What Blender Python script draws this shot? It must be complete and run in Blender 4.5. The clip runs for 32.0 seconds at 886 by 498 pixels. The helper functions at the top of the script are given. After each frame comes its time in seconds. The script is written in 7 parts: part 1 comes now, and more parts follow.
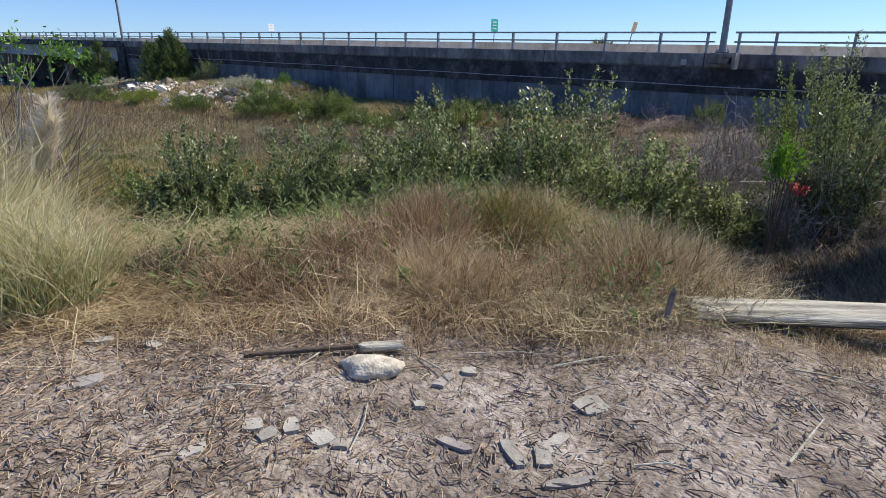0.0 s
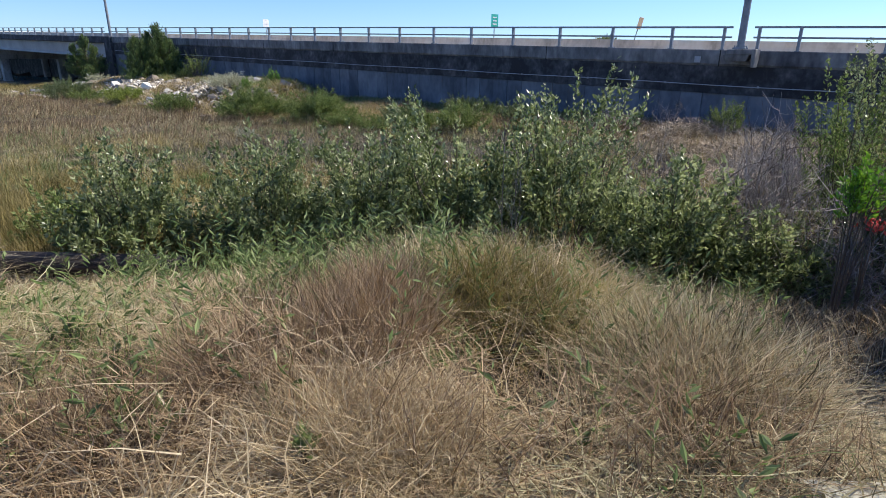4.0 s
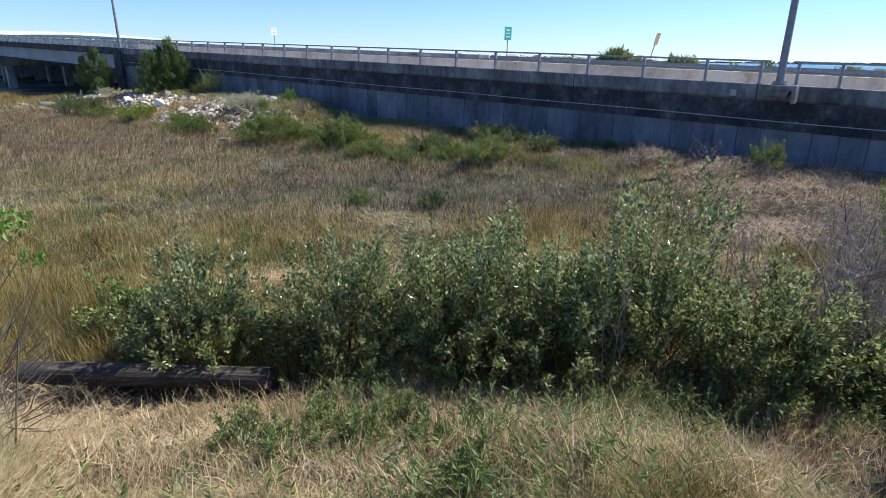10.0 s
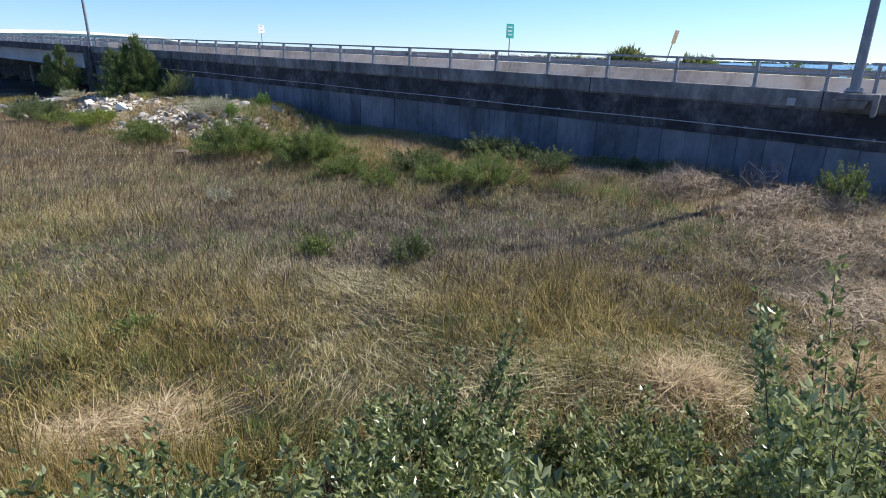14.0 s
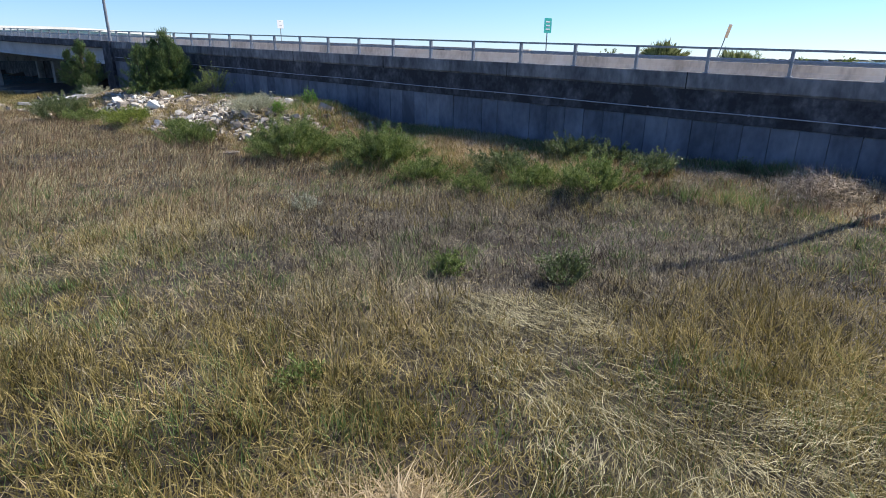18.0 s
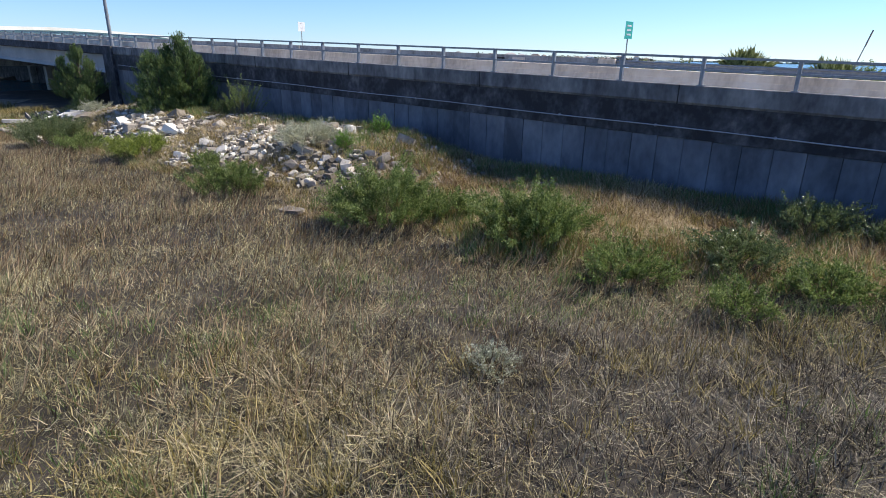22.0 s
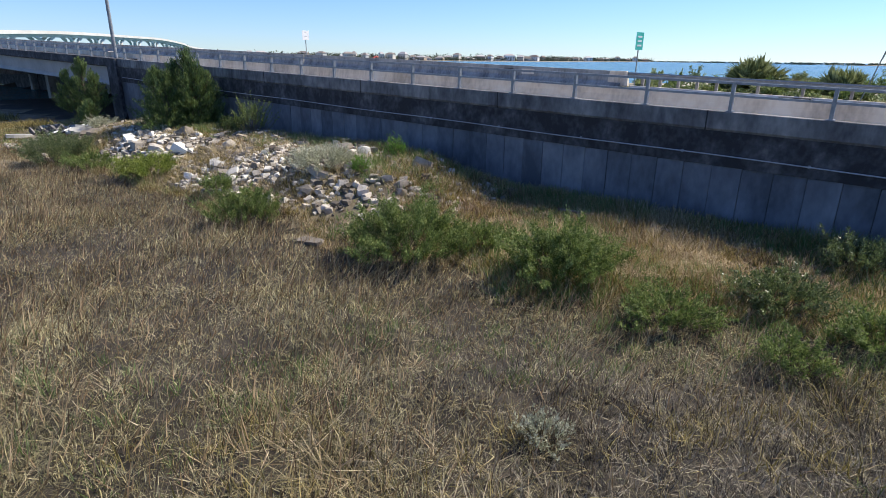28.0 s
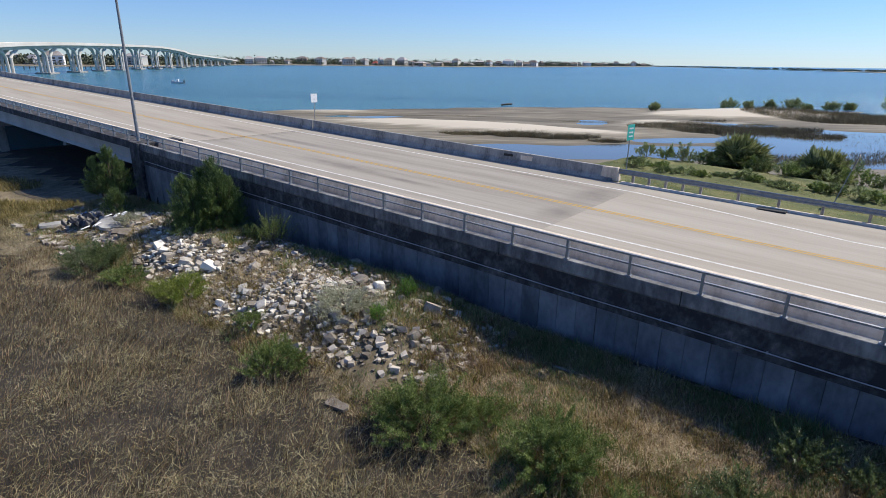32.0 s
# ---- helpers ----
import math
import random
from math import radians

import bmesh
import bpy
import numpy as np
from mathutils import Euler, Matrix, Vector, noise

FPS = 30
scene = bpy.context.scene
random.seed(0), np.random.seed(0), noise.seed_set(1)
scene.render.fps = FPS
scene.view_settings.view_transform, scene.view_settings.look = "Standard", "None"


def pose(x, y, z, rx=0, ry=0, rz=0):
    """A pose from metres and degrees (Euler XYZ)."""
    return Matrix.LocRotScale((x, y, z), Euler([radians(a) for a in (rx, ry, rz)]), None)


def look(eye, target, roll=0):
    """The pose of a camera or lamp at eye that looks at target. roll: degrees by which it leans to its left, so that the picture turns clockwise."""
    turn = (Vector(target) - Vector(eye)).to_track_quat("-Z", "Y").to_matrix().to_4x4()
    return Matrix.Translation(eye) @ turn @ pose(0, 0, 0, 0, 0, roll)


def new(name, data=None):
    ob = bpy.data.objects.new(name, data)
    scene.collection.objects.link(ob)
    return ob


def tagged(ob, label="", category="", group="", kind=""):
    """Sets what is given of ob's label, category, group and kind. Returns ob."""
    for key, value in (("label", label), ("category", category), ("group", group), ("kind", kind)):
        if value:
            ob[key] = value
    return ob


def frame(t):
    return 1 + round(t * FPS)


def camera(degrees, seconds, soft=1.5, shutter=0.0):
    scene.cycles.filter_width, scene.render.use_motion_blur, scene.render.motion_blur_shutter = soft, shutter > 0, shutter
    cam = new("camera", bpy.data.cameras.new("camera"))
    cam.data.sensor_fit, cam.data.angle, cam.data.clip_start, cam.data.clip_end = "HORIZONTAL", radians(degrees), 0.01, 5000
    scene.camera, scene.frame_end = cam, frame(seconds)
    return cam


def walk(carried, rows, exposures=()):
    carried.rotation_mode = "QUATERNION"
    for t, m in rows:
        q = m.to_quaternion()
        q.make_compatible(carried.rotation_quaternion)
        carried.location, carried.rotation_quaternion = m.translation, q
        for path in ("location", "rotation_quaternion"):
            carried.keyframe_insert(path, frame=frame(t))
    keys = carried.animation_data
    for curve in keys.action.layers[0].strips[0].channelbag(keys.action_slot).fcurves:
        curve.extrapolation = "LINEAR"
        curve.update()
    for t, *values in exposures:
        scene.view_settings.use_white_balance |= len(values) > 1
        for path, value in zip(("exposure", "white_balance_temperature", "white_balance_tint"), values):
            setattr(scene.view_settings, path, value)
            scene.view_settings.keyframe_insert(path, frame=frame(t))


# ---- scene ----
cam = camera(76.8, 32.0, 0.7)
PATH = [
    (0, (0.614, -0.839, 2.307), (0.516, 1.057, 1.678), 0.3),
    (0.5, (0.601, -0.686, 2.286), (0.501, 1.209, 1.656), 0.4),
    (1, (0.611, -0.437, 2.262), (0.51, 1.459, 1.631), 0.4),
    (1.5, (0.651, -0.138, 2.25), (0.548, 1.757, 1.618), 0.4),
    (2, (0.744, 0.226, 2.248), (0.638, 2.12, 1.614), 0.3),
    (2.5, (0.855, 0.546, 2.25), (0.75, 2.44, 1.615), 0.4),
    (4.5, (0.658, 0.793, 2.351), (0.559, 2.685, 1.711), 0.4),
    (5, (0.24, 0.734, 2.367), (0.142, 2.627, 1.728), 0.5),
    (5.5, (-0.038, 0.606, 2.383), (-0.137, 2.499, 1.744), 0.5),
    (6, (-0.123, 0.539, 2.399), (-0.222, 2.432, 1.76), 0.5),
    (6.5, (-0.132, 0.484, 2.541), (-0.23, 2.376, 1.9), 0.6),
    (7, (-0.118, 0.48, 2.783), (-0.218, 2.372, 2.141), 0.6),
    (7.5, (-0.126, 0.509, 3.062), (-0.225, 2.4, 2.421), 0.5),
    (8, (-0.147, 0.528, 3.254), (-0.246, 2.42, 2.613), 0.5),
    (8.5, (-0.168, 0.558, 3.309), (-0.265, 2.451, 2.669), 0.6),
    (9, (-0.202, 0.725, 3.34), (-0.301, 2.616, 2.699), 0.5),
    (9.5, (-0.261, 1.034, 3.36), (-0.359, 2.926, 2.718), 0.6),
    (10, (-0.318, 1.461, 3.392), (-0.417, 3.352, 2.749), 0.5),
    (10.5, (-0.378, 1.939, 3.425), (-0.477, 3.831, 2.782), 0.6),
    (11, (-0.416, 2.414, 3.43), (-0.513, 4.305, 2.788), 0.7),
    (11.5, (-0.429, 2.73, 3.41), (-0.526, 4.622, 2.767), 0.7),
    (12, (-0.409, 3.133, 3.392), (-0.506, 5.025, 2.749), 0.7),
    (12.5, (-0.387, 3.63, 3.433), (-0.485, 5.52, 2.787), 0.6),
    (13, (-0.351, 4.189, 3.424), (-0.449, 6.08, 2.779), 0.7),
    (13.5, (-0.252, 4.775, 3.448), (-0.353, 6.665, 2.802), 0.5),
    (14, (-0.182, 5.317, 3.426), (-0.283, 7.207, 2.781), 0.6),
    (14.5, (-0.101, 5.836, 3.387), (-0.202, 7.726, 2.741), 0.6),
    (16.5, (-0.795, 6.251, 3.355), (-0.895, 8.139, 2.703), 0.5),
    (17, (-1.408, 6.265, 3.342), (-1.506, 8.154, 2.689), 0.6),
    (17.5, (-2.168, 6.326, 3.324), (-2.265, 8.215, 2.672), 0.6),
    (18, (-2.911, 6.626, 3.303), (-3.006, 8.513, 2.649), 0.6),
    (18.5, (-3.553, 7.217, 3.263), (-3.647, 9.106, 2.611), 0.6),
    (19, (-4.087, 8.025, 3.266), (-4.183, 9.913, 2.613), 0.6),
    (19.5, (-4.579, 8.991, 3.316), (-4.677, 10.879, 2.664), 0.6),
    (20, (-4.981, 10.011, 3.412), (-5.078, 11.9, 2.76), 0.7),
    (20.5, (-5.351, 10.975, 3.522), (-5.444, 12.863, 2.869), 0.7),
    (21, (-5.855, 11.721, 3.599), (-5.942, 13.61, 2.948), 0.9),
    (21.5, (-6.569, 12.416, 3.661), (-6.652, 14.305, 3.011), 0.9),
    (22, (-7.302, 12.973, 3.69), (-7.383, 14.864, 3.041), 0.8),
    (22.5, (-7.763, 13.227, 3.73), (-7.842, 15.118, 3.084), 0.9),
    (23, (-7.88, 13.299, 3.722), (-7.957, 15.191, 3.078), 0.9),
    (23.5, (-7.857, 13.374, 3.713), (-7.926, 15.266, 3.067), 0.9),
    (24, (-7.825, 13.411, 3.682), (-7.896, 15.303, 3.037), 0.8),
    (24.5, (-7.862, 13.461, 3.614), (-7.932, 15.355, 2.973), 0.9),
    (25, (-7.948, 13.42, 3.604), (-8.017, 15.313, 2.96), 0.8),
    (25.5, (-8.046, 13.379, 3.575), (-8.118, 15.271, 2.931), 0.7),
    (27.5, (-7.978, 13.562, 3.838), (-8.058, 15.453, 3.192), 0.6),
    (28, (-7.943, 13.586, 4.294), (-8.022, 15.477, 3.649), 0.6),
    (28.5, (-7.974, 13.553, 4.926), (-8.052, 15.445, 4.281), 0.6),
    (29, (-8.091, 13.434, 5.654), (-8.169, 15.327, 5.011), 0.7),
    (29.5, (-8.193, 13.298, 6.43), (-8.269, 15.19, 5.787), 0.8),
    (30, (-8.222, 13.203, 7.197), (-8.3, 15.095, 6.553), 0.6),
    (30.5, (-8.269, 13.15, 7.95), (-8.347, 15.043, 7.308), 0.6),
    (31, (-8.276, 13.047, 8.643), (-8.352, 14.94, 8.003), 0.6),
    (31.5, (-8.28, 12.979, 9.111), (-8.353, 14.872, 8.471), 0.6),
    (32, (-8.292, 12.993, 9.577), (-8.367, 14.888, 8.941), 0.7),
]
EXPOSURES = [(0, 0.43, 6750, 10), (2, 0.55, 6700, 10), (6, 0.7, 6600, 10), (18, 0.68, 6650, 10), (25, 0.66, 6700, 10), (28, 0.6, 6750, 10), (30, 0.4, 6600, 10), (32, 0.22, 6550, 10)]
walk(cam, [(t, look(eye, target, roll)) for t, eye, target, roll in PATH], EXPOSURES)

# ---- world, sun ----
SUN_TO = Vector((0.804, 0.39, 1.0)).normalized()
sun_el, sun_az = math.asin(SUN_TO.z), math.atan2(SUN_TO.x, SUN_TO.y)
world = bpy.data.worlds.new("sky")
scene.world = world
world.use_nodes = True
wn = world.node_tree
sky = wn.nodes.new("ShaderNodeTexSky")
sky.sky_type, sky.sun_disc = "NISHITA", False
sky.sun_elevation, sky.sun_rotation = sun_el, sun_az
sky.air_density, sky.dust_density, sky.ozone_density = 1.0, 0.0, 4.0
tint = wn.nodes.new("ShaderNodeMix")
tint.data_type, tint.blend_type = "RGBA", "MULTIPLY"
tint.inputs[0].default_value = 1.0
tint.inputs[7].default_value = (0.67, 0.87, 1.28, 1)
wn.links.new(sky.outputs[0], tint.inputs[6])
wn.links.new(tint.outputs[2], wn.nodes["Background"].inputs[0])
wn.nodes["Background"].inputs[1].default_value = 0.09
sun = new("sun", bpy.data.lights.new("sun", "SUN"))
sun.data.energy, sun.data.angle, sun.data.color = 4.6, radians(0.5), (1.0, 0.94, 0.84)
sun.matrix_world = look((30, 10, 60), (30 - SUN_TO.x, 10 - SUN_TO.y, 60 - SUN_TO.z))

# ---- materials ----
def mat(name, stops, scale=4.0, rough=0.8, bump=0.0, bump_scale=40.0, metal=0.0, random=0.0, island=0.0,
        fine=0.25, fine_scale=None, trans=0.0, stretch=None, turn=None, spec=0.5, hue=0.0, contrast=(0.3, 0.7)):
    """A surface whose colour runs through stops by noise at two scales, with a per-object or per-island change."""
    m = bpy.data.materials.new(name)
    m.use_nodes = True
    t = m.node_tree
    N, L = t.nodes.new, t.links.new
    p = t.nodes["Principled BSDF"]
    p.inputs["Roughness"].default_value, p.inputs["Metallic"].default_value = rough, metal
    p.inputs["Specular IOR Level"].default_value = spec
    tc = N("ShaderNodeNewGeometry")
    src = tc.outputs["Position"]
    if stretch:
        mp = N("ShaderNodeMapping")
        mp.inputs["Scale"].default_value = stretch
        if turn is not None:
            mp.vector_type = "TEXTURE"
            mp.inputs["Scale"].default_value = [1 / k for k in stretch]
            mp.inputs["Rotation"].default_value = (0, 0, radians(turn))
        L(src, mp.inputs[0])
        src = mp.outputs[0]
    n1 = N("ShaderNodeTexNoise")
    n1.inputs["Scale"].default_value, n1.inputs["Detail"].default_value, n1.inputs["Roughness"].default_value = scale, 5, 0.6
    L(src, n1.inputs["Vector"])
    n2 = N("ShaderNodeTexNoise")
    n2.inputs["Scale"].default_value, n2.inputs["Detail"].default_value = fine_scale or scale * 9, 4
    L(src, n2.inputs["Vector"])
    mix = N("ShaderNodeMath")
    mix.operation = "MULTIPLY_ADD"
    mix.inputs[1].default_value = fine
    L(n2.outputs[0], mix.inputs[0])
    sub = N("ShaderNodeMath")
    sub.operation = "SUBTRACT"
    L(n1.outputs[0], sub.inputs[0])
    sub.inputs[1].default_value = fine * 0.5
    L(sub.outputs[0], mix.inputs[2])
    fac = mix.outputs[0]
    for amount, node, socket in ((random, "ShaderNodeObjectInfo", "Random"), (island, "ShaderNodeNewGeometry", "Random Per Island")):
        if amount:
            r = N(node)
            a = N("ShaderNodeMath")
            a.operation = "MULTIPLY_ADD"
            a.inputs[1].default_value = amount
            L(r.outputs[socket], a.inputs[0])
            b = N("ShaderNodeMath")
            b.operation = "SUBTRACT"
            L(fac, b.inputs[0])
            b.inputs[1].default_value = amount * 0.5
            L(b.outputs[0], a.inputs[2])
            fac = a.outputs[0]
    ramp = N("ShaderNodeValToRGB")
    lo, hi = contrast
    while len(ramp.color_ramp.elements) < len(stops):
        ramp.color_ramp.elements.new(0.5)
    for i, (e, c) in enumerate(zip(ramp.color_ramp.elements, stops)):
        e.position = lo + (hi - lo) * i / max(1, len(stops) - 1)
        e.color = (*c, 1)
    L(fac, ramp.inputs[0])
    L(ramp.outputs[0], p.inputs["Base Color"])
    if bump:
        n3 = N("ShaderNodeTexNoise")
        n3.inputs["Scale"].default_value, n3.inputs["Detail"].default_value = bump_scale, 6
        L(src, n3.inputs["Vector"])
        bp = N("ShaderNodeBump")
        bp.inputs["Strength"].default_value, bp.inputs["Distance"].default_value = bump, 0.02
        L(n3.outputs[0], bp.inputs["Height"])
        L(bp.outputs[0], p.inputs["Normal"])
    if trans:
        tr = N("ShaderNodeBsdfTranslucent")
        L(ramp.outputs[0], tr.inputs[0])
        ms = N("ShaderNodeMixShader")
        ms.inputs[0].default_value = trans
        L(p.outputs[0], ms.inputs[1])
        L(tr.outputs[0], ms.inputs[2])
        L(ms.outputs[0], t.nodes["Material Output"].inputs[0])
    return m


M_DIRT = mat("marsh soil and dry dirt", [(0.09, 0.07, 0.056), (0.24, 0.2, 0.165), (0.44, 0.39, 0.34)], 2.2, 0.95, 1.0, 45, fine=0.7, fine_scale=26, contrast=(0.25, 0.75))
# Nearly black: the shade between grass blades is put into the mud.
M_MUD = mat("brown marsh mud with blade-gap shade in its tone", [(0.012, 0.009, 0.006), (0.028, 0.021, 0.013), (0.055, 0.042, 0.027)], 1.2, 0.85, 0.5, 30, fine=0.4, fine_scale=22)
M_BANK = mat("sandy bank with dry litter", [(0.08, 0.065, 0.035), (0.17, 0.135, 0.08), (0.28, 0.23, 0.15)], 1.0, 0.95, 0.5, 40, fine=0.5, fine_scale=14)
M_SAND = mat("pale beach sand", [(0.3, 0.25, 0.17), (0.5, 0.43, 0.32), (0.64, 0.57, 0.45)], 0.06, 0.95, 0.2, 3, fine=0.3, fine_scale=0.6, contrast=(0.35, 0.62))
M_WETSAND = mat("wet tidal flat", [(0.09, 0.075, 0.045), (0.2, 0.165, 0.11), (0.34, 0.29, 0.21)], 0.08, 0.7, 0.1, 3, fine=0.35, fine_scale=0.5, stretch=(0.5, 1.6, 1))
M_FLATS = mat("tidal flat of wet mud and pale sand", [(0.085, 0.075, 0.05), (0.17, 0.145, 0.1), (0.3, 0.265, 0.195), (0.56, 0.5, 0.39)], 0.07, 0.85, 0.4, 2, fine=0.7, fine_scale=0.45, stretch=(0.4, 1.9, 1), contrast=(0.1, 0.9))
_t = M_FLATS.node_tree
_rise = _t.nodes.new("ShaderNodeSeparateXYZ")
_t.links.new([q for q in _t.nodes if q.bl_idname == "ShaderNodeNewGeometry"][0].outputs["Position"], _rise.inputs[0])
_lift = _t.nodes.new("ShaderNodeMath")
_lift.operation = "MULTIPLY_ADD"
_t.links.new(_rise.outputs["Z"], _lift.inputs[0])
_lift.inputs[1].default_value = 1.15
_ramp = [q for q in _t.nodes if q.bl_idname == "ShaderNodeValToRGB"][0]
_old = _ramp.inputs[0].links[0].from_socket
_up = _t.nodes.new("ShaderNodeMath")
_up.operation = "ADD"
_up.inputs[1].default_value = 0.8
_t.links.new(_old, _up.inputs[0])
_t.links.new(_up.outputs[0], _lift.inputs[2])
_t.links.new(_lift.outputs[0], _ramp.inputs[0])
M_VERGE = mat("mown green verge", [(0.05, 0.068, 0.015), (0.1, 0.115, 0.03), (0.2, 0.185, 0.07)], 0.5, 0.95, 0.6, 30, fine=0.4, fine_scale=6)
M_CONC = mat("weathered concrete", [(0.13, 0.13, 0.125), (0.30, 0.295, 0.28), (0.42, 0.41, 0.385)], 0.9, 0.9, 0.25, 50, fine=0.35, fine_scale=9, stretch=(1, 1, 0.45))
# Algae black, lowered further along with the wall's shaded tones.
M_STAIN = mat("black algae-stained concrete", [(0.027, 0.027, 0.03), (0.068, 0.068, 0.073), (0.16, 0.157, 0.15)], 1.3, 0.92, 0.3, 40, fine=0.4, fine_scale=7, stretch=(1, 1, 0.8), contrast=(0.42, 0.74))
# Darker copy of the concrete: the wall face's shade is in the tone.
M_PARAPET = mat("weathered parapet concrete with shade in its tone", [(0.055, 0.055, 0.058), (0.15, 0.15, 0.15), (0.29, 0.285, 0.27)], 1.0, 0.9, 0.25, 50, fine=0.4, fine_scale=6, stretch=(1, 1, 0.5))
M_BRIDGE = mat("pale high bridge concrete", [(0.5, 0.48, 0.43), (0.62, 0.6, 0.55)], 0.05, 0.9, fine=0.2)
# Lowered, bluish grey carries the shade of the wall face.
M_PANEL = mat("grey sheet pile concrete with shade in its tone", [(0.075, 0.083, 0.096), (0.135, 0.147, 0.168), (0.215, 0.226, 0.243)], 0.8, 0.9, 0.2, 40, random=0.22, fine=0.3, fine_scale=6, stretch=(1, 1, 0.5))
# Raised warm tan: light bounced off the walkway is put into the colour.
M_PALE = mat("pale concrete with bounced light in its tone", [(0.46, 0.38, 0.29), (0.7, 0.6, 0.475), (0.8, 0.72, 0.6)], 0.9, 0.9, 0.2, 50, fine=0.35, fine_scale=8, stretch=(1, 1, 0.5))
M_GIRDER = mat("grey bridge girder concrete", [(0.3, 0.3, 0.285), (0.42, 0.415, 0.4)], 0.5, 0.9, 0.1, 30, fine=0.3)
M_ROAD = mat("worn pale asphalt", [(0.31, 0.272, 0.215), (0.36, 0.32, 0.26), (0.405, 0.365, 0.3)], 1.0, 0.9, 0.3, 120, fine=0.35, fine_scale=7, stretch=(0.05, 0.7, 1), turn=143.5)
M_ROAD_OLD = mat("grey patched asphalt", [(0.26, 0.23, 0.19), (0.32, 0.29, 0.242), (0.37, 0.335, 0.285)], 1.0, 0.9, 0.3, 120, fine=0.35, fine_scale=7, stretch=(0.05, 0.9, 1), turn=143.5)
M_TARP_ROAD = mat("dark tarred asphalt patch", [(0.2, 0.175, 0.14), (0.28, 0.25, 0.205), (0.36, 0.325, 0.27)], 0.8, 0.9, 0.3, 120, fine=0.4, fine_scale=9)
def stain(m, spots, dark):
    """Tyre-blackened stretches with soft, broken edges: spots are (along, across, length, width)."""
    t = m.node_tree
    N, L = t.nodes.new, t.links.new
    pos = N("ShaderNodeNewGeometry").outputs["Position"]
    rough = N("ShaderNodeTexNoise")
    rough.inputs["Scale"].default_value, rough.inputs["Detail"].default_value = 0.9, 5
    L(pos, rough.inputs["Vector"])
    total = None
    for along_, across, length, width in spots:
        c = Vector((7.554, 22.042, 0)) + Vector((-0.8035, 0.5953, 0)) * along_ + Vector((0.5953, 0.8035, 0)) * across
        mp = N("ShaderNodeMapping")
        mp.vector_type = "TEXTURE"
        mp.inputs["Location"].default_value = c
        mp.inputs["Rotation"].default_value = (0, 0, math.atan2(0.5953, -0.8035))
        mp.inputs["Scale"].default_value = (length, width, 1e4)
        L(pos, mp.inputs["Vector"])
        ln = N("ShaderNodeVectorMath")
        ln.operation = "LENGTH"
        L(mp.outputs[0], ln.inputs[0])
        fall = N("ShaderNodeMapRange")
        fall.interpolation_type = "SMOOTHSTEP"
        fall.inputs["From Min"].default_value, fall.inputs["From Max"].default_value = 1.0, 0.1
        L(ln.outputs["Value"], fall.inputs["Value"])
        if total is None:
            total = fall.outputs[0]
        else:
            add = N("ShaderNodeMath")
            add.operation = "MAXIMUM"
            L(total, add.inputs[0])
            L(fall.outputs[0], add.inputs[1])
            total = add.outputs[0]
    mul = N("ShaderNodeMath")
    mul.operation = "MULTIPLY"
    mul.use_clamp = True
    L(total, mul.inputs[0])
    gain = N("ShaderNodeMapRange")
    gain.inputs["From Min"].default_value, gain.inputs["From Max"].default_value, gain.inputs["To Min"].default_value = 0.3, 0.7, 0.45
    L(rough.outputs[0], gain.inputs["Value"])
    L(gain.outputs[0], mul.inputs[1])
    mix = N("ShaderNodeMix")
    mix.data_type = "RGBA"
    base = t.nodes["Principled BSDF"].inputs["Base Color"]
    L(mul.outputs[0], mix.inputs["Factor"])
    L(base.links[0].from_socket, mix.inputs["A"])
    mix.inputs["B"].default_value = (*dark, 1)
    L(mix.outputs["Result"], base)


stain(M_ROAD_OLD, ((34.2, 6.6, 6.0, 0.9), (28.5, 6.3, 3.5, 0.45), (44.0, 10.0, 7.5, 0.7), (19.4, 11.2, 1.6, 3.0), (19.2, 6.6, 1.3, 1.7), (25.0, 13.0, 6.0, 0.35)), (0.185, 0.162, 0.138))
stain(M_ROAD, ((52.0, 10.4, 4.0, 0.7), (51.0, 6.4, 3.0, 0.5)), (0.21, 0.185, 0.155))
M_WHITE = mat("worn white road paint", [(0.5, 0.48, 0.44), (0.75, 0.74, 0.7)], 3.0, 0.8, fine=0.5)
M_YELLOW = mat("worn yellow road paint", [(0.42, 0.27, 0.07), (0.6, 0.36, 0.05)], 2.5, 0.8, fine=0.6)
M_ALU = mat("dull aluminium rail", [(0.2, 0.215, 0.23), (0.32, 0.335, 0.35)], 6, 0.5, metal=0.6, fine=0.3)
M_GALV = mat("galvanised steel", [(0.2, 0.215, 0.225), (0.31, 0.33, 0.34)], 5, 0.6, metal=0.3, fine=0.3)
M_PIPE = mat("grey plastic conduit", [(0.3, 0.31, 0.33), (0.42, 0.43, 0.45)], 4, 0.6)
# Near-black for joints; elsewhere it paints the shade inside gaps and openings.
M_DARK = mat("near-black for joints and gap shade", [(0.02, 0.02, 0.02), (0.04, 0.04, 0.04)], 4, 0.9)
M_RUST = mat("weathered grey timber pole", [(0.2, 0.18, 0.16), (0.36, 0.33, 0.3)], 6, 0.9, 0.3, 40)
M_SIGNW = mat("white sign sheet", [(0.8, 0.8, 0.8), (0.86, 0.86, 0.86)], 4, 0.5)
M_SIGNG = mat("green sign sheet", [(0.03, 0.46, 0.37), (0.05, 0.52, 0.43)], 4, 0.5)
M_SIGNB = mat("grey back of a sign", [(0.3, 0.31, 0.32), (0.4, 0.4, 0.4)], 4, 0.5, metal=0.4)
M_SIGNO = mat("faded orange sign sheet", [(0.52, 0.36, 0.24), (0.6, 0.42, 0.29)], 4, 0.5)
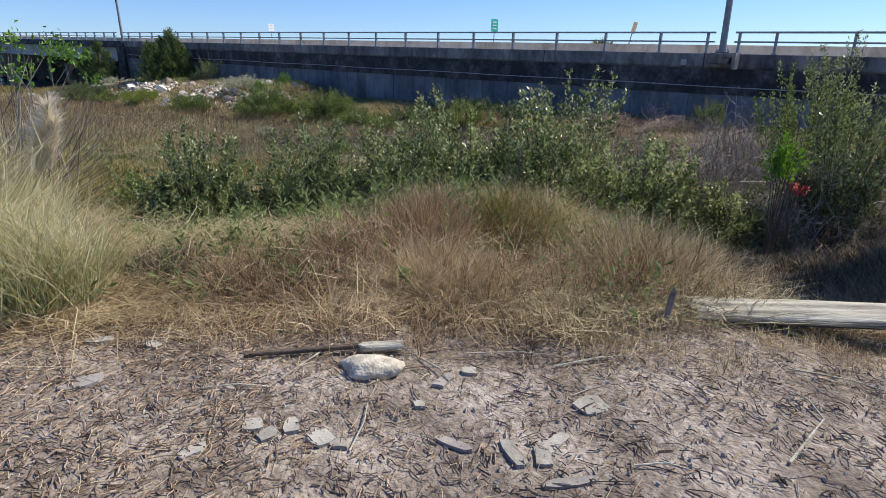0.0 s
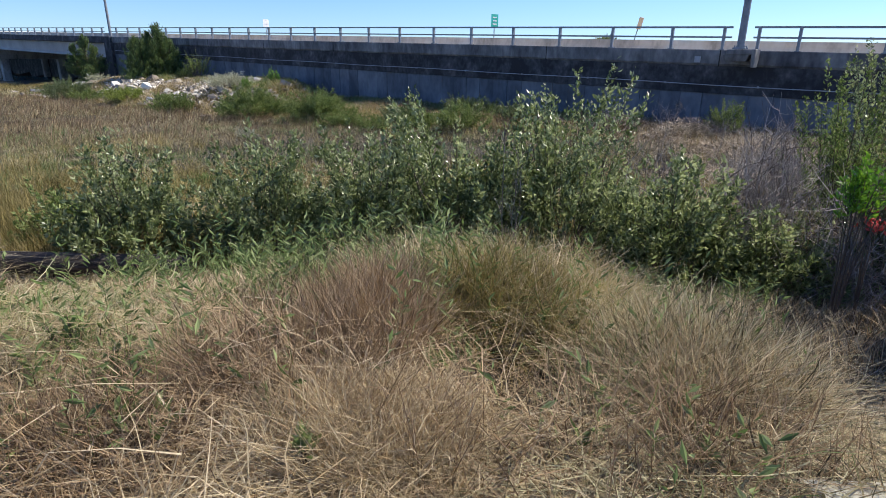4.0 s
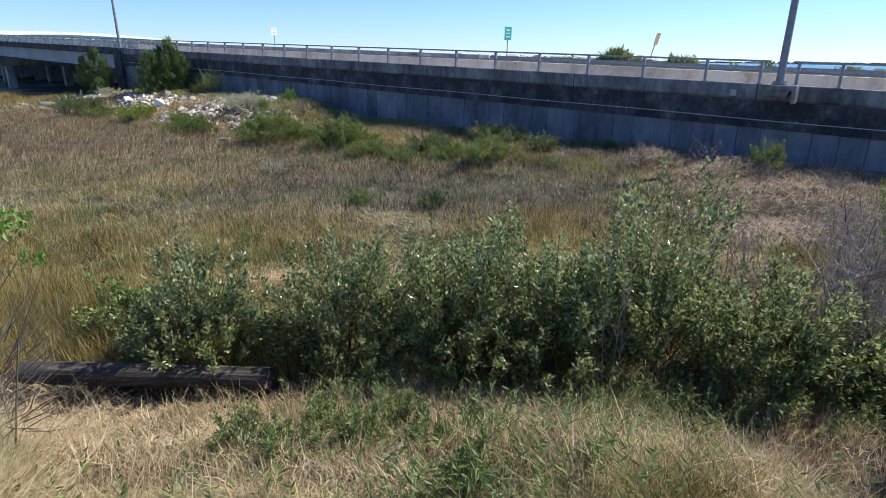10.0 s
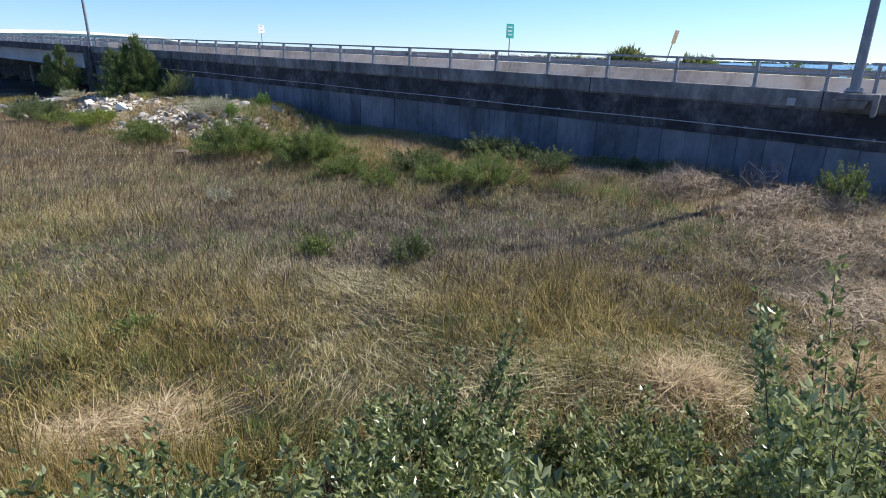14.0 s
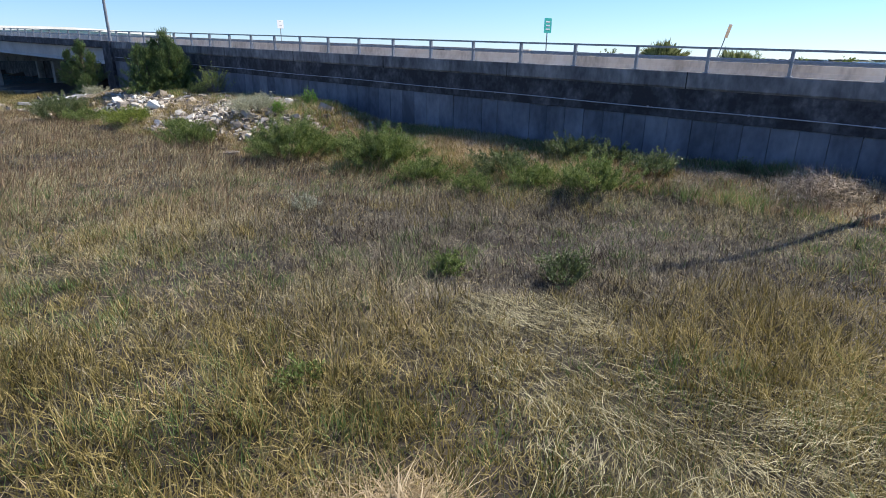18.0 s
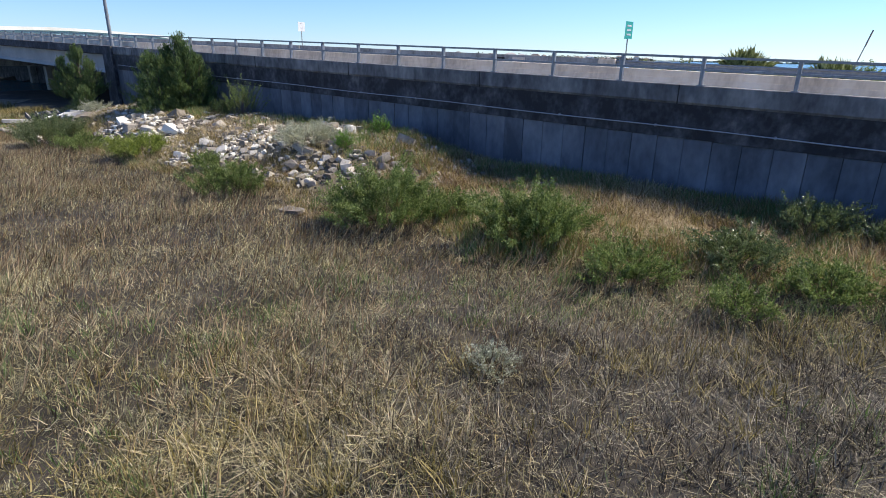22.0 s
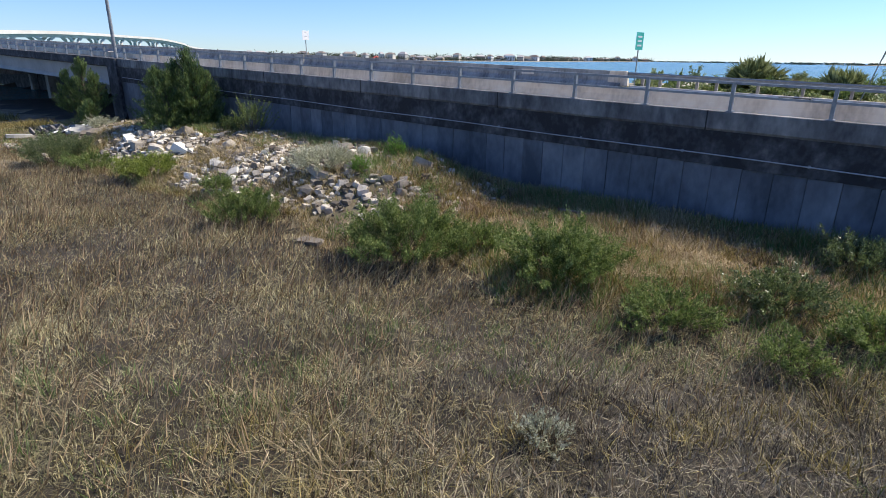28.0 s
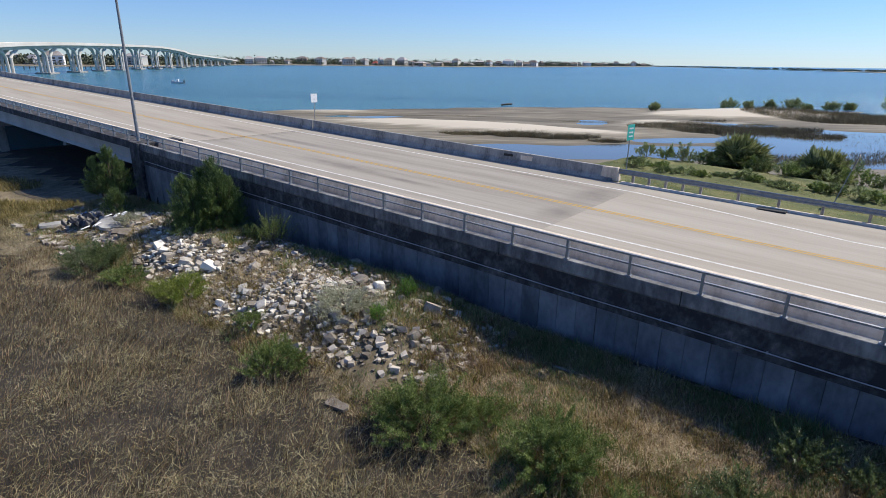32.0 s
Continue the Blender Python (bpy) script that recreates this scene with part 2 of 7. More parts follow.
M_RED = mat("red lettering", [(0.55, 0.08, 0.06), (0.6, 0.1, 0.08)], 4, 0.6)
M_GRASS = mat("dry brown marsh grass", [(0.072, 0.056, 0.026), (0.205, 0.162, 0.075), (0.4, 0.33, 0.148), (0.66, 0.57, 0.32)], 0.7, 0.85, island=0.75, trans=0.2, fine=0.2, contrast=(0.22, 0.78))
M_GREYGRASS = mat("grey weathered marsh grass", [(0.038, 0.033, 0.014), (0.178, 0.158, 0.074), (0.58, 0.53, 0.32)], 0.7, 0.85, island=0.75, trans=0.18, fine=0.2, contrast=(0.22, 0.78))
M_GOLD = mat("golden green cordgrass", [(0.085, 0.072, 0.018), (0.24, 0.192, 0.055), (0.52, 0.42, 0.18)], 0.7, 0.8, island=0.7, trans=0.35, fine=0.2, contrast=(0.2, 0.8))
M_GREENG = mat("fresh green grass", [(0.07, 0.125, 0.03), (0.15, 0.23, 0.065), (0.3, 0.36, 0.15)], 0.7, 0.75, island=0.5, trans=0.35, fine=0.2, contrast=(0.2, 0.8))
M_STRAW = mat("bleached straw", [(0.24, 0.175, 0.095), (0.5, 0.39, 0.225), (0.78, 0.66, 0.45)], 1.5, 0.85, island=0.6, trans=0.4, fine=0.2, contrast=(0.2, 0.8))
M_RUSSET = mat("russet dead grass", [(0.1, 0.064, 0.034), (0.28, 0.185, 0.1), (0.54, 0.405, 0.25)], 1.2, 0.85, island=0.6, trans=0.25, fine=0.2, contrast=(0.2, 0.8))
M_LEAF = mat("grey-green waxy leaves", [(0.078, 0.108, 0.034), (0.2, 0.246, 0.088), (0.47, 0.51, 0.26)], 2.5, 0.31, island=0.65, trans=0.46, spec=0.62, fine=0.2, contrast=(0.2, 0.8))
M_LEAF2 = mat("bright green shrub leaves", [(0.064, 0.104, 0.022), (0.155, 0.212, 0.052), (0.35, 0.41, 0.145)], 2.5, 0.55, island=0.55, trans=0.35, spec=0.35, fine=0.2, contrast=(0.2, 0.8))
M_LEAF3 = mat("silvery dry shrub leaves", [(0.24, 0.25, 0.16), (0.42, 0.43, 0.29), (0.6, 0.59, 0.44)], 2.5, 0.7, island=0.5, trans=0.35, fine=0.2, contrast=(0.2, 0.8))
M_LEAFD = mat("dark glossy bank shrub leaves", [(0.045, 0.07, 0.022), (0.115, 0.155, 0.05), (0.27, 0.32, 0.14)], 2.5, 0.32, island=0.6, trans=0.35, spec=0.6, fine=0.2, contrast=(0.2, 0.8))
M_LIME = mat("lime green young leaves", [(0.08, 0.19, 0.02), (0.19, 0.35, 0.045)], 2.5, 0.5, island=0.5, trans=0.35, fine=0.2)
M_YELLOW_LEAF = mat("yellow-green low shrub leaves", [(0.09, 0.13, 0.015), (0.2, 0.26, 0.035), (0.38, 0.43, 0.09)], 2.5, 0.5, island=0.55, trans=0.35, fine=0.2)
M_VINE = mat("lime green vine leaves", [(0.12, 0.26, 0.02), (0.25, 0.44, 0.04)], 2.5, 0.5, island=0.5, trans=0.35, fine=0.2)
M_CEDAR = mat("red cedar foliage", [(0.035, 0.065, 0.018), (0.095, 0.15, 0.04), (0.22, 0.29, 0.09)], 1.5, 0.7, island=0.5, trans=0.25, fine=0.2, contrast=(0.2, 0.8))
M_PALM = mat("palmetto fronds", [(0.08, 0.1, 0.035), (0.21, 0.235, 0.085), (0.46, 0.47, 0.23)], 1.5, 0.5, island=0.6, trans=0.15, fine=0.2, contrast=(0.2, 0.8))
M_WEED = mat("fresh green weed leaves", [(0.075, 0.12, 0.035), (0.18, 0.245, 0.08), (0.34, 0.4, 0.17)], 2.0, 0.6, island=0.5, trans=0.4, fine=0.2, contrast=(0.2, 0.8), spec=0.3)
M_TWIG = mat("grey bare twigs", [(0.14, 0.11, 0.09), (0.3, 0.25, 0.21), (0.46, 0.41, 0.36)], 3, 0.9, island=0.5, fine=0.3)
M_BARK = mat("brown bark", [(0.06, 0.045, 0.03), (0.16, 0.12, 0.09)], 10, 0.9, 0.4, 60)
M_BARKBIT = mat("brown bark chips", [(0.1, 0.066, 0.044), (0.22, 0.15, 0.1), (0.36, 0.27, 0.2)], 1.2, 0.9, island=0.7, fine=0.2, contrast=(0.22, 0.78))
M_ROCK = mat("white limestone rubble", [(0.22, 0.19, 0.155), (0.5, 0.455, 0.385), (0.8, 0.755, 0.66)], 2.0, 0.9, 0.6, 25, random=0.75, fine=0.3, contrast=(0.18, 0.72))
M_ROCKD = mat("grey-brown rubble", [(0.1, 0.08, 0.06), (0.24, 0.205, 0.16), (0.42, 0.37, 0.3)], 2.0, 0.9, 0.6, 25, random=0.7, fine=0.3, contrast=(0.2, 0.75))
M_SLATE = mat("grey flat stone", [(0.24, 0.225, 0.19), (0.42, 0.4, 0.35)], 8, 0.9, 0.3, 60, random=0.3)
M_PALESTONE = mat("lumpy white stone", [(0.3, 0.265, 0.2), (0.68, 0.63, 0.52)], 14, 0.9, 0.6, 40)
M_LOG = mat("weathered pale timber", [(0.2, 0.18, 0.14), (0.42, 0.4, 0.32), (0.62, 0.6, 0.5)], 3, 0.9, 0.6, 30, stretch=(0.5, 7, 7), fine=0.4)
M_LOGD = mat("dark rotten log", [(0.02, 0.016, 0.013), (0.05, 0.042, 0.034), (0.13, 0.11, 0.09)], 4, 0.9, 0.6, 30, stretch=(0.6, 5, 5), fine=0.4)
M_PAMPAS = mat("straw-green pampas blades", [(0.26, 0.24, 0.1), (0.52, 0.47, 0.25), (0.8, 0.74, 0.5)], 1.5, 0.8, island=0.6, trans=0.45, fine=0.2, contrast=(0.2, 0.8))
M_PLUME = mat("pale pampas plume", [(0.66, 0.58, 0.44), (0.88, 0.82, 0.68)], 6, 0.9, island=0.5, trans=0.5)
M_ROOF = mat("brown roof", [(0.2, 0.16, 0.13), (0.45, 0.42, 0.4)], 0.05, 0.8, random=0.8, fine=0.2)
M_HOUSE = mat("pale house walls", [(0.42, 0.33, 0.24), (0.5, 0.52, 0.5), (0.72, 0.66, 0.55), (0.85, 0.84, 0.82)], 0.03, 0.8, random=0.9, fine=0.1, contrast=(0.15, 0.8))
M_GLASS = mat("dark window glass", [(0.02, 0.025, 0.03), (0.05, 0.06, 0.07)], 1, 0.1)
M_WOODS = mat("far dark woods", [(0.05, 0.065, 0.04), (0.1, 0.115, 0.07), (0.17, 0.18, 0.11)], 0.1, 0.9, island=0.5)
M_TARP = mat("black plastic sheet", [(0.012, 0.012, 0.014), (0.03, 0.03, 0.035)], 4, 0.45)
M_BLUE = mat("blue plastic sheet", [(0.02, 0.07, 0.2), (0.05, 0.13, 0.3)], 4, 0.5)
M_BOAT = mat("white boat hull", [(0.75, 0.76, 0.78), (0.85, 0.85, 0.86)], 1, 0.4)
M_MARSHFAR = mat("dark brown far cordgrass", [(0.085, 0.068, 0.034), (0.16, 0.13, 0.068), (0.27, 0.225, 0.125)], 0.3, 0.9, island=0.6, fine=0.2, contrast=(0.2, 0.8))
M_HAYDARK = mat("old dark marsh grass wrack", [(0.035, 0.027, 0.017), (0.135, 0.108, 0.07), (0.42, 0.37, 0.27)], 1.2, 0.9, island=0.6, fine=0.2, contrast=(0.2, 0.8))

M_WATER = bpy.data.materials.new("blue estuary water")
M_WATER.use_nodes = True
_t = M_WATER.node_tree
_p = _t.nodes["Principled BSDF"]
_p.inputs["Roughness"].default_value = 0.2
_p.inputs["IOR"].default_value = 1.33
_g = _t.nodes.new("ShaderNodeNewGeometry")
_m = _t.nodes.new("ShaderNodeMapping")
_m.inputs["Scale"].default_value = (0.25, 0.8, 1)
_t.links.new(_g.outputs["Position"], _m.inputs[0])
_n = _t.nodes.new("ShaderNodeTexNoise")
_n.inputs["Scale"].default_value, _n.inputs["Detail"].default_value, _n.inputs["Roughness"].default_value = 0.9, 8, 0.65
_t.links.new(_m.outputs[0], _n.inputs["Vector"])
_m2 = _t.nodes.new("ShaderNodeMapping")
_m2.inputs["Scale"].default_value = (0.004, 0.03, 1)
_t.links.new(_g.outputs["Position"], _m2.inputs[0])
_n2 = _t.nodes.new("ShaderNodeTexNoise")
_n2.inputs["Scale"].default_value, _n2.inputs["Detail"].default_value, _n2.inputs["Roughness"].default_value = 1.0, 6, 0.6
_t.links.new(_m2.outputs[0], _n2.inputs["Vector"])
_r = _t.nodes.new("ShaderNodeValToRGB")
_r.color_ramp.elements[0].position, _r.color_ramp.elements[0].color = 0.35, (0.02, 0.105, 0.15, 1)
_r.color_ramp.elements[1].position, _r.color_ramp.elements[1].color = 0.7, (0.075, 0.2, 0.235, 1)
_t.links.new(_n2.outputs[0], _r.inputs[0])
_t.links.new(_r.outputs[0], _p.inputs["Base Color"])
_b = _t.nodes.new("ShaderNodeBump")
_b.inputs["Strength"].default_value, _b.inputs["Distance"].default_value = 1.0, 0.7
_t.links.new(_n.outputs[0], _b.inputs["Height"])
_t.links.new(_b.outputs[0], _p.inputs["Normal"])

M_POOL = bpy.data.materials.new("still shallow tidal pool")
M_POOL.use_nodes = True
_p = M_POOL.node_tree.nodes["Principled BSDF"]
_p.inputs["Base Color"].default_value = (0.1, 0.1, 0.082, 1)
_p.inputs["Roughness"].default_value, _p.inputs["IOR"].default_value = 0.06, 1.33

# ---- helpers of this scene ----
AX, AY = 7.554, 22.042                      # foot of the wall line: the second rail post
DX, DY = -0.8035, 0.5953                    # along the wall, up the grade
NX, NY = -0.5953, -0.8035                   # out of the wall, over the marsh
GRADE = 0.0279
ANG = math.degrees(math.atan2(DY, DX))      # the wall's heading


def at_wall(s, v, z=0.0):
    return Vector((AX + DX * s + NX * v, AY + DY * s + NY * v, z))


def rail_z(s):
    return 3.50 + GRADE * s


def road_z(s):
    return 2.35 + GRADE * s


def empty(name, label, category, where=(0, 0, 0), group="", kind=""):
    ob = new(name)
    ob.location = where
    ob.empty_display_size = 0.2
    return tagged(ob, label, category, group, kind)


def mesh_of(name, bm, material):
    me = bpy.data.meshes.new(name)
    bm.to_mesh(me)
    bm.free()
    me.materials.append(material)
    return me


def part(name, bm, material, parent=None, label=""):
    """One bmesh as one mesh object under a thing or under a part. Its points are in the parent's frame."""
    ob = new(name, bm if isinstance(bm, bpy.types.Mesh) else mesh_of(name, bm, material))
    if parent is not None:
        ob.parent = parent
    return tagged(ob, label)


def box(bm, c, size, m=None, bevel=0.0, taper=1.0):
    r = bmesh.ops.create_cube(bm, size=1.0)["verts"]
    for v in r:
        k = taper if v.co.z > 0 else 1.0
        v.co = Vector((v.co.x * size[0] * k + c[0], v.co.y * size[1] * k + c[1], v.co.z * size[2] + c[2]))
    if bevel:
        es = list({e for v in r for e in v.link_edges})
        out = bmesh.ops.bevel(bm, geom=es, offset=bevel, segments=1, affect="EDGES")
        r = list({v for f in out["faces"] for v in f.verts} | {v for v in r if v.is_valid})
    if m is not None:
        bmesh.ops.transform(bm, matrix=m, verts=[v for v in r if v.is_valid])
    return r


def tube(bm, points, radii, sides=6, cap=True):
    """A tapering tube through points."""
    rings = []
    for i, p in enumerate(points):
        p = Vector(p)
        a = Vector(points[max(0, i - 1)])
        b = Vector(points[min(len(points) - 1, i + 1)])
        q = (b - a).normalized().to_track_quat("Z", "Y") if (b - a).length else Euler((0, 0, 0)).to_quaternion()
        r = radii[i] if hasattr(radii, "__len__") else radii
        rings.append([bm.verts.new(p + q @ Vector((math.cos(k * math.tau / sides) * r, math.sin(k * math.tau / sides) * r, 0))) for k in range(sides)])
    for a, b in zip(rings, rings[1:]):
        for k in range(sides):
            bm.faces.new((a[k], a[(k + 1) % sides], b[(k + 1) % sides], b[k]))
    if cap:
        bm.faces.new(rings[0][::-1])
        bm.faces.new(rings[-1])


def strip(bm, prof, s0, s1, zf, steps=1, closed=True):
    """A profile of (depth behind the wall line, height over zf(s)) swept along the wall from s0 to s1."""
    rings = []
    for i in range(steps + 1):
        s = s0 + (s1 - s0) * i / steps
        rings.append([bm.verts.new(at_wall(s, -y, zf(s) + z)) for y, z in prof])
    n = len(prof)
    for a, b in zip(rings, rings[1:]):
        for k in range(n if closed else n - 1):
            bm.faces.new((a[k], b[k], b[(k + 1) % n], a[(k + 1) % n]))
    if closed:
        bm.faces.new(rings[0])
        bm.faces.new(rings[-1][::-1])
    bmesh.ops.recalc_face_normals(bm, faces=bm.faces)
    return bm


def arrays_mesh(name, verts, faces, material):
    """A mesh from numpy arrays: verts (n, 3), faces (m, 3) or (m, 4)."""
    me = bpy.data.meshes.new(name)
    k = faces.shape[1]
    me.vertices.add(len(verts))
    me.vertices.foreach_set("co", verts.astype(np.float32).ravel())
    me.loops.add(faces.size)
    me.loops.foreach_set("vertex_index", faces.astype(np.int32).ravel())
    me.polygons.add(len(faces))
    me.polygons.foreach_set("loop_start", np.arange(0, faces.size, k, dtype=np.int32))
    me.polygons.foreach_set("use_smooth", np.zeros(len(faces), bool))
    me.update(calc_edges=True)
    me.materials.append(material)
    return me


rng = np.random.default_rng(7)


def wave(x, y, f, seed):
    """Smooth unevenness of the ground, about -1 to 1."""
    g = np.random.default_rng(seed)
    out = 0
    for _ in range(5):
        a, ph, k = g.uniform(0, math.tau), g.uniform(0, math.tau), f * g.uniform(0.6, 1.6)
        out = out + np.sin((x * math.cos(a) + y * math.sin(a)) * k + ph)
    return out / 3.0


def sstep(a, b, x):
    k = np.clip((x - a) / (b - a), 0, 1)
    return k * k * (3 - 2 * k)


def ground_z(x, y):
    x, y = np.asarray(x, float), np.asarray(y, float)
    s = (x - AX) * DX + (y - AY) * DY
    v = (x - AX) * NX + (y - AY) * NY
    z = -0.28 + 0.05 * wave(x, y, 0.9, 1) + 0.03 * wave(x, y, 2.7, 2)
    z = z - 0.12 * sstep(-9, -16, x)
    # the dirt edge by the first camera and the grassy hump below it
    near = sstep(7.2, 3.6, y + 0.10 * np.abs(x) * (x < 0) + 0.25 * wave(x, y, 1.0, 3))
    z = z + near * (1.14 + 0.03 * wave(x, y, 2.0, 4))
    z = z + 0.06 * np.exp(-(((x + 0.1) / 1.9) ** 2 + ((y - 4.5) / 0.9) ** 2))
    z = z - 0.4 * np.exp(-(((x - 1.05) / 0.35) ** 2 + ((y - 3.3) / 0.35) ** 2))
    hollow = np.exp(-(((x - 3.6) / 1.5) ** 2 + ((y - 4.2) / 1.4) ** 2))
    z = z - 0.75 * hollow
    # bank at the wall, and the rubble hill
    z = z + 0.48 * sstep(8.0, 1.2, v) * sstep(60, 52, s)
    hill = sstep(16.0, 21, s) * sstep(45, 38, s) * sstep(7.6, 3.4, v) * (0.3 + 0.7 * sstep(0.1, 1.5, v))
    z = z + 0.95 * hill + 0.06 * hill * wave(x, y, 2.0, 5)
    # channel under the bridge
    z = z - 0.2 * sstep(50, 54, s) * sstep(7.5, 3.5, v) - 0.9 * sstep(84, 94, s)
    dep = -v
    fill = sstep(49.5, 47.5, s)
    rz = 2.35 + GRADE * s
    under = (rz - 0.25) * fill + (-0.45 - 1.15 * sstep(84, 94, s)) * (1 - fill)
    z = np.where(dep > 0.6, under, z)
    bank = rz - 0.05 - 0.3 * sstep(17, 20, dep) - (rz + 0.3) * sstep(27.5, 37, dep)
    drop = rz - 0.35 - (rz + 0.3) * sstep(17, 30, dep)
    kk = sstep(30, 23, s)
    bank = bank * kk + drop * (1 - kk)
    bank = bank * fill + (0.5 - 2.1 * sstep(24, 34, dep)) * (1 - fill)
    z = np.where(dep > 15.5, bank, z)
    flat = -0.86 + 0.09 * wave(x, y, 0.07, 6) + 0.06 * wave(x, y, 0.2, 7) + 0.05 * wave(x, 2.2 * y, 0.35, 10)
    for cx, cy, rx, ry, turn, h in ((-9, 109, 24, 5.0, -0.3, 0.85), (52, 141, 19, 8, 0.2, 1.35), (27, 117, 7, 9, -0.5, 0.6), (-34, 133, 12, 3, 0.0, 0.5),
                                    (10, 84, 21, 5.5, 0.0, -0.5), (23, 97, 6, 2.5, 0.1, -0.45), (54, 96, 15, 14, 0.2, -0.42), (34, 80, 8, 5, 0.0, -0.4), (-30, 126, 9, 1.5, 0.1, -0.25)):
        c, q = math.cos(turn), math.sin(turn)
        flat = flat + h * np.exp(-(((((x - cx) * c + (y - cy) * q) / rx) ** 2 + (((y - cy) * c - (x - cx) * q) / ry) ** 2) ** 1.4))
    edge = y - (166 - 0.0030 * np.minimum(x - 35, 0) ** 2 + 2.5 * wave(x, y, 0.03, 8))
    sea = np.maximum(sstep(-12, 14, edge), sstep(118, 140, s - 0.15 * dep))
    flat = flat * (1 - sea) + (-3.0) * sea
    k = sstep(31, 38, dep)
    z = z * (1 - k) + flat * k
    z = np.where((s > 90) & (dep > -6) & (dep < 17), np.minimum(z, -1.4), z)
    return z


def on_ground(x, y, up=0.0):
    return Vector((x, y, float(ground_z(x, y)) + up))

# ---- ground and water ----
def axis(fine0, fine1, step, far0, far1):
    mid = np.arange(fine0, fine1 + step / 2, step)
    lo = [fine0]
    d = step
    while lo[-1] > far0:
        d *= 1.18
        lo.append(max(far0, lo[-1] - d))
    hi = [fine1]
    d = step
    while hi[-1] < far1:
        d = min(d * 1.18, 1.3) if hi[-1] < 180 else d * 1.3
        hi.append(min(far1, hi[-1] + d))
    return np.concatenate([np.array(lo[::-1][:-1]), mid, np.array(hi[1:])])


gx, gy = axis(-34, 16, 0.33, -3000, 3000), axis(-4, 48, 0.33, -600, 3600)
GX, GY = np.meshgrid(gx, gy)
GZ = ground_z(GX, GY)
verts = np.stack([GX.ravel(), GY.ravel(), GZ.ravel()], 1)
nx, ny = len(gx), len(gy)
ii = np.arange(nx * ny).reshape(ny, nx)
faces = np.stack([ii[:-1, :-1], ii[:-1, 1:], ii[1:, 1:], ii[1:, :-1]], -1).reshape(-1, 4)
me = arrays_mesh("ground", verts, faces, M_DIRT)
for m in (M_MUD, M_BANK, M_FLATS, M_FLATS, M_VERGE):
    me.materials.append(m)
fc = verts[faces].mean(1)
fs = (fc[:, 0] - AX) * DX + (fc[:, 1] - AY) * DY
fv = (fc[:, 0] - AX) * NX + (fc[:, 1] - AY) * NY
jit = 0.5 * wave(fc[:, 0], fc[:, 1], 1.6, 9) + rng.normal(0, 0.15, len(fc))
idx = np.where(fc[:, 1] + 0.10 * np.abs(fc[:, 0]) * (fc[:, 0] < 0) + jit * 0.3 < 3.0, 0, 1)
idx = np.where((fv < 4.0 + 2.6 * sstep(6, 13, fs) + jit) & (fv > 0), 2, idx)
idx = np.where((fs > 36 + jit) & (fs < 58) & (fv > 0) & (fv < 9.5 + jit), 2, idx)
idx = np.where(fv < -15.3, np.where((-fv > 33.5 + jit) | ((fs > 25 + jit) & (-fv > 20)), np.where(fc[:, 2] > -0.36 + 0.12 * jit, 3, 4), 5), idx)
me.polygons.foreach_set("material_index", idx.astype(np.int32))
me.polygons.foreach_set("use_smooth", np.ones(len(faces), bool))
ground = tagged(new("ground", me), "marsh ground with dry dirt, mud, sandy bank and tidal flats", "ground", kind="structure")

wv = np.array([[-4000, 20, -0.95], [4000, 20, -0.95], [4000, 4500, -0.95], [-4000, 4500, -0.95]], float)
water = tagged(new("water", arrays_mesh("water", wv, np.array([[0, 1, 2, 3]]), M_WATER)), "blue rippled estuary water round the tidal flats", "water", kind="structure")

pv = np.array([[-32, 66, -0.944], [130, 66, -0.944], [130, 128, -0.944], [-32, 128, -0.944]], float)
tagged(new("water_pools", arrays_mesh("water_pools", pv, np.array([[0, 1, 2, 3]]), M_POOL)), "still pale blue shallow pools on the tidal flat", "water", kind="structure")

# ---- retaining wall, rail and road ----
S0, S1 = -16.0, 48.0                          # the solid approach: right end, abutment
wall = empty("wall_approach", "grey concrete retaining wall with black stains under a metal rail", "wall", kind="structure")
top = -0.74                                   # wall top below the rail top
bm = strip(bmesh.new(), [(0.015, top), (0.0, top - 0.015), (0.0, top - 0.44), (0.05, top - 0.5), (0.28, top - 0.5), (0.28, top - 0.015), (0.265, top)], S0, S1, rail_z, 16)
part("parapet", bm, M_PARAPET, wall, "light grey weathered concrete parapet, darkened for its shaded face")
bm = strip(bmesh.new(), [(0.05, top - 0.5), (0.05, top - 1.4), (0.42, top - 1.4), (0.42, top - 0.5)], S0, S1, rail_z, 16)
part("stained_band", bm, M_STAIN, wall, "black-stained concrete beam below the parapet")
# Dark strip that paints shade into the gaps between the panels.
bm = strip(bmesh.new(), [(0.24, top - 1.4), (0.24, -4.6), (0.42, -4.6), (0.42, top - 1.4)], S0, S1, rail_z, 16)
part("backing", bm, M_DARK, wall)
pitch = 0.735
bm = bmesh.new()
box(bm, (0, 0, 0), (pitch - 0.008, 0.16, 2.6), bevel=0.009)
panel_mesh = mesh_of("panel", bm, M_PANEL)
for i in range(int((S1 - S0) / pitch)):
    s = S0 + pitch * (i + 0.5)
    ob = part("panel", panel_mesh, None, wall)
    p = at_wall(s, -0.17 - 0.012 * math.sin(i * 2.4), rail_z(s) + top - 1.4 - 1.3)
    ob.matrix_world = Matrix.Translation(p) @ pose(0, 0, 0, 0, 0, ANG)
bm = bmesh.new()
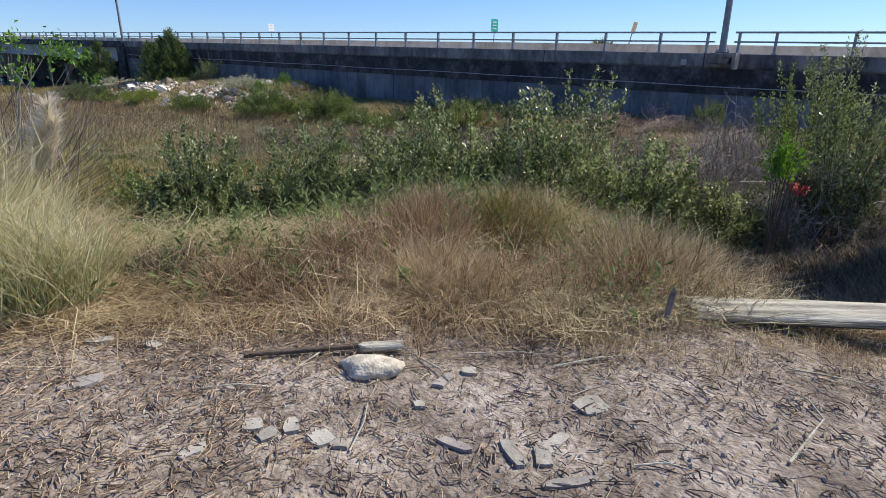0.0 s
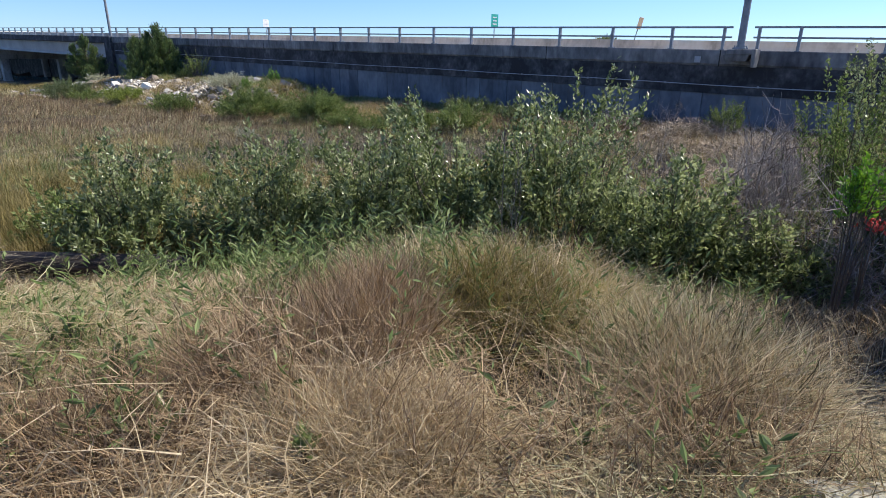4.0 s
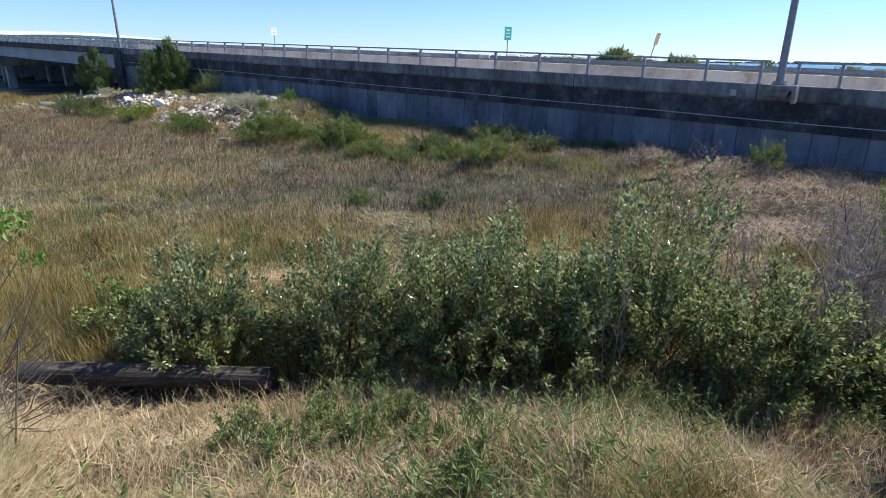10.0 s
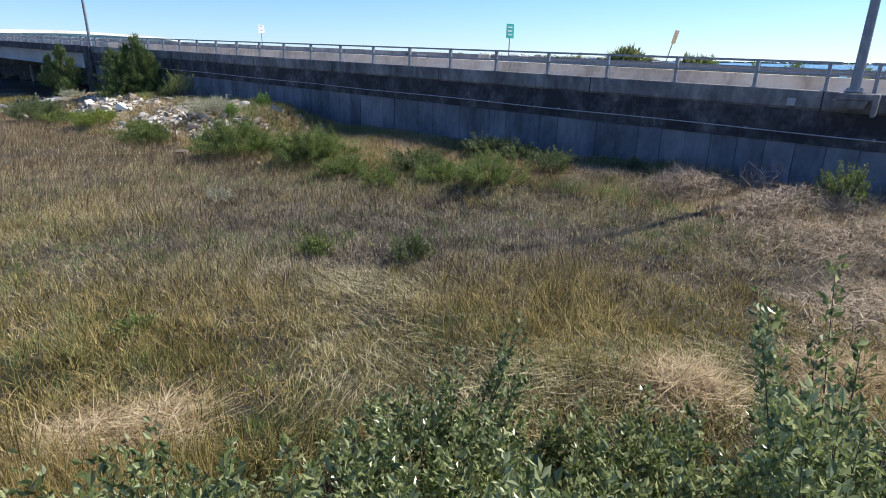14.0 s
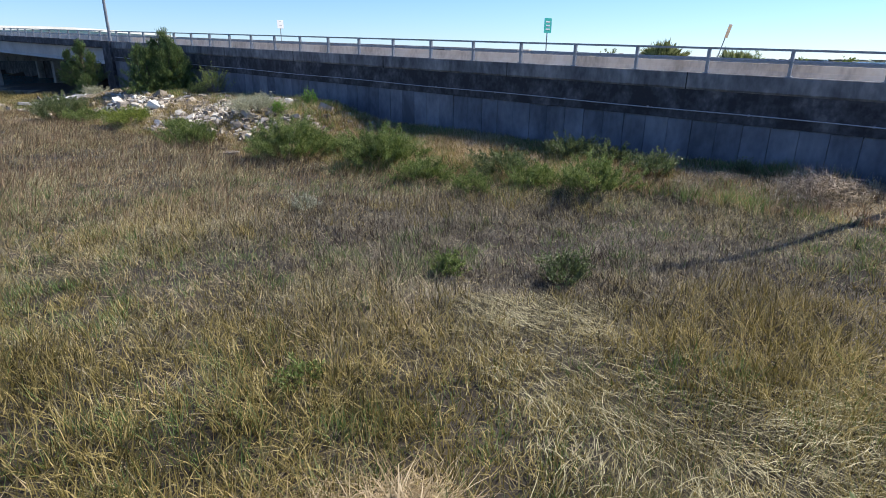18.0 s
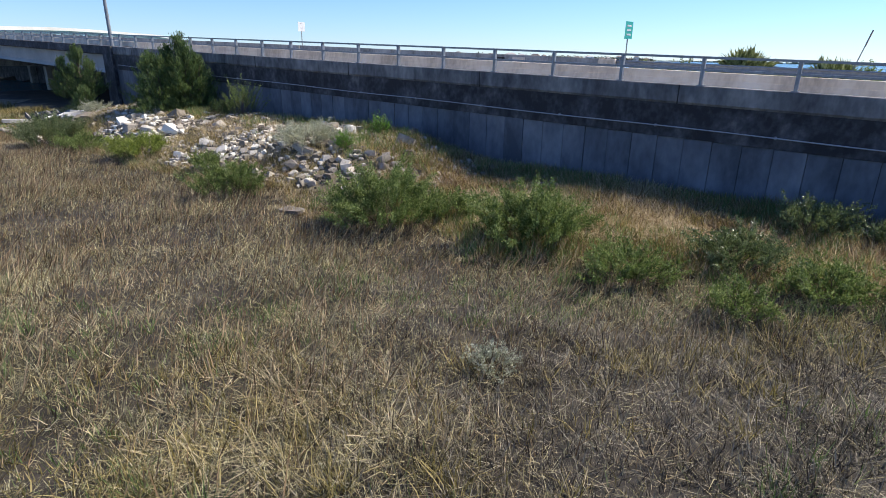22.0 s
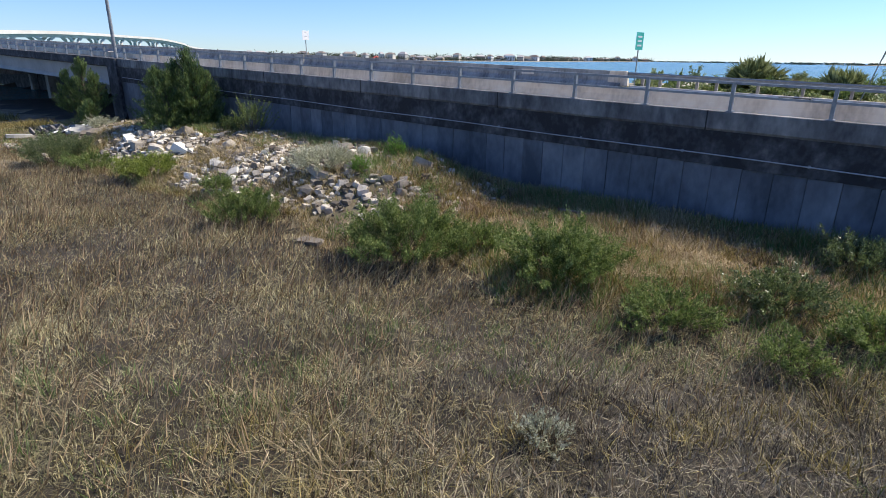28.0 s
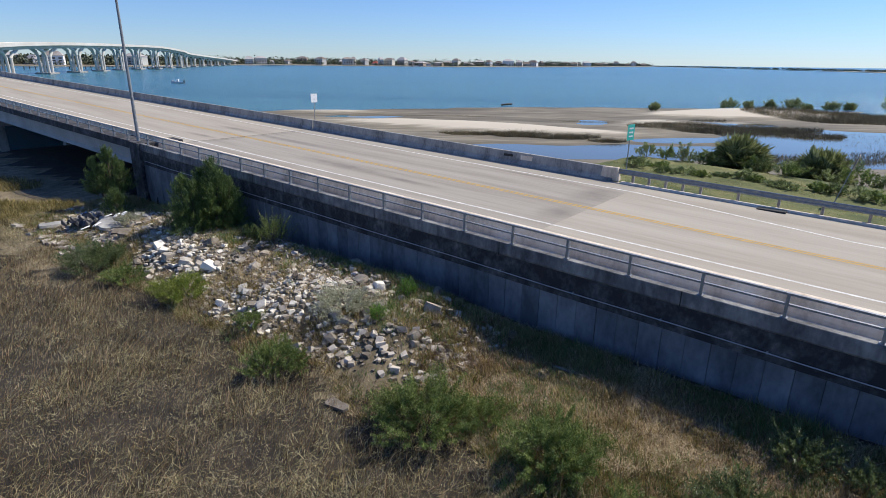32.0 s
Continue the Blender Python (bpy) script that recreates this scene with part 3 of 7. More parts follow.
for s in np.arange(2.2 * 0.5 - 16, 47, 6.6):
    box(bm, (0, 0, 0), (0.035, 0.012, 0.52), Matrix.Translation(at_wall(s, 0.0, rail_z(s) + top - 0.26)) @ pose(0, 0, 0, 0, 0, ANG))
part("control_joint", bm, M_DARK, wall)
# abutment end of the wall
bm = strip(bmesh.new(), [(-0.12, top), (-0.12, -5.2), (3.0, -5.2), (3.0, top)], 47.2, 48.6, rail_z, 1)
part("abutment", bm, M_STAIN, wall)

conduit = empty("conduit", "thin grey conduit pipe running along the stained wall", "pipe")
bm = bmesh.new()
pts = [at_wall(s, 0.03, rail_z(s) - 1.86 + 0.012 * math.sin(s * 0.7)) for s in np.arange(S0, 47.5, 1.1)]
tube(bm, pts, 0.017, 6)
part("pipe", bm, M_PIPE, conduit)
bm = bmesh.new()
box(bm, (0, 0, 0), (0.05, 0.06, 0.075))
clip_mesh = mesh_of("pipe_clip", bm, M_GALV)
for s in np.arange(S0 + 1, 47, 3.0):
    ob = part("pipe_clip", clip_mesh, None, conduit)
    ob.matrix_world = Matrix.Translation(at_wall(s, -0.005, rail_z(s) - 1.86)) @ pose(0, 0, 0, 0, 0, ANG)

plate = empty("wall_plate", "small pale square plate fixed to the parapet", "plate")
bm = bmesh.new()
box(bm, (0, 0, 0), (0.2, 0.02, 0.2), Matrix.Translation(at_wall(-1.0, 0.012, rail_z(-1) - 1.06)) @ pose(0, 0, 0, 0, 0, ANG), bevel=0.004)
part("cover", bm, M_PIPE, plate)

def rail_run(name, label, posts, s0, s1, zf, post_h=0.74, mid=0.34):
    rail = empty(name, label, "railing")
    bm = bmesh.new()
    box(bm, (0, 0, -post_h / 2), (0.085, 0.13, post_h), bevel=0.01)
    box(bm, (0, 0, -post_h + 0.012), (0.17, 0.2, 0.024))
    pm = mesh_of("post", bm, M_ALU)
    for s in posts:
        ob = part("post", pm, None, rail)
        ob.matrix_world = Matrix.Translation(at_wall(s, -0.13, zf(s))) @ pose(0, 0, 0, 0, 0, ANG)
    for z, h, w in ((-0.03, 0.06, 0.1), (-mid, 0.055, 0.08)):
        bm = strip(bmesh.new(), [(0.13 - w / 2, z - h / 2), (0.13 + w / 2, z - h / 2), (0.13 + w / 2, z + h / 2), (0.13 - w / 2, z + h / 2)], s0, s1, zf, 12)
        part("rail_bar", bm, M_ALU, rail)
    return rail


posts = [2.2 * i for i in range(0, 22)] + [-1.7]
rail_run("metal_railing", "grey two-bar aluminium railing on the wall top", posts, -1.95, 47.3, rail_z)
rail_run("metal_railing", "grey two-bar aluminium railing beyond the lamp post", [-2.75, -3.9, -6.1, -8.3, -10.5, -12.7, -14.9], -16.0, -2.6, rail_z)
rail_run("metal_railing", "grey two-bar aluminium railing on the bridge span", [49.2 + 2.2 * i for i in range(44)], 48.7, 146.0, rail_z)

barrier = empty("traffic_barrier", "pale concrete traffic barrier beside the walkway, bounced light in its colour", "barrier", kind="structure")
bm = strip(bmesh.new(), [(1.34, -0.42), (1.32, -0.62), (1.24, -0.95), (1.2, -1.2), (1.92, -1.2), (1.86, -1.06), (1.68, -0.9), (1.6, -0.44), (1.58, -0.42)], S0, 146, rail_z, 30)
part("barrier_wall", bm, M_PALE, barrier)
# Pale surface chosen to throw extra light onto the barrier face.
walkway = tagged(part("walkway", strip(bmesh.new(), [(0.28, -1.08), (1.36, -1.08), (1.36, -1.3), (0.28, -1.3)], S0, 146, rail_z, 30), M_PALE), "narrow concrete walkway behind the railing, kept pale to brighten the barrier", "walkway", kind="structure")

road = empty("road", "pale worn two-lane road rising onto the bridge", "road", kind="structure")
bm = strip(bmesh.new(), [(1.3, 0.0), (15.3, 0.0), (15.3, -0.3), (1.3, -0.3)], -160, 18.4, road_z, 40)
part("approach_surface", bm, M_ROAD, road)
bm = strip(bmesh.new(), [(1.3, 0.0), (15.35, 0.0), (15.35, -0.3), (1.3, -0.3)], 18.4, 48.2, road_z, 8)
part("slab_surface", bm, M_ROAD_OLD, road, "grey patched approach slab")
bm = strip(bmesh.new(), [(1.3, 0.0), (15.35, 0.0), (15.35, -0.3), (1.3, -0.3)], 48.3, 170, road_z, 24)
part("deck_surface", bm, M_ROAD, road, "pale concrete bridge deck")
for y, w, m, nm in ((4.65, 0.14, M_WHITE, "edge_line"), (8.36, 0.11, M_YELLOW, "centre_line"), (8.6, 0.11, M_YELLOW, "centre_line")):
    bm = strip(bmesh.new(), [(y - w / 2, 0.0045), (y + w / 2, 0.0045)], -160, 170, road_z, 60, closed=False)
    part(nm, bm, m, road)
bm = bmesh.new()
far_line = [(s, 13.5 if s > 18 else 11.6 + 1.9 * max(0.0, (s - 8) / 10) if s > 8 else 11.6) for s in np.arange(-160, 171, 2.0)]
vs = [(bm.verts.new(at_wall(s, -(y - 0.07), road_z(s) + 0.0045)), bm.verts.new(at_wall(s, -(y + 0.07), road_z(s) + 0.0045))) for s, y in far_line]
for a, b in zip(vs, vs[1:]):
    bm.faces.new((a[0], b[0], b[1], a[1]))
bmesh.ops.recalc_face_normals(bm, faces=bm.faces)
part("edge_line", bm, M_WHITE, road)
for s, w, m in ((48.25, 0.07, M_DARK), (18.4, 0.03, M_TARP_ROAD)):
    bm = strip(bmesh.new(), [(1.6, 0.006), (15.2, 0.006)], s - w / 2, s + w / 2, road_z, 1, closed=False)
    part("expansion_joint", bm, m, road)

for s0, s1, y0, y1, name_ in ((47.6, 48.2, 5.2, 13.0, "tar_patch"),):
    bm = bmesh.new()
    n_ = 16
    vs = []
    for i in range(n_ + 1):
        y = y0 + (y1 - y0) * i / n_
        e0, e1 = s0 + 0.12 * math.sin(i * 1.7), s1 + 0.3 * math.sin(i * 0.9 + s0) - 0.4 * i / n_
        vs.append((bm.verts.new(at_wall(e0, -y, road_z(e0) + 0.0044)), bm.verts.new(at_wall(e1, -y, road_z(e1) + 0.0044))))
    for a, b in zip(vs, vs[1:]):
        bm.faces.new((a[0], b[0], b[1], a[1]))
    part(name_, bm, M_TARP_ROAD, road, "dark patched strip of asphalt")
farbar = empty("far_barrier", "grey concrete traffic barrier on the seaward side", "barrier", kind="structure")
bm = strip(bmesh.new(), [(15.2, -0.1), (15.28, 0.12), (15.38, 0.28), (15.42, 0.81), (15.62, 0.81), (15.7, -0.3), (15.2, -0.3)], 20.2, 48.1, road_z, 10)
part("barrier_wall", bm, M_CONC, farbar)
bm = strip(bmesh.new(), [(15.2, -0.1), (15.28, 0.12), (15.38, 0.28), (15.42, 0.81), (15.62, 0.81), (15.7, -0.3), (15.2, -0.3)], 48.25, 170, road_z, 40)
part("barrier_wall", bm, M_CONC, farbar)
# Flat dark plate painting the shade of a recess in the barrier.
bm = bmesh.new()
box(bm, (0, 0, 0), (0.7, 0.02, 0.16), Matrix.Translation(at_wall(27.6, -15.395, road_z(27.6) + 0.55)) @ pose(0, 0, 0, 0, 0, ANG))
part("recess_shade_plate", bm, M_DARK, farbar)
bm = bmesh.new()
box(bm, (0, 0, 0), (0.9, 0.03, 0.3), Matrix.Translation(at_wall(26.2, -15.4, road_z(26.2) + 0.52)) @ pose(0, 0, 0, 0, 0, ANG), bevel=0.008)
part("repair_patch", bm, M_PALE, farbar, "pale mortar patch on the barrier")
bm = bmesh.new()
box(bm, (0, 0, 0), (1.2, 0.36, 0.8), Matrix.Translation(at_wall(20.4, -15.5, road_z(20.4) + 0.42)) @ pose(0, 0, 0, 0, 0, ANG), bevel=0.03, taper=0.8)
part("end_block", bm, M_PALE, farbar, "pale concrete end block of the barrier")

# Added dark wall that fills the underside of the span with shade.
span_shade = tagged(part("wall_span_shade", strip(bmesh.new(), [(15.0, -3.0), (15.4, -3.0), (15.4, -8.0), (15.0, -8.0)], 48.7, 150, rail_z, 12), M_STAIN), "added dark wall standing in for shade under the far edge of the span", "wall", kind="structure")
# the bridge span
span = empty("bridge_span", "grey concrete girder bridge rising from the abutment", "bridge", kind="structure")
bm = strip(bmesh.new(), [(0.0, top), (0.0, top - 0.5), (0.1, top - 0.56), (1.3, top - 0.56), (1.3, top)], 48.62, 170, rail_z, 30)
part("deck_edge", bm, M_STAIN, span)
for i, y in enumerate((0.5, 4.2, 8.0, 11.8, 15.4)):
    for s0, s1 in ((48.8, 85.8), (86.2, 114.8), (115.2, 144.8), (145.2, 170)):
        bm = strip(bmesh.new(), [(y - 0.05, top - 0.56), (y, top - 1.5), (y - 0.2, top - 1.75), (y + 0.6, top - 1.75), (y + 0.45, top - 1.5), (y + 0.45, top - 0.56)], s0, s1, rail_z, 6)
        part("girder", bm, M_GIRDER, span)
for s in (86.0, 115.0, 145.0):
    bm = bmesh.new()
    box(bm, (0, 0, 0), (1.3, 16.5, 1.2), Matrix.Translation(at_wall(s, -8, rail_z(s) + top - 2.4)) @ pose(0, 0, 0, 0, 0, ANG), bevel=0.05)
    part("pier_cap", bm, M_CONC, span)
    for y in (1.5, 8.0, 14.5):
        bm = bmesh.new()
        box(bm, (0, 0, 0), (0.9, 0.9, 6), Matrix.Translation(at_wall(s, -y, rail_z(s) + top - 5.8)) @ pose(0, 0, 0, 0, 0, ANG), bevel=0.05)
        part("pier_column", bm, M_CONC, span)

# ---- lamp posts ----
def lamp_post(s, v, base, lean, height, label):
    lamp = empty("street_lamp", label, "street lamp", at_wall(s, v, base))
    lamp.rotation_euler = (0, 0, radians(ANG))
    bm = bmesh.new()
    tube(bm, [(0, 0, 0.0), (lean[0] * height, lean[1] * height, height)], [0.115, 0.075], 12)
    part("pole", bm, M_GALV, lamp)
    bm = bmesh.new()
    box(bm, (0, 0, 0.03), (0.38, 0.38, 0.05), bevel=0.01)
    for a in (-1, 1):
        for b in (-1, 1):
            box(bm, (0.14 * a, 0.14 * b, 0.08), (0.04, 0.04, 0.07))
    part("base_plate", bm, M_GALV, lamp)
    bm = bmesh.new()
    box(bm, (-0.12, 0.1, -0.09), (0.85, 0.62, 0.16), bevel=0.02)
    box(bm, (-0.5, 0.12, -0.28), (0.1, 0.5, 0.55), bevel=0.02, taper=1.3)
    box(bm, (0, 0.14, -0.27), (0.6, 0.4, 0.2), bevel=0.02, taper=1.3)
    part("bracket", bm, M_PARAPET, lamp, "concrete pilaster carrying the pole")
    return lamp


lamp_post(-2.37, 0.38, 2.72, (0.0, 0.0), 8.5, "tall grey metal street lamp on a concrete bracket of the wall")
lamp_post(48.45, -0.5, 3.85, (0.0, 0.0), 10.0, "tall pale street lamp at the bridge abutment")

# ---- guardrail ----
guard = empty("guardrail", "grey steel crash guardrail along the seaward verge", "guardrail")
bm = strip(bmesh.new(), [(15.5, 0.78), (15.46, 0.72), (15.52, 0.66), (15.52, 0.60), (15.46, 0.54), (15.5, 0.47), (15.53, 0.47), (15.53, 0.78)], -60, 20.6, road_z, 40)
part("beam", bm, M_GALV, guard)
bm = bmesh.new()
box(bm, (0, 0, -0.35), (0.13, 0.16, 1.9))
gm = mesh_of("post", bm, M_RUST)
for i in range(36):
    s = 20.0 - (0.95 * i if i < 6 else 5.7 + 1.9 * (i - 6) - 0.95)
    ob = part("post", gm, None, guard)
    ob.matrix_world = Matrix.Translation(at_wall(s, -15.64, road_z(s))) @ pose(0, 0, 0, 0, 0, ANG)
kerb = tagged(part("kerb", strip(bmesh.new(), [(15.1, 0.0), (15.15, 0.09), (15.35, 0.1), (15.35, -0.1), (15.1, -0.1)], -80, 19.6, road_z, 20), M_PALE), "low pale concrete kerb under the guardrail", "kerb", kind="structure")
drain = empty("storm_drain", "dark storm drain slot in the kerb", "drain")
bm = bmesh.new()
box(bm, (0, 0, 0), (1.3, 0.5, 0.12), Matrix.Translation(at_wall(11.6, -14.85, road_z(11.6) + 0.01)) @ pose(0, 0, 0, 0, 0, ANG), bevel=0.01)
part("slot", bm, M_DARK, drain)

# ---- signs ----
def sign(name, label, base, height, size, material, heading, lean=0.0):
    ob = empty(name, label, "road sign", base)
    ob.rotation_euler = (radians(lean), 0, radians(heading))
    bm = bmesh.new()
    box(bm, (0, 0, height / 2), (0.06, 0.05, height))
    part("sign_post", bm, M_GALV, ob)
    bm = bmesh.new()
    box(bm, (0, -0.035, height - size[1] / 2), (size[0], 0.012, size[1]), bevel=0.004)
    part("sign_panel", bm, material, ob)
    return ob


gs = sign("road_sign", "narrow green road sign on a metal post behind the guardrail", at_wall(20.9, -19.25, 2.2), 3.7, (0.78, 1.0), M_SIGNG, 42)
for z in (3.45, 3.2, 2.95):
    bm = bmesh.new()
    box(bm, (0, -0.045, z), (0.44, 0.006, 0.1))
    part("sign_mark", bm, M_SIGNW, gs)
ws = sign("road_sign", "white road sign with thin grey bars on a post", (-22.87, 67.17, 3.0), 3.56, (0.75, 0.8), M_SIGNW, 53)
for z, w in ((3.42, 0.3), (3.05, 0.34)):
    bm = bmesh.new()
    box(bm, (0, -0.045, z), (w * 0.8, 0.006, 0.03))
    part("sign_mark", bm, M_SIGNB, ws)
osn = sign("marker_pole", "leaning grey pole with a narrow faded orange panel", at_wall(9.55, -19.4, 1.9), 3.4, (0.9, 0.78), M_SIGNO, 57, lean=13)

# ---- vegetation ----
def blades(x, y, z, h, w, lean, head, segs=2, droop=0.5, curl=0.0):
    """Grass blades from arrays: foot, height, width, lean (share of the height), heading. Returns verts and triangles."""
    n = len(x)
    twist = rng.uniform(0, math.pi, n)
    tx, ty = np.cos(twist), np.sin(twist)
    bend = rng.normal(0, curl, n) if curl else np.zeros(n)
    rows = []
    jx, jy = np.zeros(n), np.zeros(n)
    for i in range(segs + 1):
        t = i / segs
        if curl and i:
            jx, jy = jx + rng.normal(0, 0.16 * curl / segs, n) * h, jy + rng.normal(0, 0.16 * curl / segs, n) * h
        out = lean * h * t ** (1.0 + droop)
        up = h * (t - 0.5 * np.clip(lean, 0, 1.6) ** 2 * 0.45 * t * t)
        a = head + bend * t
        px, py, pz = x + np.cos(a) * out + jx, y + np.sin(a) * out + jy, z + up
        if i < segs:
            k = 0.5 * w * (1.0 - 0.75 * t)
            rows.append(np.stack([px - tx * k, py - ty * k, pz], 1))
            rows.append(np.stack([px + tx * k, py + ty * k, pz], 1))
        else:
            rows.append(np.stack([px, py, pz], 1))
    per = 2 * segs + 1
    verts = np.stack(rows, 1).reshape(-1, 3)
    base = (np.arange(n) * per)[:, None]
    tri = []
    for i in range(segs - 1):
        a = 2 * i
        tri += [[a, a + 1, a + 3], [a, a + 3, a + 2]]
    tri.append([per - 3, per - 2, per - 1])
    faces = (base[:, :, None] + np.array(tri)[None]).reshape(-1, 3)
    return verts, faces


def scatter(n, x0, x1, y0, y1, keep):
    x, y = rng.uniform(x0, x1, n), rng.uniform(y0, y1, n)
    k = rng.uniform(0, 1, n) < keep(x, y)
    return x[k], y[k]


def strip_scatter(n, s0, s1, v0, v1, keep):
    a, b = rng.uniform(s0, s1, n), rng.uniform(v0, v1, n)
    x, y = AX + DX * a + NX * b, AY + DY * a + NY * b
    k = rng.uniform(0, 1, n) < keep(x, y)
    return x[k], y[k]


def sv(x, y):
    return (x - AX) * DX + (y - AY) * DY, (x - AX) * NX + (y - AY) * NY


def field(name, label, material, n, area, keep, h, w, lean, segs=2, wind=(2.6, 1.2), droop=0.5, tuft=None, sink=0.02, category="grass", curl=0.0, wild=1.5):
    x, y = strip_scatter(n, *area[1:], keep) if area[0] == "wall" else scatter(n, *area, keep)
    m = len(x)
    spin = None
    if tuft:
        k = max(1, m // tuft[0])
        own = rng.integers(0, k, m)
        dx, dy = rng.normal(0, tuft[1], m), rng.normal(0, tuft[1], m)
        solo = rng.uniform(0, 1, m) < 0.25
        x, y = np.where(solo, x, x[own] + dx), np.where(solo, y, y[own] + dy)
        spin = np.where(solo, rng.uniform(0, math.tau, m), np.arctan2(dy, dx) + rng.normal(0, 0.5, m))
    tall = 0.75 + 0.3 * wave(x, y, 0.8, 21) + 0.15 * wave(x, y, 2.4, 22)
    hh = rng.uniform(h[0], h[1], m) * np.clip(tall, 0.4, 1.4)
    swirl = wind[0] + wind[1] * wave(x, y, 0.9, 23) + rng.normal(0, wild, m)
    if spin is not None:
        swirl = np.where(rng.uniform(0, 1, m) < 0.6, spin, swirl)
    v, f = blades(x, y, ground_z(x, y) - sink, hh, rng.uniform(w[0], w[1], m), rng.uniform(lean[0], lean[1], m), swirl, segs, droop, curl)
    return tagged(new(name, arrays_mesh(name, v, f, material)), label, category, kind="stuff")


def in_marsh(x, y):
    s, v = sv(x, y)
    bare = np.exp(-((x - 7.4) / 2.0) ** 2 - ((y - 16.8) / 2.8) ** 2) + np.exp(-((x - 6.2) / 1.4) ** 2 - ((y - 14.0) / 1.6) ** 2)
    return ((v > 3.8 + 2.5 * sstep(6, 13, s) + 0.7 * wave(x, y, 0.7, 31)) & (y > 7.2) & (s < 57)) * np.clip(1.15 - 1.2 * bare, 0.05, 1)


def zone_gold(x, y):
    return np.clip(0.5 + 0.95 * sstep(17.0, 11.5, y - 0.15 * x) - 0.5 + 0.2 * wave(x, y, 0.5, 41), 0, 1)


def zone_grey(x, y):
    return np.clip(sstep(13, 19, y - 0.5 * x) + 0.3 * wave(x, y, 0.45, 42), 0, 1)


def zone_dark(x, y):
    """A browner, wetter stretch of the marsh."""
    return np.clip(1.3 * np.exp(-(((x + 0.5) / 4.5) ** 2 + ((y - 15.8) / 2.8) ** 2)) + 1.4 * np.exp(-(((x + 3.8) / 4.2) ** 2 + ((y - 18.8) / 3.0) ** 2)) + 0.25 * wave(x, y, 0.9, 39) - 0.15, 0, 0.95)


NEAR = (-16.0, 8.5, 7.0, 24.0)
FAR = (-42.0, 8.5, 12.0, 46.0)


def far_part(x, y):
    return in_marsh(x, y) * ((x < -15.8) | (y > 23.8))


def near_part(x, y):
    return in_marsh(x, y) * np.clip(1.5 - np.hypot(x + 5, y - 13) / 18, 0.55, 1.0)


field("marsh_grass", "dry brown marsh grass, ankle to knee high", M_GRASS, 170000, NEAR, lambda x, y: near_part(x, y) * (1 - 0.7 * zone_gold(x, y)) * (1 - 0.55 * zone_grey(x, y)) * (1 - 0.72 * zone_dark(x, y)), (0.12, 0.36), (0.007, 0.016), (0.1, 2.2), tuft=(30, 0.10), curl=0.7)
field("marsh_grass", "grey-tan matted marsh grass lying over itself", M_GREYGRASS, 320000, NEAR, lambda x, y: near_part(x, y) * np.clip(0.3 + zone_grey(x, y) - 0.5 * zone_gold(x, y), 0, 1) * (1 - 0.72 * zone_dark(x, y)), (0.09, 0.3), (0.006, 0.014), (0.0, 3.0), segs=1, droop=0.0, tuft=(30, 0.12))
field("marsh_grass", "bleached dead stalks among the marsh grass", M_STRAW, 42000, NEAR, lambda x, y: near_part(x, y) * np.clip(0.5 + 0.6 * wave(x, y, 1.3, 48), 0.15, 1) * (1 - 0.6 * zone_gold(x, y)) * (1 - 0.85 * zone_dark(x, y)), (0.18, 0.45), (0.011, 0.022), (0.5, 2.6), segs=1, tuft=(30, 0.10), curl=0.6)
field("marsh_grass", "dark brown matted grass on wet mud", M_HAYDARK, 190000, (-11, 8, 11, 24), lambda x, y: in_marsh(x, y) * zone_dark(x, y), (0.15, 0.42), (0.009, 0.018), (0.0, 2.2), segs=1, droop=0.0, tuft=(30, 0.12))
field("marsh_grass", "golden green cordgrass in upright tufts", M_GOLD, 170000, (-13, 8, 7, 21), lambda x, y: in_marsh(x, y) * zone_gold(x, y), (0.2, 0.5), (0.010, 0.020), (0.05, 1.6), tuft=(30, 0.10), curl=0.5)
field("marsh_grass", "sparse fresh green shoots in the marsh", M_GREENG, 75000, NEAR, lambda x, y: near_part(x, y) * (0.5 + 0.5 * zone_gold(x, y)) * np.clip(0.4 + wave(x, y, 1.1, 43), 0, 1), (0.2, 0.45), (0.009, 0.018), (0.05, 1.0), segs=1, tuft=(30, 0.09))
field("marsh_grass", "dry brown grass on the far marsh", M_GRASS, 290000, FAR, lambda x, y: far_part(x, y) * 0.9, (0.14, 0.4), (0.013, 0.024), (0.2, 2.4), segs=1, droop=0.1, wind=(0.3, 0.7), wild=1.5)
field("marsh_grass", "grey-tan weathered grass on the far marsh", M_GREYGRASS, 230000, FAR, lambda x, y: far_part(x, y) * np.clip(0.75 + 0.4 * wave(x, y, 0.3, 49), 0.1, 1), (0.14, 0.4), (0.013, 0.024), (0.2, 2.6), segs=1, droop=0.1, wind=(0.3, 0.7), wild=1.6)
field("marsh_grass", "taller russet brown grass on the far marsh", M_RUSSET, 80000, (-32, -2, 16, 42), lambda x, y: in_marsh(x, y) * sstep(20, 27, y - 0.55 * x) * 0.55, (0.35, 0.65), (0.014, 0.026), (0.1, 1.0), segs=1, droop=0.1, wind=(0.3, 0.7), wild=1.0)

field("marsh_grass", "pale cordgrass flattened in swirls by the tide", M_GREYGRASS, 22000, (-3.0, 6.0, 9.4, 14.5), lambda x, y: np.clip(1.2 * wave(x, y, 1.1, 71) + 0.25 * sstep(-1, 3, x), 0, 1), (0.1, 0.2), (0.006, 0.012), (2.4, 4.2), segs=3, droop=0.1, wind=(2.6, 1.4), wild=0.45, sink=-0.1, curl=0.5)


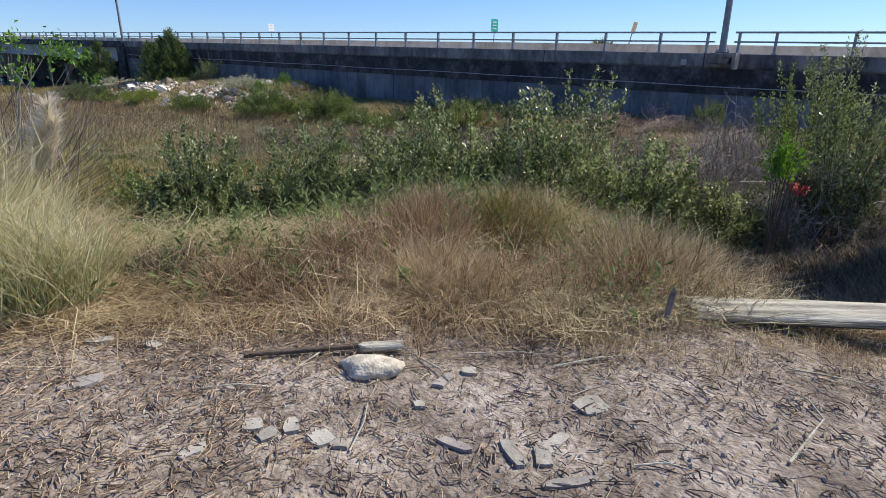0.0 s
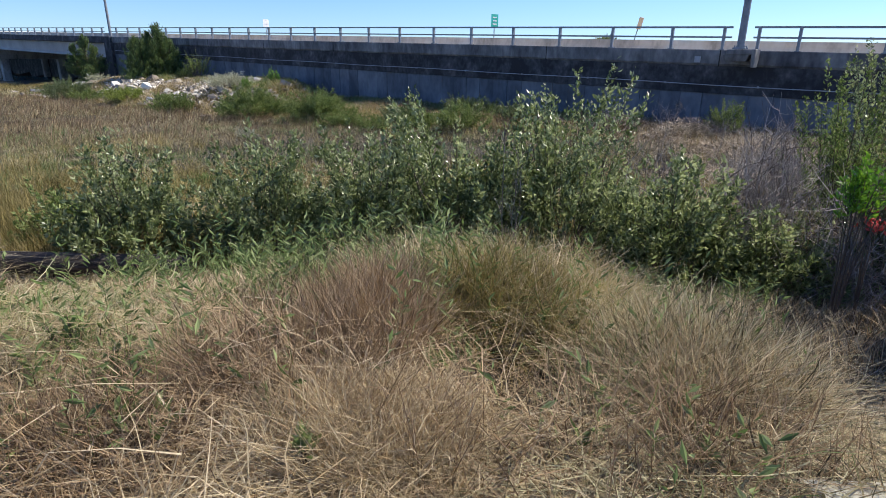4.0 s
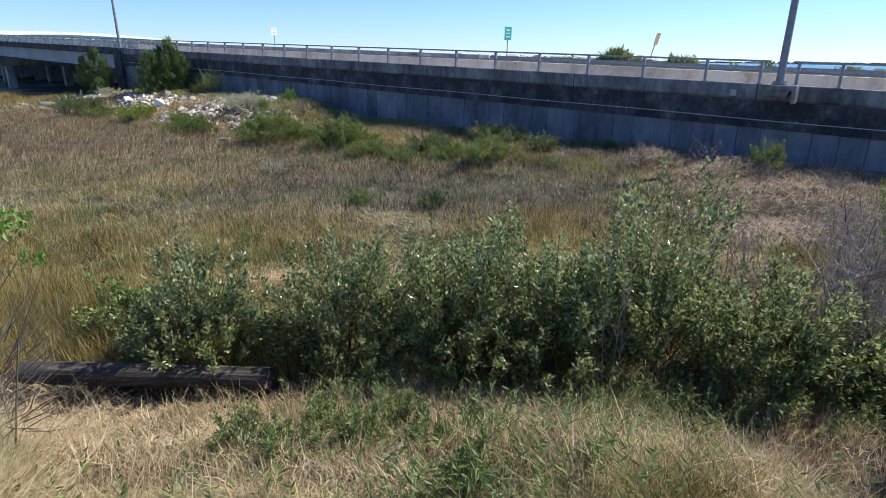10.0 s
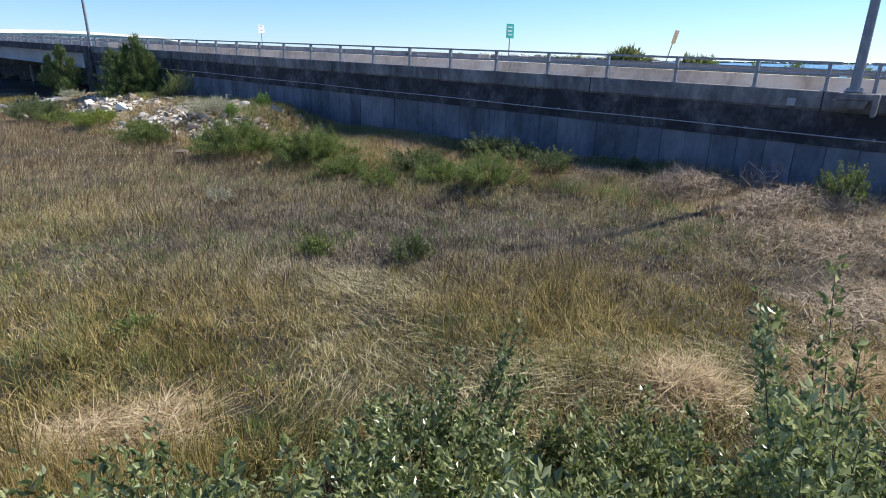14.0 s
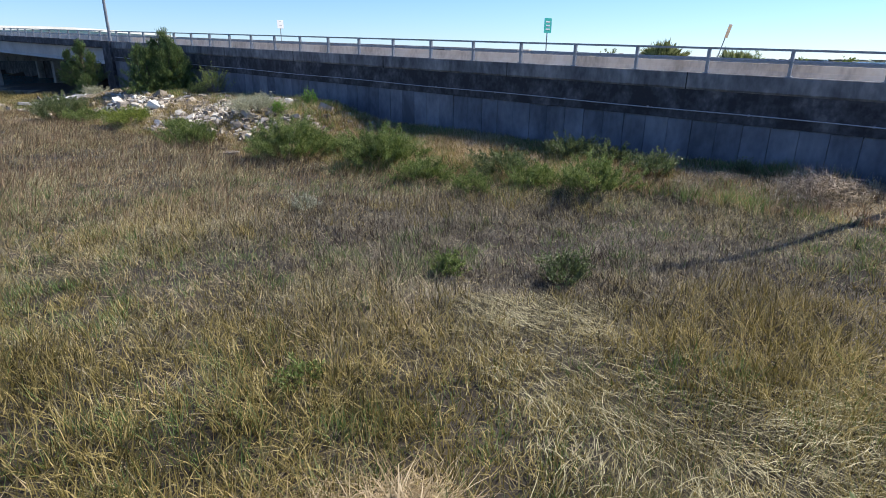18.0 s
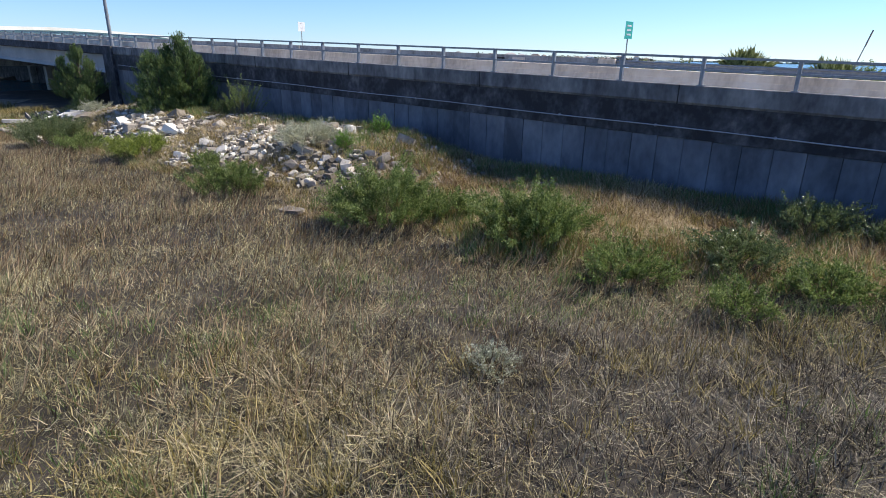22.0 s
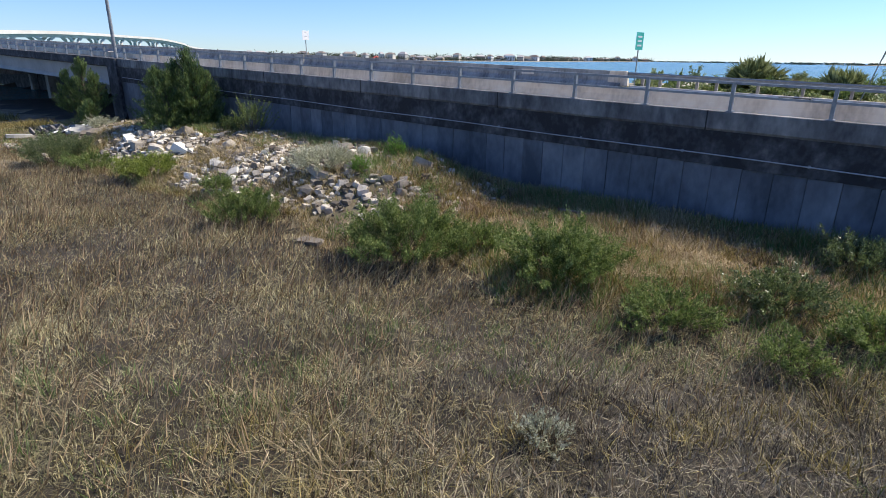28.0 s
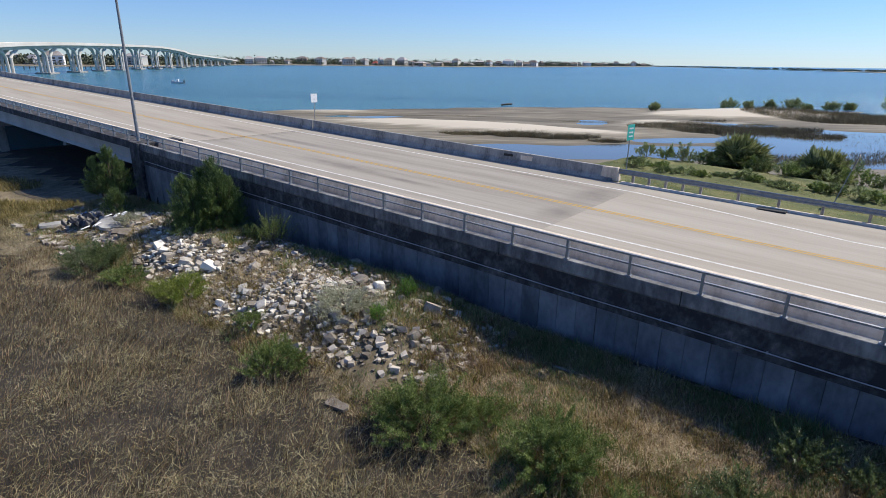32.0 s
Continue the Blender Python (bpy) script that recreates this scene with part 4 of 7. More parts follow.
def in_bank(x, y):
    s, v = sv(x, y)
    return ((v > 0.25) & (v < 4.5 + 2.5 * sstep(6, 13, s) + 0.6 * wave(x, y, 0.9, 32)) & (s < 50) & (s > -14)).astype(float)


def rubble(x, y):
    s, v = sv(x, y)
    return sstep(16.5, 19, s) * sstep(49, 46, s) * sstep(7.0, 6.0, v) * sstep(0.8, 2.0, v)


BANK = ("wall", -14.0, 50.0, 0.25, 7.6)


def patchy(x, y):
    """Gaps where the rubble lies bare."""
    return 1 - rubble(x, y) * np.clip(0.66 - 0.6 * wave(x, y, 1.1, 50), 0.15, 0.9)


field("bank_grass", "green grass along the foot of the wall", M_GREENG, 440000, BANK, lambda x, y: in_bank(x, y) * np.clip(0.35 * sstep(2.2, 0.6, sv(x, y)[1]) + 0.14 + 0.35 * wave(x, y, 0.8, 44), 0, 1) * patchy(x, y) * sstep(-3, 6, sv(x, y)[0]), (0.2, 0.5), (0.016, 0.034), (0.1, 1.0), segs=1, tuft=(36, 0.09))
field("bank_grass", "straw-coloured dry grass on the bank", M_STRAW, 330000, BANK, lambda x, y: in_bank(x, y) * np.clip(0.6 + 0.45 * wave(x, y, 0.7, 45), 0.1, 1) * patchy(x, y) * (0.25 + 0.75 * sstep(2, 9, sv(x, y)[0])), (0.15, 0.48), (0.013, 0.028), (0.2, 1.7), segs=1, tuft=(36, 0.09))
field("bank_grass", "russet dry weeds on the bank", M_RUSSET, 150000, BANK, lambda x, y: in_bank(x, y) * np.clip(0.4 + 0.4 * wave(x, y, 0.9, 46), 0.05, 1) * patchy(x, y), (0.2, 0.5), (0.016, 0.032), (0.1, 1.2), segs=1, tuft=(36, 0.09))
field("bank_grass", "golden dry grass on the lower bank", M_GOLD, 200000, BANK, lambda x, y: in_bank(x, y) * np.clip(0.6 + 0.4 * wave(x, y, 0.6, 40), 0.1, 1) * patchy(x, y) * (0.25 + 0.75 * sstep(2, 9, sv(x, y)[0])), (0.2, 0.5), (0.016, 0.032), (0.1, 1.2), segs=1, tuft=(36, 0.09))
field("straw_patch", "bleached flattened straw on the bank", M_STRAW, 9000, (-6.2, -1.6, 23.4, 26.6), lambda x, y: (np.hypot((x + 3.6) / 1.25, (y - 25.2) / 0.7) < 1 + 0.2 * wave(x, y, 2, 47)).astype(float), (0.1, 0.2), (0.01, 0.02), (2.0, 4.0), segs=2, droop=0.2, category="straw", sink=-0.1, curl=0.5)


# the grassy hump before the first camera
def hump(x, y):
    e = y + 0.10 * np.abs(x) * (x < 0) - 0.3 * np.clip(x - 1.3, 0, 3)
    pit = 1 - 1.4 * np.exp(-(((x - 1.05) / 0.42) ** 2 + ((y - 3.2) / 0.45) ** 2)) - 0.6 * np.exp(-(((x + 1.0) / 0.2) ** 2 + ((y - 3.2) / 0.25) ** 2))
    return sstep(1.76, 2.25, e + 0.14 * wave(x, y, 2.5, 33)) * sstep(8.0, 6.4, e) * np.clip(pit, 0, 1)


def log_clear(x, y):
    """The trodden grass before the rotten log."""
    return sstep(-1.9, -2.5, x) * sstep(4.9, 5.5, y)


def green_back(x, y):
    """The fresher back of the hump."""
    return sstep(3.0, 4.4, y + 0.5 * wave(x, y, 1.6, 34)) * sstep(3.4, 1.6, x) * sstep(-3.0, -1.2, x)


FRONT = (-3.4, 4.6, 1.5, 4.3)
field("stubble", "short upright straw stubble along the dirt edge", M_STRAW, 30000, (-3.4, 4.2, 1.55, 3.2), lambda x, y: sstep(1.6, 2.1, y + 0.25 * wave(x, y, 2.1, 63)) * np.clip(0.45 + 0.6 * wave(x, y, 2.6, 64), 0.05, 1), (0.06, 0.2), (0.003, 0.006), (0.05, 0.9), tuft=(40, 0.05), curl=0.4)
field("stubble", "short russet stubble along the dirt edge", M_RUSSET, 24000, (-3.4, 4.2, 1.55, 3.2), lambda x, y: sstep(1.6, 2.1, y + 0.25 * wave(x, y, 2.1, 65)) * np.clip(0.4 + 0.6 * wave(x, y, 2.6, 66), 0.05, 1), (0.06, 0.22), (0.003, 0.006), (0.05, 0.9), tuft=(40, 0.05), curl=0.4)
BACK = (-6.5, 7.5, 4.1, 7.8)
field("hump_grass", "flattened mat of bleached straw at the edge of the dirt", M_STRAW, 60000, FRONT, lambda x, y: hump(x, y) * np.clip(0.2 + 0.6 * wave(x, y, 1.7, 54) + 0.6 * sstep(-0.4, -1.8, x) + 0.5 * sstep(2.8, 2.1, y) + 0.5 * sstep(1.2, 2.2, x), 0.03, 1), (0.05, 0.12), (0.003, 0.009), (1.6, 4.2), segs=3, droop=0.1, curl=0.8, sink=-0.06)
field("hump_grass", "grey bleached straw lying beside the dark pit", M_GREYGRASS, 14000, (0.4, 4.6, 1.7, 4.3), lambda x, y: hump(x, y) * sstep(0.7, 1.8, x + 0.3 * wave(x, y, 2.0, 59)), (0.06, 0.14), (0.003, 0.009), (1.6, 4.2), segs=3, droop=0.1, curl=0.8, sink=-0.08)
field("hump_grass", "russet flattened stems woven through the mat", M_RUSSET, 36000, FRONT, lambda x, y: hump(x, y) * np.clip(0.35 + 0.7 * wave(x, y, 1.8, 55), 0.05, 1), (0.05, 0.13), (0.003, 0.008), (1.6, 4.0), segs=3, droop=0.1, curl=0.9, sink=-0.03)
field("hump_grass", "russet dead grass arching over the hump", M_RUSSET, 62000, FRONT, lambda x, y: hump(x, y) * np.clip(0.35 + 1.3 * wave(x, y, 1.8, 51), 0.02, 1) * (1 - 0.5 * sstep(-0.6, -2, x)) * sstep(2.15, 2.85, y + 0.2 * wave(x, y, 2.2, 67)), (0.2, 0.62), (0.003, 0.007), (0.15, 1.5), segs=3, wind=(3.4, 2.2), tuft=(90, 0.08), curl=0.7)
field("hump_grass", "straw-coloured dry grass on the hump", M_STRAW, 52000, FRONT, lambda x, y: hump(x, y) * np.clip(0.4 + 0.8 * wave(x, y, 1.5, 52) + 0.5 * sstep(-0.4, -2, x), 0.05, 1) * sstep(2.1, 2.8, y + 0.2 * wave(x, y, 2.2, 68)), (0.15, 0.55), (0.003, 0.008), (0.15, 1.6), segs=3, wind=(3.8, 2.2), tuft=(90, 0.08), curl=0.7)
field("hump_grass", "fresh green grass among the dead stems", M_GREENG, 21000, FRONT, lambda x, y: hump(x, y) * np.clip(0.15 + 0.9 * wave(x, y, 1.7, 53) + 0.4 * sstep(-0.6, -2, x) + 0.5 * green_back(x, y), 0, 1) * sstep(2.1, 2.9, y), (0.2, 0.52), (0.006, 0.012), (0.2, 1.4), segs=3, tuft=(90, 0.08), curl=0.4)
field("hump_grass", "russet dead grass on the back of the hump", M_RUSSET, 40000, BACK, lambda x, y: hump(x, y) * (1 - 0.9 * log_clear(x, y)) * np.clip(0.5 + 0.7 * wave(x, y, 1.3, 56), 0.08, 1) * (1 - 0.45 * green_back(x, y)), (0.2, 0.5), (0.006, 0.013), (0.2, 1.6), tuft=(90, 0.09), curl=0.5)
field("hump_grass", "straw-coloured grass on the back of the hump", M_STRAW, 64000, BACK, lambda x, y: hump(x, y) * (1 - 0.8 * log_clear(x, y)) * np.clip(0.5 + 0.7 * wave(x, y, 1.2, 57) + 0.4 * sstep(-1.5, -3, x), 0.08, 1) * (1 - 0.1 * green_back(x, y)), (0.2, 0.55), (0.006, 0.014), (0.15, 1.5), tuft=(90, 0.10), curl=0.5)
field("hump_grass", "fresh green grass on the back of the hump", M_GREENG, 15000, BACK, lambda x, y: hump(x, y) * np.clip(0.0 + 0.8 * wave(x, y, 1.9, 58) + 0.3 * green_back(x, y), 0, 1) * (1 - 0.85 * log_clear(x, y)), (0.15, 0.4), (0.007, 0.014), (0.1, 1.3), tuft=(60, 0.08), curl=0.3)
field("hump_grass", "dark russet grass in the hollow", M_HAYDARK, 20000, (1.4, 7.5, 2.9, 8.4), lambda x, y: sstep(1.4, 2.8, x) * 0.8, (0.2, 0.5), (0.005, 0.011), (0.2, 1.4), tuft=(30, 0.07), curl=0.5)
field("hump_grass", "trodden pale straw before the rotten log", M_STRAW, 9000, (-6.0, -1.8, 4.8, 6.6), lambda x, y: log_clear(x, y), (0.05, 0.1), (0.006, 0.013), (2.0, 4.5), droop=0.1, curl=0.8, sink=-0.03)


def dome(label, material, n, cx, cy, rx, ry, h, w=(0.003, 0.009), spill=1.4):
    """A clump whose blades stand in the middle and spill outwards round the rim."""
    a, k = rng.uniform(0, math.tau, n), np.sqrt(rng.uniform(0, 1, n))
    x, y = cx + np.cos(a) * k * rx, cy + np.sin(a) * k * ry
    hh = h * rng.uniform(0.45, 1.1, n) * (1.05 - 0.35 * k)
    v, f = blades(x, y, ground_z(x, y) - 0.02, hh, rng.uniform(w[0], w[1], n), np.clip(0.1 + spill * rng.uniform(0.0, 1.2, n) * (0.35 + 0.65 * k), 0, 1.6), a + rng.normal(0, 1.5, n), 4, rng.uniform(0.2, 1.4, n), 1.4)
    return tagged(new("grass_clump", arrays_mesh("grass_clump", v, f, material)), label, "grass clump", kind="stuff")


dome("bushy straw-coloured clump on the crest of the hump", M_STRAW, 2880, 1.45, 4.25, 0.8, 0.6, 0.6)
dome("golden blades through the crest clump", M_GOLD, 4000, 1.3, 4.1, 0.7, 0.6, 0.55)
dome("grey straw clump hanging over the dark pit", M_GREYGRASS, 3240, 2.0, 3.4, 0.5, 0.5, 0.65)
dome("pale straw in the hanging clump", M_STRAW, 3500, 2.0, 3.3, 0.5, 0.45, 0.6)
dome("golden green clump behind the dark pit", M_GOLD, 1980, 0.95, 3.85, 0.5, 0.35, 0.55)
dome("russet clump with fine dead stems", M_RUSSET, 2520, -0.1, 3.1, 0.55, 0.45, 0.58)
dome("russet clump at the edge of the flattened mat", M_RUSSET, 2160, -0.65, 2.55, 0.55, 0.3, 0.42)
dome("pale straw clump beside flattened grass", M_STRAW, 5000, 0.35, 2.6, 0.45, 0.28, 0.42)
dome("low straw clump in yellow grass", M_PAMPAS, 2160, -1.45, 3.3, 0.7, 0.5, 0.24)
dome("dark grass clump in the trodden straw", M_HAYDARK, 3000, -1.5, 2.75, 0.3, 0.25, 0.3)
dome("russet upright stems in the middle of the hump", M_RUSSET, 4500, 0.25, 3.35, 0.32, 0.4, 0.62, spill=0.5)
field("channel_grass", "golden upright cordgrass beside the rotten log", M_GOLD, 16000, (-8, -2.2, 7.0, 9.6), lambda x, y: np.ones_like(x) * 0.9, (0.35, 0.8), (0.006, 0.012), (0.05, 0.6), segs=2)


field("outer_grass", "dry grass running on beside the track", M_GRASS, 60000, (-18.0, 14.0, 1.8, 9.0), lambda x, y: sstep(1.9, 3.0, y + 0.4 * wave(x, y, 1.1, 30)) * ((x < -6.0) | (x > 6.8)), (0.2, 0.5), (0.012, 0.026), (0.1, 1.4), segs=1)
field("outer_grass", "pale straw running on beside the track", M_STRAW, 40000, (-18.0, 14.0, 1.8, 9.0), lambda x, y: sstep(1.7, 2.8, y + 0.4 * wave(x, y, 1.1, 30)) * ((x < -3.2) | (x > 6.8)), (0.15, 0.45), (0.012, 0.024), (0.3, 2.0), segs=1)


def forbs(name, label, n, area, keep, h, per, size, material, aspect=0.2):
    """Upright leafy stems among the grass."""
    x, y = scatter(n, *area, keep)
    m = len(x)
    hh, lx, ly = rng.uniform(h[0], h[1], m), rng.normal(0, 0.25, m), rng.normal(0, 0.25, m)
    z = ground_z(x, y)
    t = np.tile(np.linspace(0.25, 1.0, per), m)
    i = np.repeat(np.arange(m), per)
    a = rng.uniform(0, math.tau, m * per)
    d = np.stack([np.cos(a), np.sin(a), rng.uniform(0.3, 1.2, m * per)], 1)
    d /= np.linalg.norm(d, axis=1)[:, None]
    c = np.stack([x[i] + lx[i] * hh[i] * t, y[i] + ly[i] * hh[i] * t, z[i] + hh[i] * t], 1) + d * size * 0.45
    v, f = leaf_cloud(c, size, aspect, dirs=d)
    sv_, sf = blades(x, y, z - 0.02, hh, np.full(m, 0.008), np.hypot(lx, ly), np.arctan2(ly, lx), 1, 0.0)
    return tagged(new(name, arrays_mesh(name, np.concatenate([v, sv_]), np.concatenate([f, sf + len(v)]), material)), label, "weeds", kind="stuff")


# litter on the dirt
def litter(name, label, material, n, lo, hi, w, area, keep, up=0.004, category="litter"):
    x, y = scatter(n, *area, keep)
    m = len(x)
    L, a = rng.uniform(lo, hi, m), rng.uniform(0, math.tau, m)
    bend = rng.normal(0, 0.2, m)
    ww = rng.uniform(w[0], w[1], m)
    pts = []
    for t in (-0.5, 0.0, 0.5):
        px = x + np.cos(a + bend * t) * L * t
        py = y + np.sin(a + bend * t) * L * t
        pz = ground_z(px, py) + up + 0.02 * rng.uniform(0, 1, m) * (1 if t == 0 else 0.6)
        for k, lift in ((-0.5, 0), (0.5, 0), (0, 0.7)):
            pts.append(np.stack([px - np.sin(a) * ww * k, py + np.cos(a) * ww * k, pz + ww * lift], 1))
    verts = np.stack(pts, 1).reshape(-1, 3)
    tri = []
    for r in (0, 3):
        for k in (1, 2):
            j = (k + 1) % 3
            tri += [[r + k, r + j, r + 3 + j], [r + k, r + 3 + j, r + 3 + k]]
    faces = ((np.arange(m) * 9)[:, None, None] + np.array(tri)[None]).reshape(-1, 3)
    return tagged(new(name, arrays_mesh(name, verts, faces, material)), label, category, kind="stuff")


DIRT = (-3.6, 4.0, 0.2, 3.2)
litter("straw_litter", "bleached straw and stalks strewn on dry dirt", M_STRAW, 25000, 0.015, 0.10, (0.0014, 0.0035), DIRT, lambda x, y: np.clip(0.15 + 0.25 * sstep(0.8, -0.6, x) + 0.8 * sstep(1.2, 2.1, y + 0.3 * wave(x, y, 1.3, 61)), 0, 1))
litter("bark_litter", "brown bark chips and twigs on dry dirt", M_BARKBIT, 30000, 0.01, 0.07, (0.002, 0.008), DIRT, lambda x, y: np.clip(0.25 + 0.75 * sstep(0.5, -0.9, x + 0.4 * wave(x, y, 1.1, 62)) + 0.2 * wave(x, y, 2.9, 62), 0.05, 1))
litter("twig_litter", "grey twigs lying on the dirt", M_TWIG, 1500, 0.03, 0.2, (0.0015, 0.005), DIRT, lambda x, y: 0.5 + 0 * x)
litter("bark_litter", "dark wet-looking bark strips and stems on the dirt", M_BARK, 3600, 0.02, 0.14, (0.002, 0.006), DIRT, lambda x, y: np.clip(0.25 + 0.45 * wave(x, y, 1.4, 69) + 0.3 * sstep(0.4, -0.8, x), 0.03, 1))
litter("stone_chips", "small pale stone chips in the dirt", M_SLATE, 4200, 0.006, 0.022, (0.005, 0.014), DIRT, lambda x, y: 0.6 + 0 * x, up=-0.004)


# shrubs
def leaf_cloud(c, size, aspect, up=0.4, fold=0.25, dirs=None):
    """Leaves, each two folded triangles, at the centres c."""
    n = len(c)
    d = rng.normal(0, 1, (n, 3)) if dirs is None else dirs.copy()
    if dirs is None:
        d[:, 2] += up * 2
    d /= np.linalg.norm(d, axis=1)[:, None]
    r = rng.normal(0, 1, (n, 3))
    side = np.cross(d, r)
    side /= np.linalg.norm(side, axis=1)[:, None] + 1e-9
    nrm = np.cross(side, d)
    L = size * rng.uniform(0.6, 1.25, n)[:, None]
    W = L * aspect
    a = c - d * L * 0.5
    b = c + side * W * 0.5 + nrm * W * fold
    e = c + d * L * 0.5
    f = c - side * W * 0.5 + nrm * W * fold
    verts = np.stack([a, b, e, f], 1).reshape(-1, 3)
    tri = np.array([[0, 1, 2], [0, 2, 3]])
    faces = ((np.arange(n) * 4)[:, None, None] + tri[None]).reshape(-1, 3)
    return verts, faces


forbs("green_weeds", "slender fresh green weeds on the back of the hump", 1100, (-3.5, 3.6, 3.2, 6.9), lambda x, y: green_back(x, y) * np.clip(0.4 + 0.9 * wave(x, y, 1.8, 35), 0.02, 1), (0.25, 0.6), 14, 0.08, M_WEED)
forbs("green_weeds", "low green weeds among flattened straw", 1300, (-3.2, 1.7, 2.1, 4.4), lambda x, y: hump(x, y) * np.clip(0.3 + 0.7 * wave(x, y, 1.4, 36), 0, 1), (0.12, 0.35), 9, 0.07, M_WEED, 0.28)
forbs("green_weeds", "upright green weeds standing out of dead grass", 420, (-2.4, 2.2, 2.6, 4.6), lambda x, y: np.clip(0.3 + 0.9 * wave(x, y, 2.0, 70), 0, 1), (0.35, 0.65), 12, 0.07, M_WEED, 0.24)
forbs("green_weeds", "green weeds along the foot of the shrubs", 700, (-1.7, 5.2, 6.2, 7.4), lambda x, y: 0.8 + 0 * x, (0.2, 0.45), 16, 0.05, M_WEED, 0.34)


def shrub(name, label, where, radius, height, leaves, size, material, aspect=0.42, stems=9, twigs=70, category="shrub",
          hollow=0.35, sprigs=0, stem_material=None, up=0.4, group="", flat=1.0, sink=0.1):
    """A shrub: limbs from the ground, upswept shoots and leaves set along the shoots, with gaps."""
    ob = empty(name, label, category, where, group)
    ang = rng.uniform(0, math.tau, twigs)
    el = np.arccos(rng.uniform(-0.1, 1, twigs))
    rad = rng.uniform(hollow, 1.0, twigs) ** 0.6 * rng.uniform(0.85, 1.12, twigs)
    lump = 0.82 + 0.24 * np.sin(3 * ang + rng.uniform(0, 6)) * np.sin(2 * el + rng.uniform(0, 6))
    tip = np.stack([np.cos(ang) * np.sin(el) * radius * rad * lump, np.sin(ang) * np.sin(el) * radius * rad * lump * flat,
                    height * (0.36 + 0.64 * np.cos(el) * rad * lump)], 1)
    tip[:, 2] = np.maximum(tip[:, 2], 0.12 * height)
    reach = rng.uniform(0.3, 0.5, twigs)
    if sprigs:
        k = sprigs * 4
        b, w = rng.uniform(-0.6, 0.6, (sprigs, 2)), rng.uniform(0.92, 1.3, sprigs)
        own = np.arange(k) % sprigs
        q = np.concatenate([(b[own] + rng.normal(0, 0.07, (k, 2))) * radius, (height * w[own] * rng.uniform(0.78, 1.0, k))[:, None]], 1)
        tip, reach = np.concatenate([tip, q]), np.concatenate([reach, rng.uniform(0.4, 0.55, k)])
    n = len(tip)
    root = tip * np.array([0.62, 0.62, 1.0])
    root[:, 2] = np.maximum(tip[:, 2] - reach * height * (0.45 + 0.55 * tip[:, 2] / height), 0.03)
    along_s = tip - root
    own = rng.integers(0, n, leaves)
    t = rng.uniform(0.05, 1.0, leaves)[:, None] ** 0.75
    ax = along_s[own] / (np.linalg.norm(along_s[own], axis=1)[:, None] + 1e-9)
    d = rng.normal(0, 1, (leaves, 3))
    d -= ax * (d * ax).sum(1)[:, None]
    d /= np.linalg.norm(d, axis=1)[:, None] + 1e-9
    d = d + ax * rng.uniform(0.3, 1.3, leaves)[:, None] + np.array([0, 0, up * 0.6])
    d /= np.linalg.norm(d, axis=1)[:, None]
    c = root[own] + along_s[own] * t + d * size * 0.5 + rng.normal(0, 0.018 * radius, (leaves, 3))
    c[:, 2] = np.maximum(c[:, 2], 0.04)
    v, f = leaf_cloud(c, size, aspect, dirs=d)
    part("crown", arrays_mesh("crown", v, f, material), None, ob)
    bm = bmesh.new()
    order = rng.permutation(n)
    for i, k in enumerate(order[:150]):
        a, q = Vector(root[k]), Vector(tip[k])
        r0 = 0.0028 + 0.0016 * height
        if i < stems * 3:
            b = Vector((rng.uniform(-0.12, 0.12) * radius, rng.uniform(-0.12, 0.12) * radius, -sink))
            mid = b.lerp(a, 0.55) + Vector(rng.normal(0, 0.04, 3)) * radius
            tube(bm, [b, mid, a, q], [r0 * 2.2, r0 * 1.7, r0, r0 * 0.4], 4, cap=False)
        else:
            tube(bm, [a, q], [r0 * 0.8, r0 * 0.3], 3, cap=False)
    part("branchwork", bm, stem_material or M_BARK, ob)
    return ob


def bare_shrub(name, label, where, radius, height, n, material=M_TWIG):
    """A dead shrub: arching limbs that fork twice into fine bare twigs."""
    ob = empty(name, label, "shrub", where)
    bm = bmesh.new()
    for i in range(n):
        a, k = rng.uniform(0, math.tau), rng.uniform(0.15, 1.0)
        q = Vector((math.cos(a) * radius * k, math.sin(a) * radius * k, height * rng.uniform(0.4, 1.0) * (1.15 - 0.5 * k)))
        b = Vector((rng.uniform(-0.35, 0.35) * radius, rng.uniform(-0.35, 0.35) * radius, -0.1))
        m1 = b.lerp(q, 0.35) + Vector(rng.normal(0, 0.1, 3)) * radius + Vector((0, 0, 0.08 * height))
        m2 = b.lerp(q, 0.7) + Vector(rng.normal(0, 0.1, 3)) * radius + Vector((0, 0, 0.06 * height))
        r = rng.uniform(0.004, 0.013)
        tube(bm, [b, m1, m2, q], [r, r * 0.8, r * 0.5, r * 0.2], 3, cap=False)
        for _ in range(5):
            foot = m1.lerp(m2, rng.uniform(0, 1)) if rng.uniform() < 0.6 else m2.lerp(q, rng.uniform(0, 0.7))
            q2 = foot + Vector(rng.normal(0, 0.2, 3)) * radius + Vector((0, 0, 0.12 * height))
            mid = (foot + q2) / 2 + Vector(rng.normal(0, 0.03, 3))
            tube(bm, [foot, mid, q2], [r * 0.5, r * 0.35, r * 0.15], 3, cap=False)
            for _ in range(2):
                q3 = mid + Vector(rng.normal(0, 0.12, 3)) * radius + Vector((0, 0, 0.06 * height))
                tube(bm, [mid, q3], [r * 0.3, r * 0.12], 3, cap=False)
    part("branchwork", bm, material, ob)
    return ob


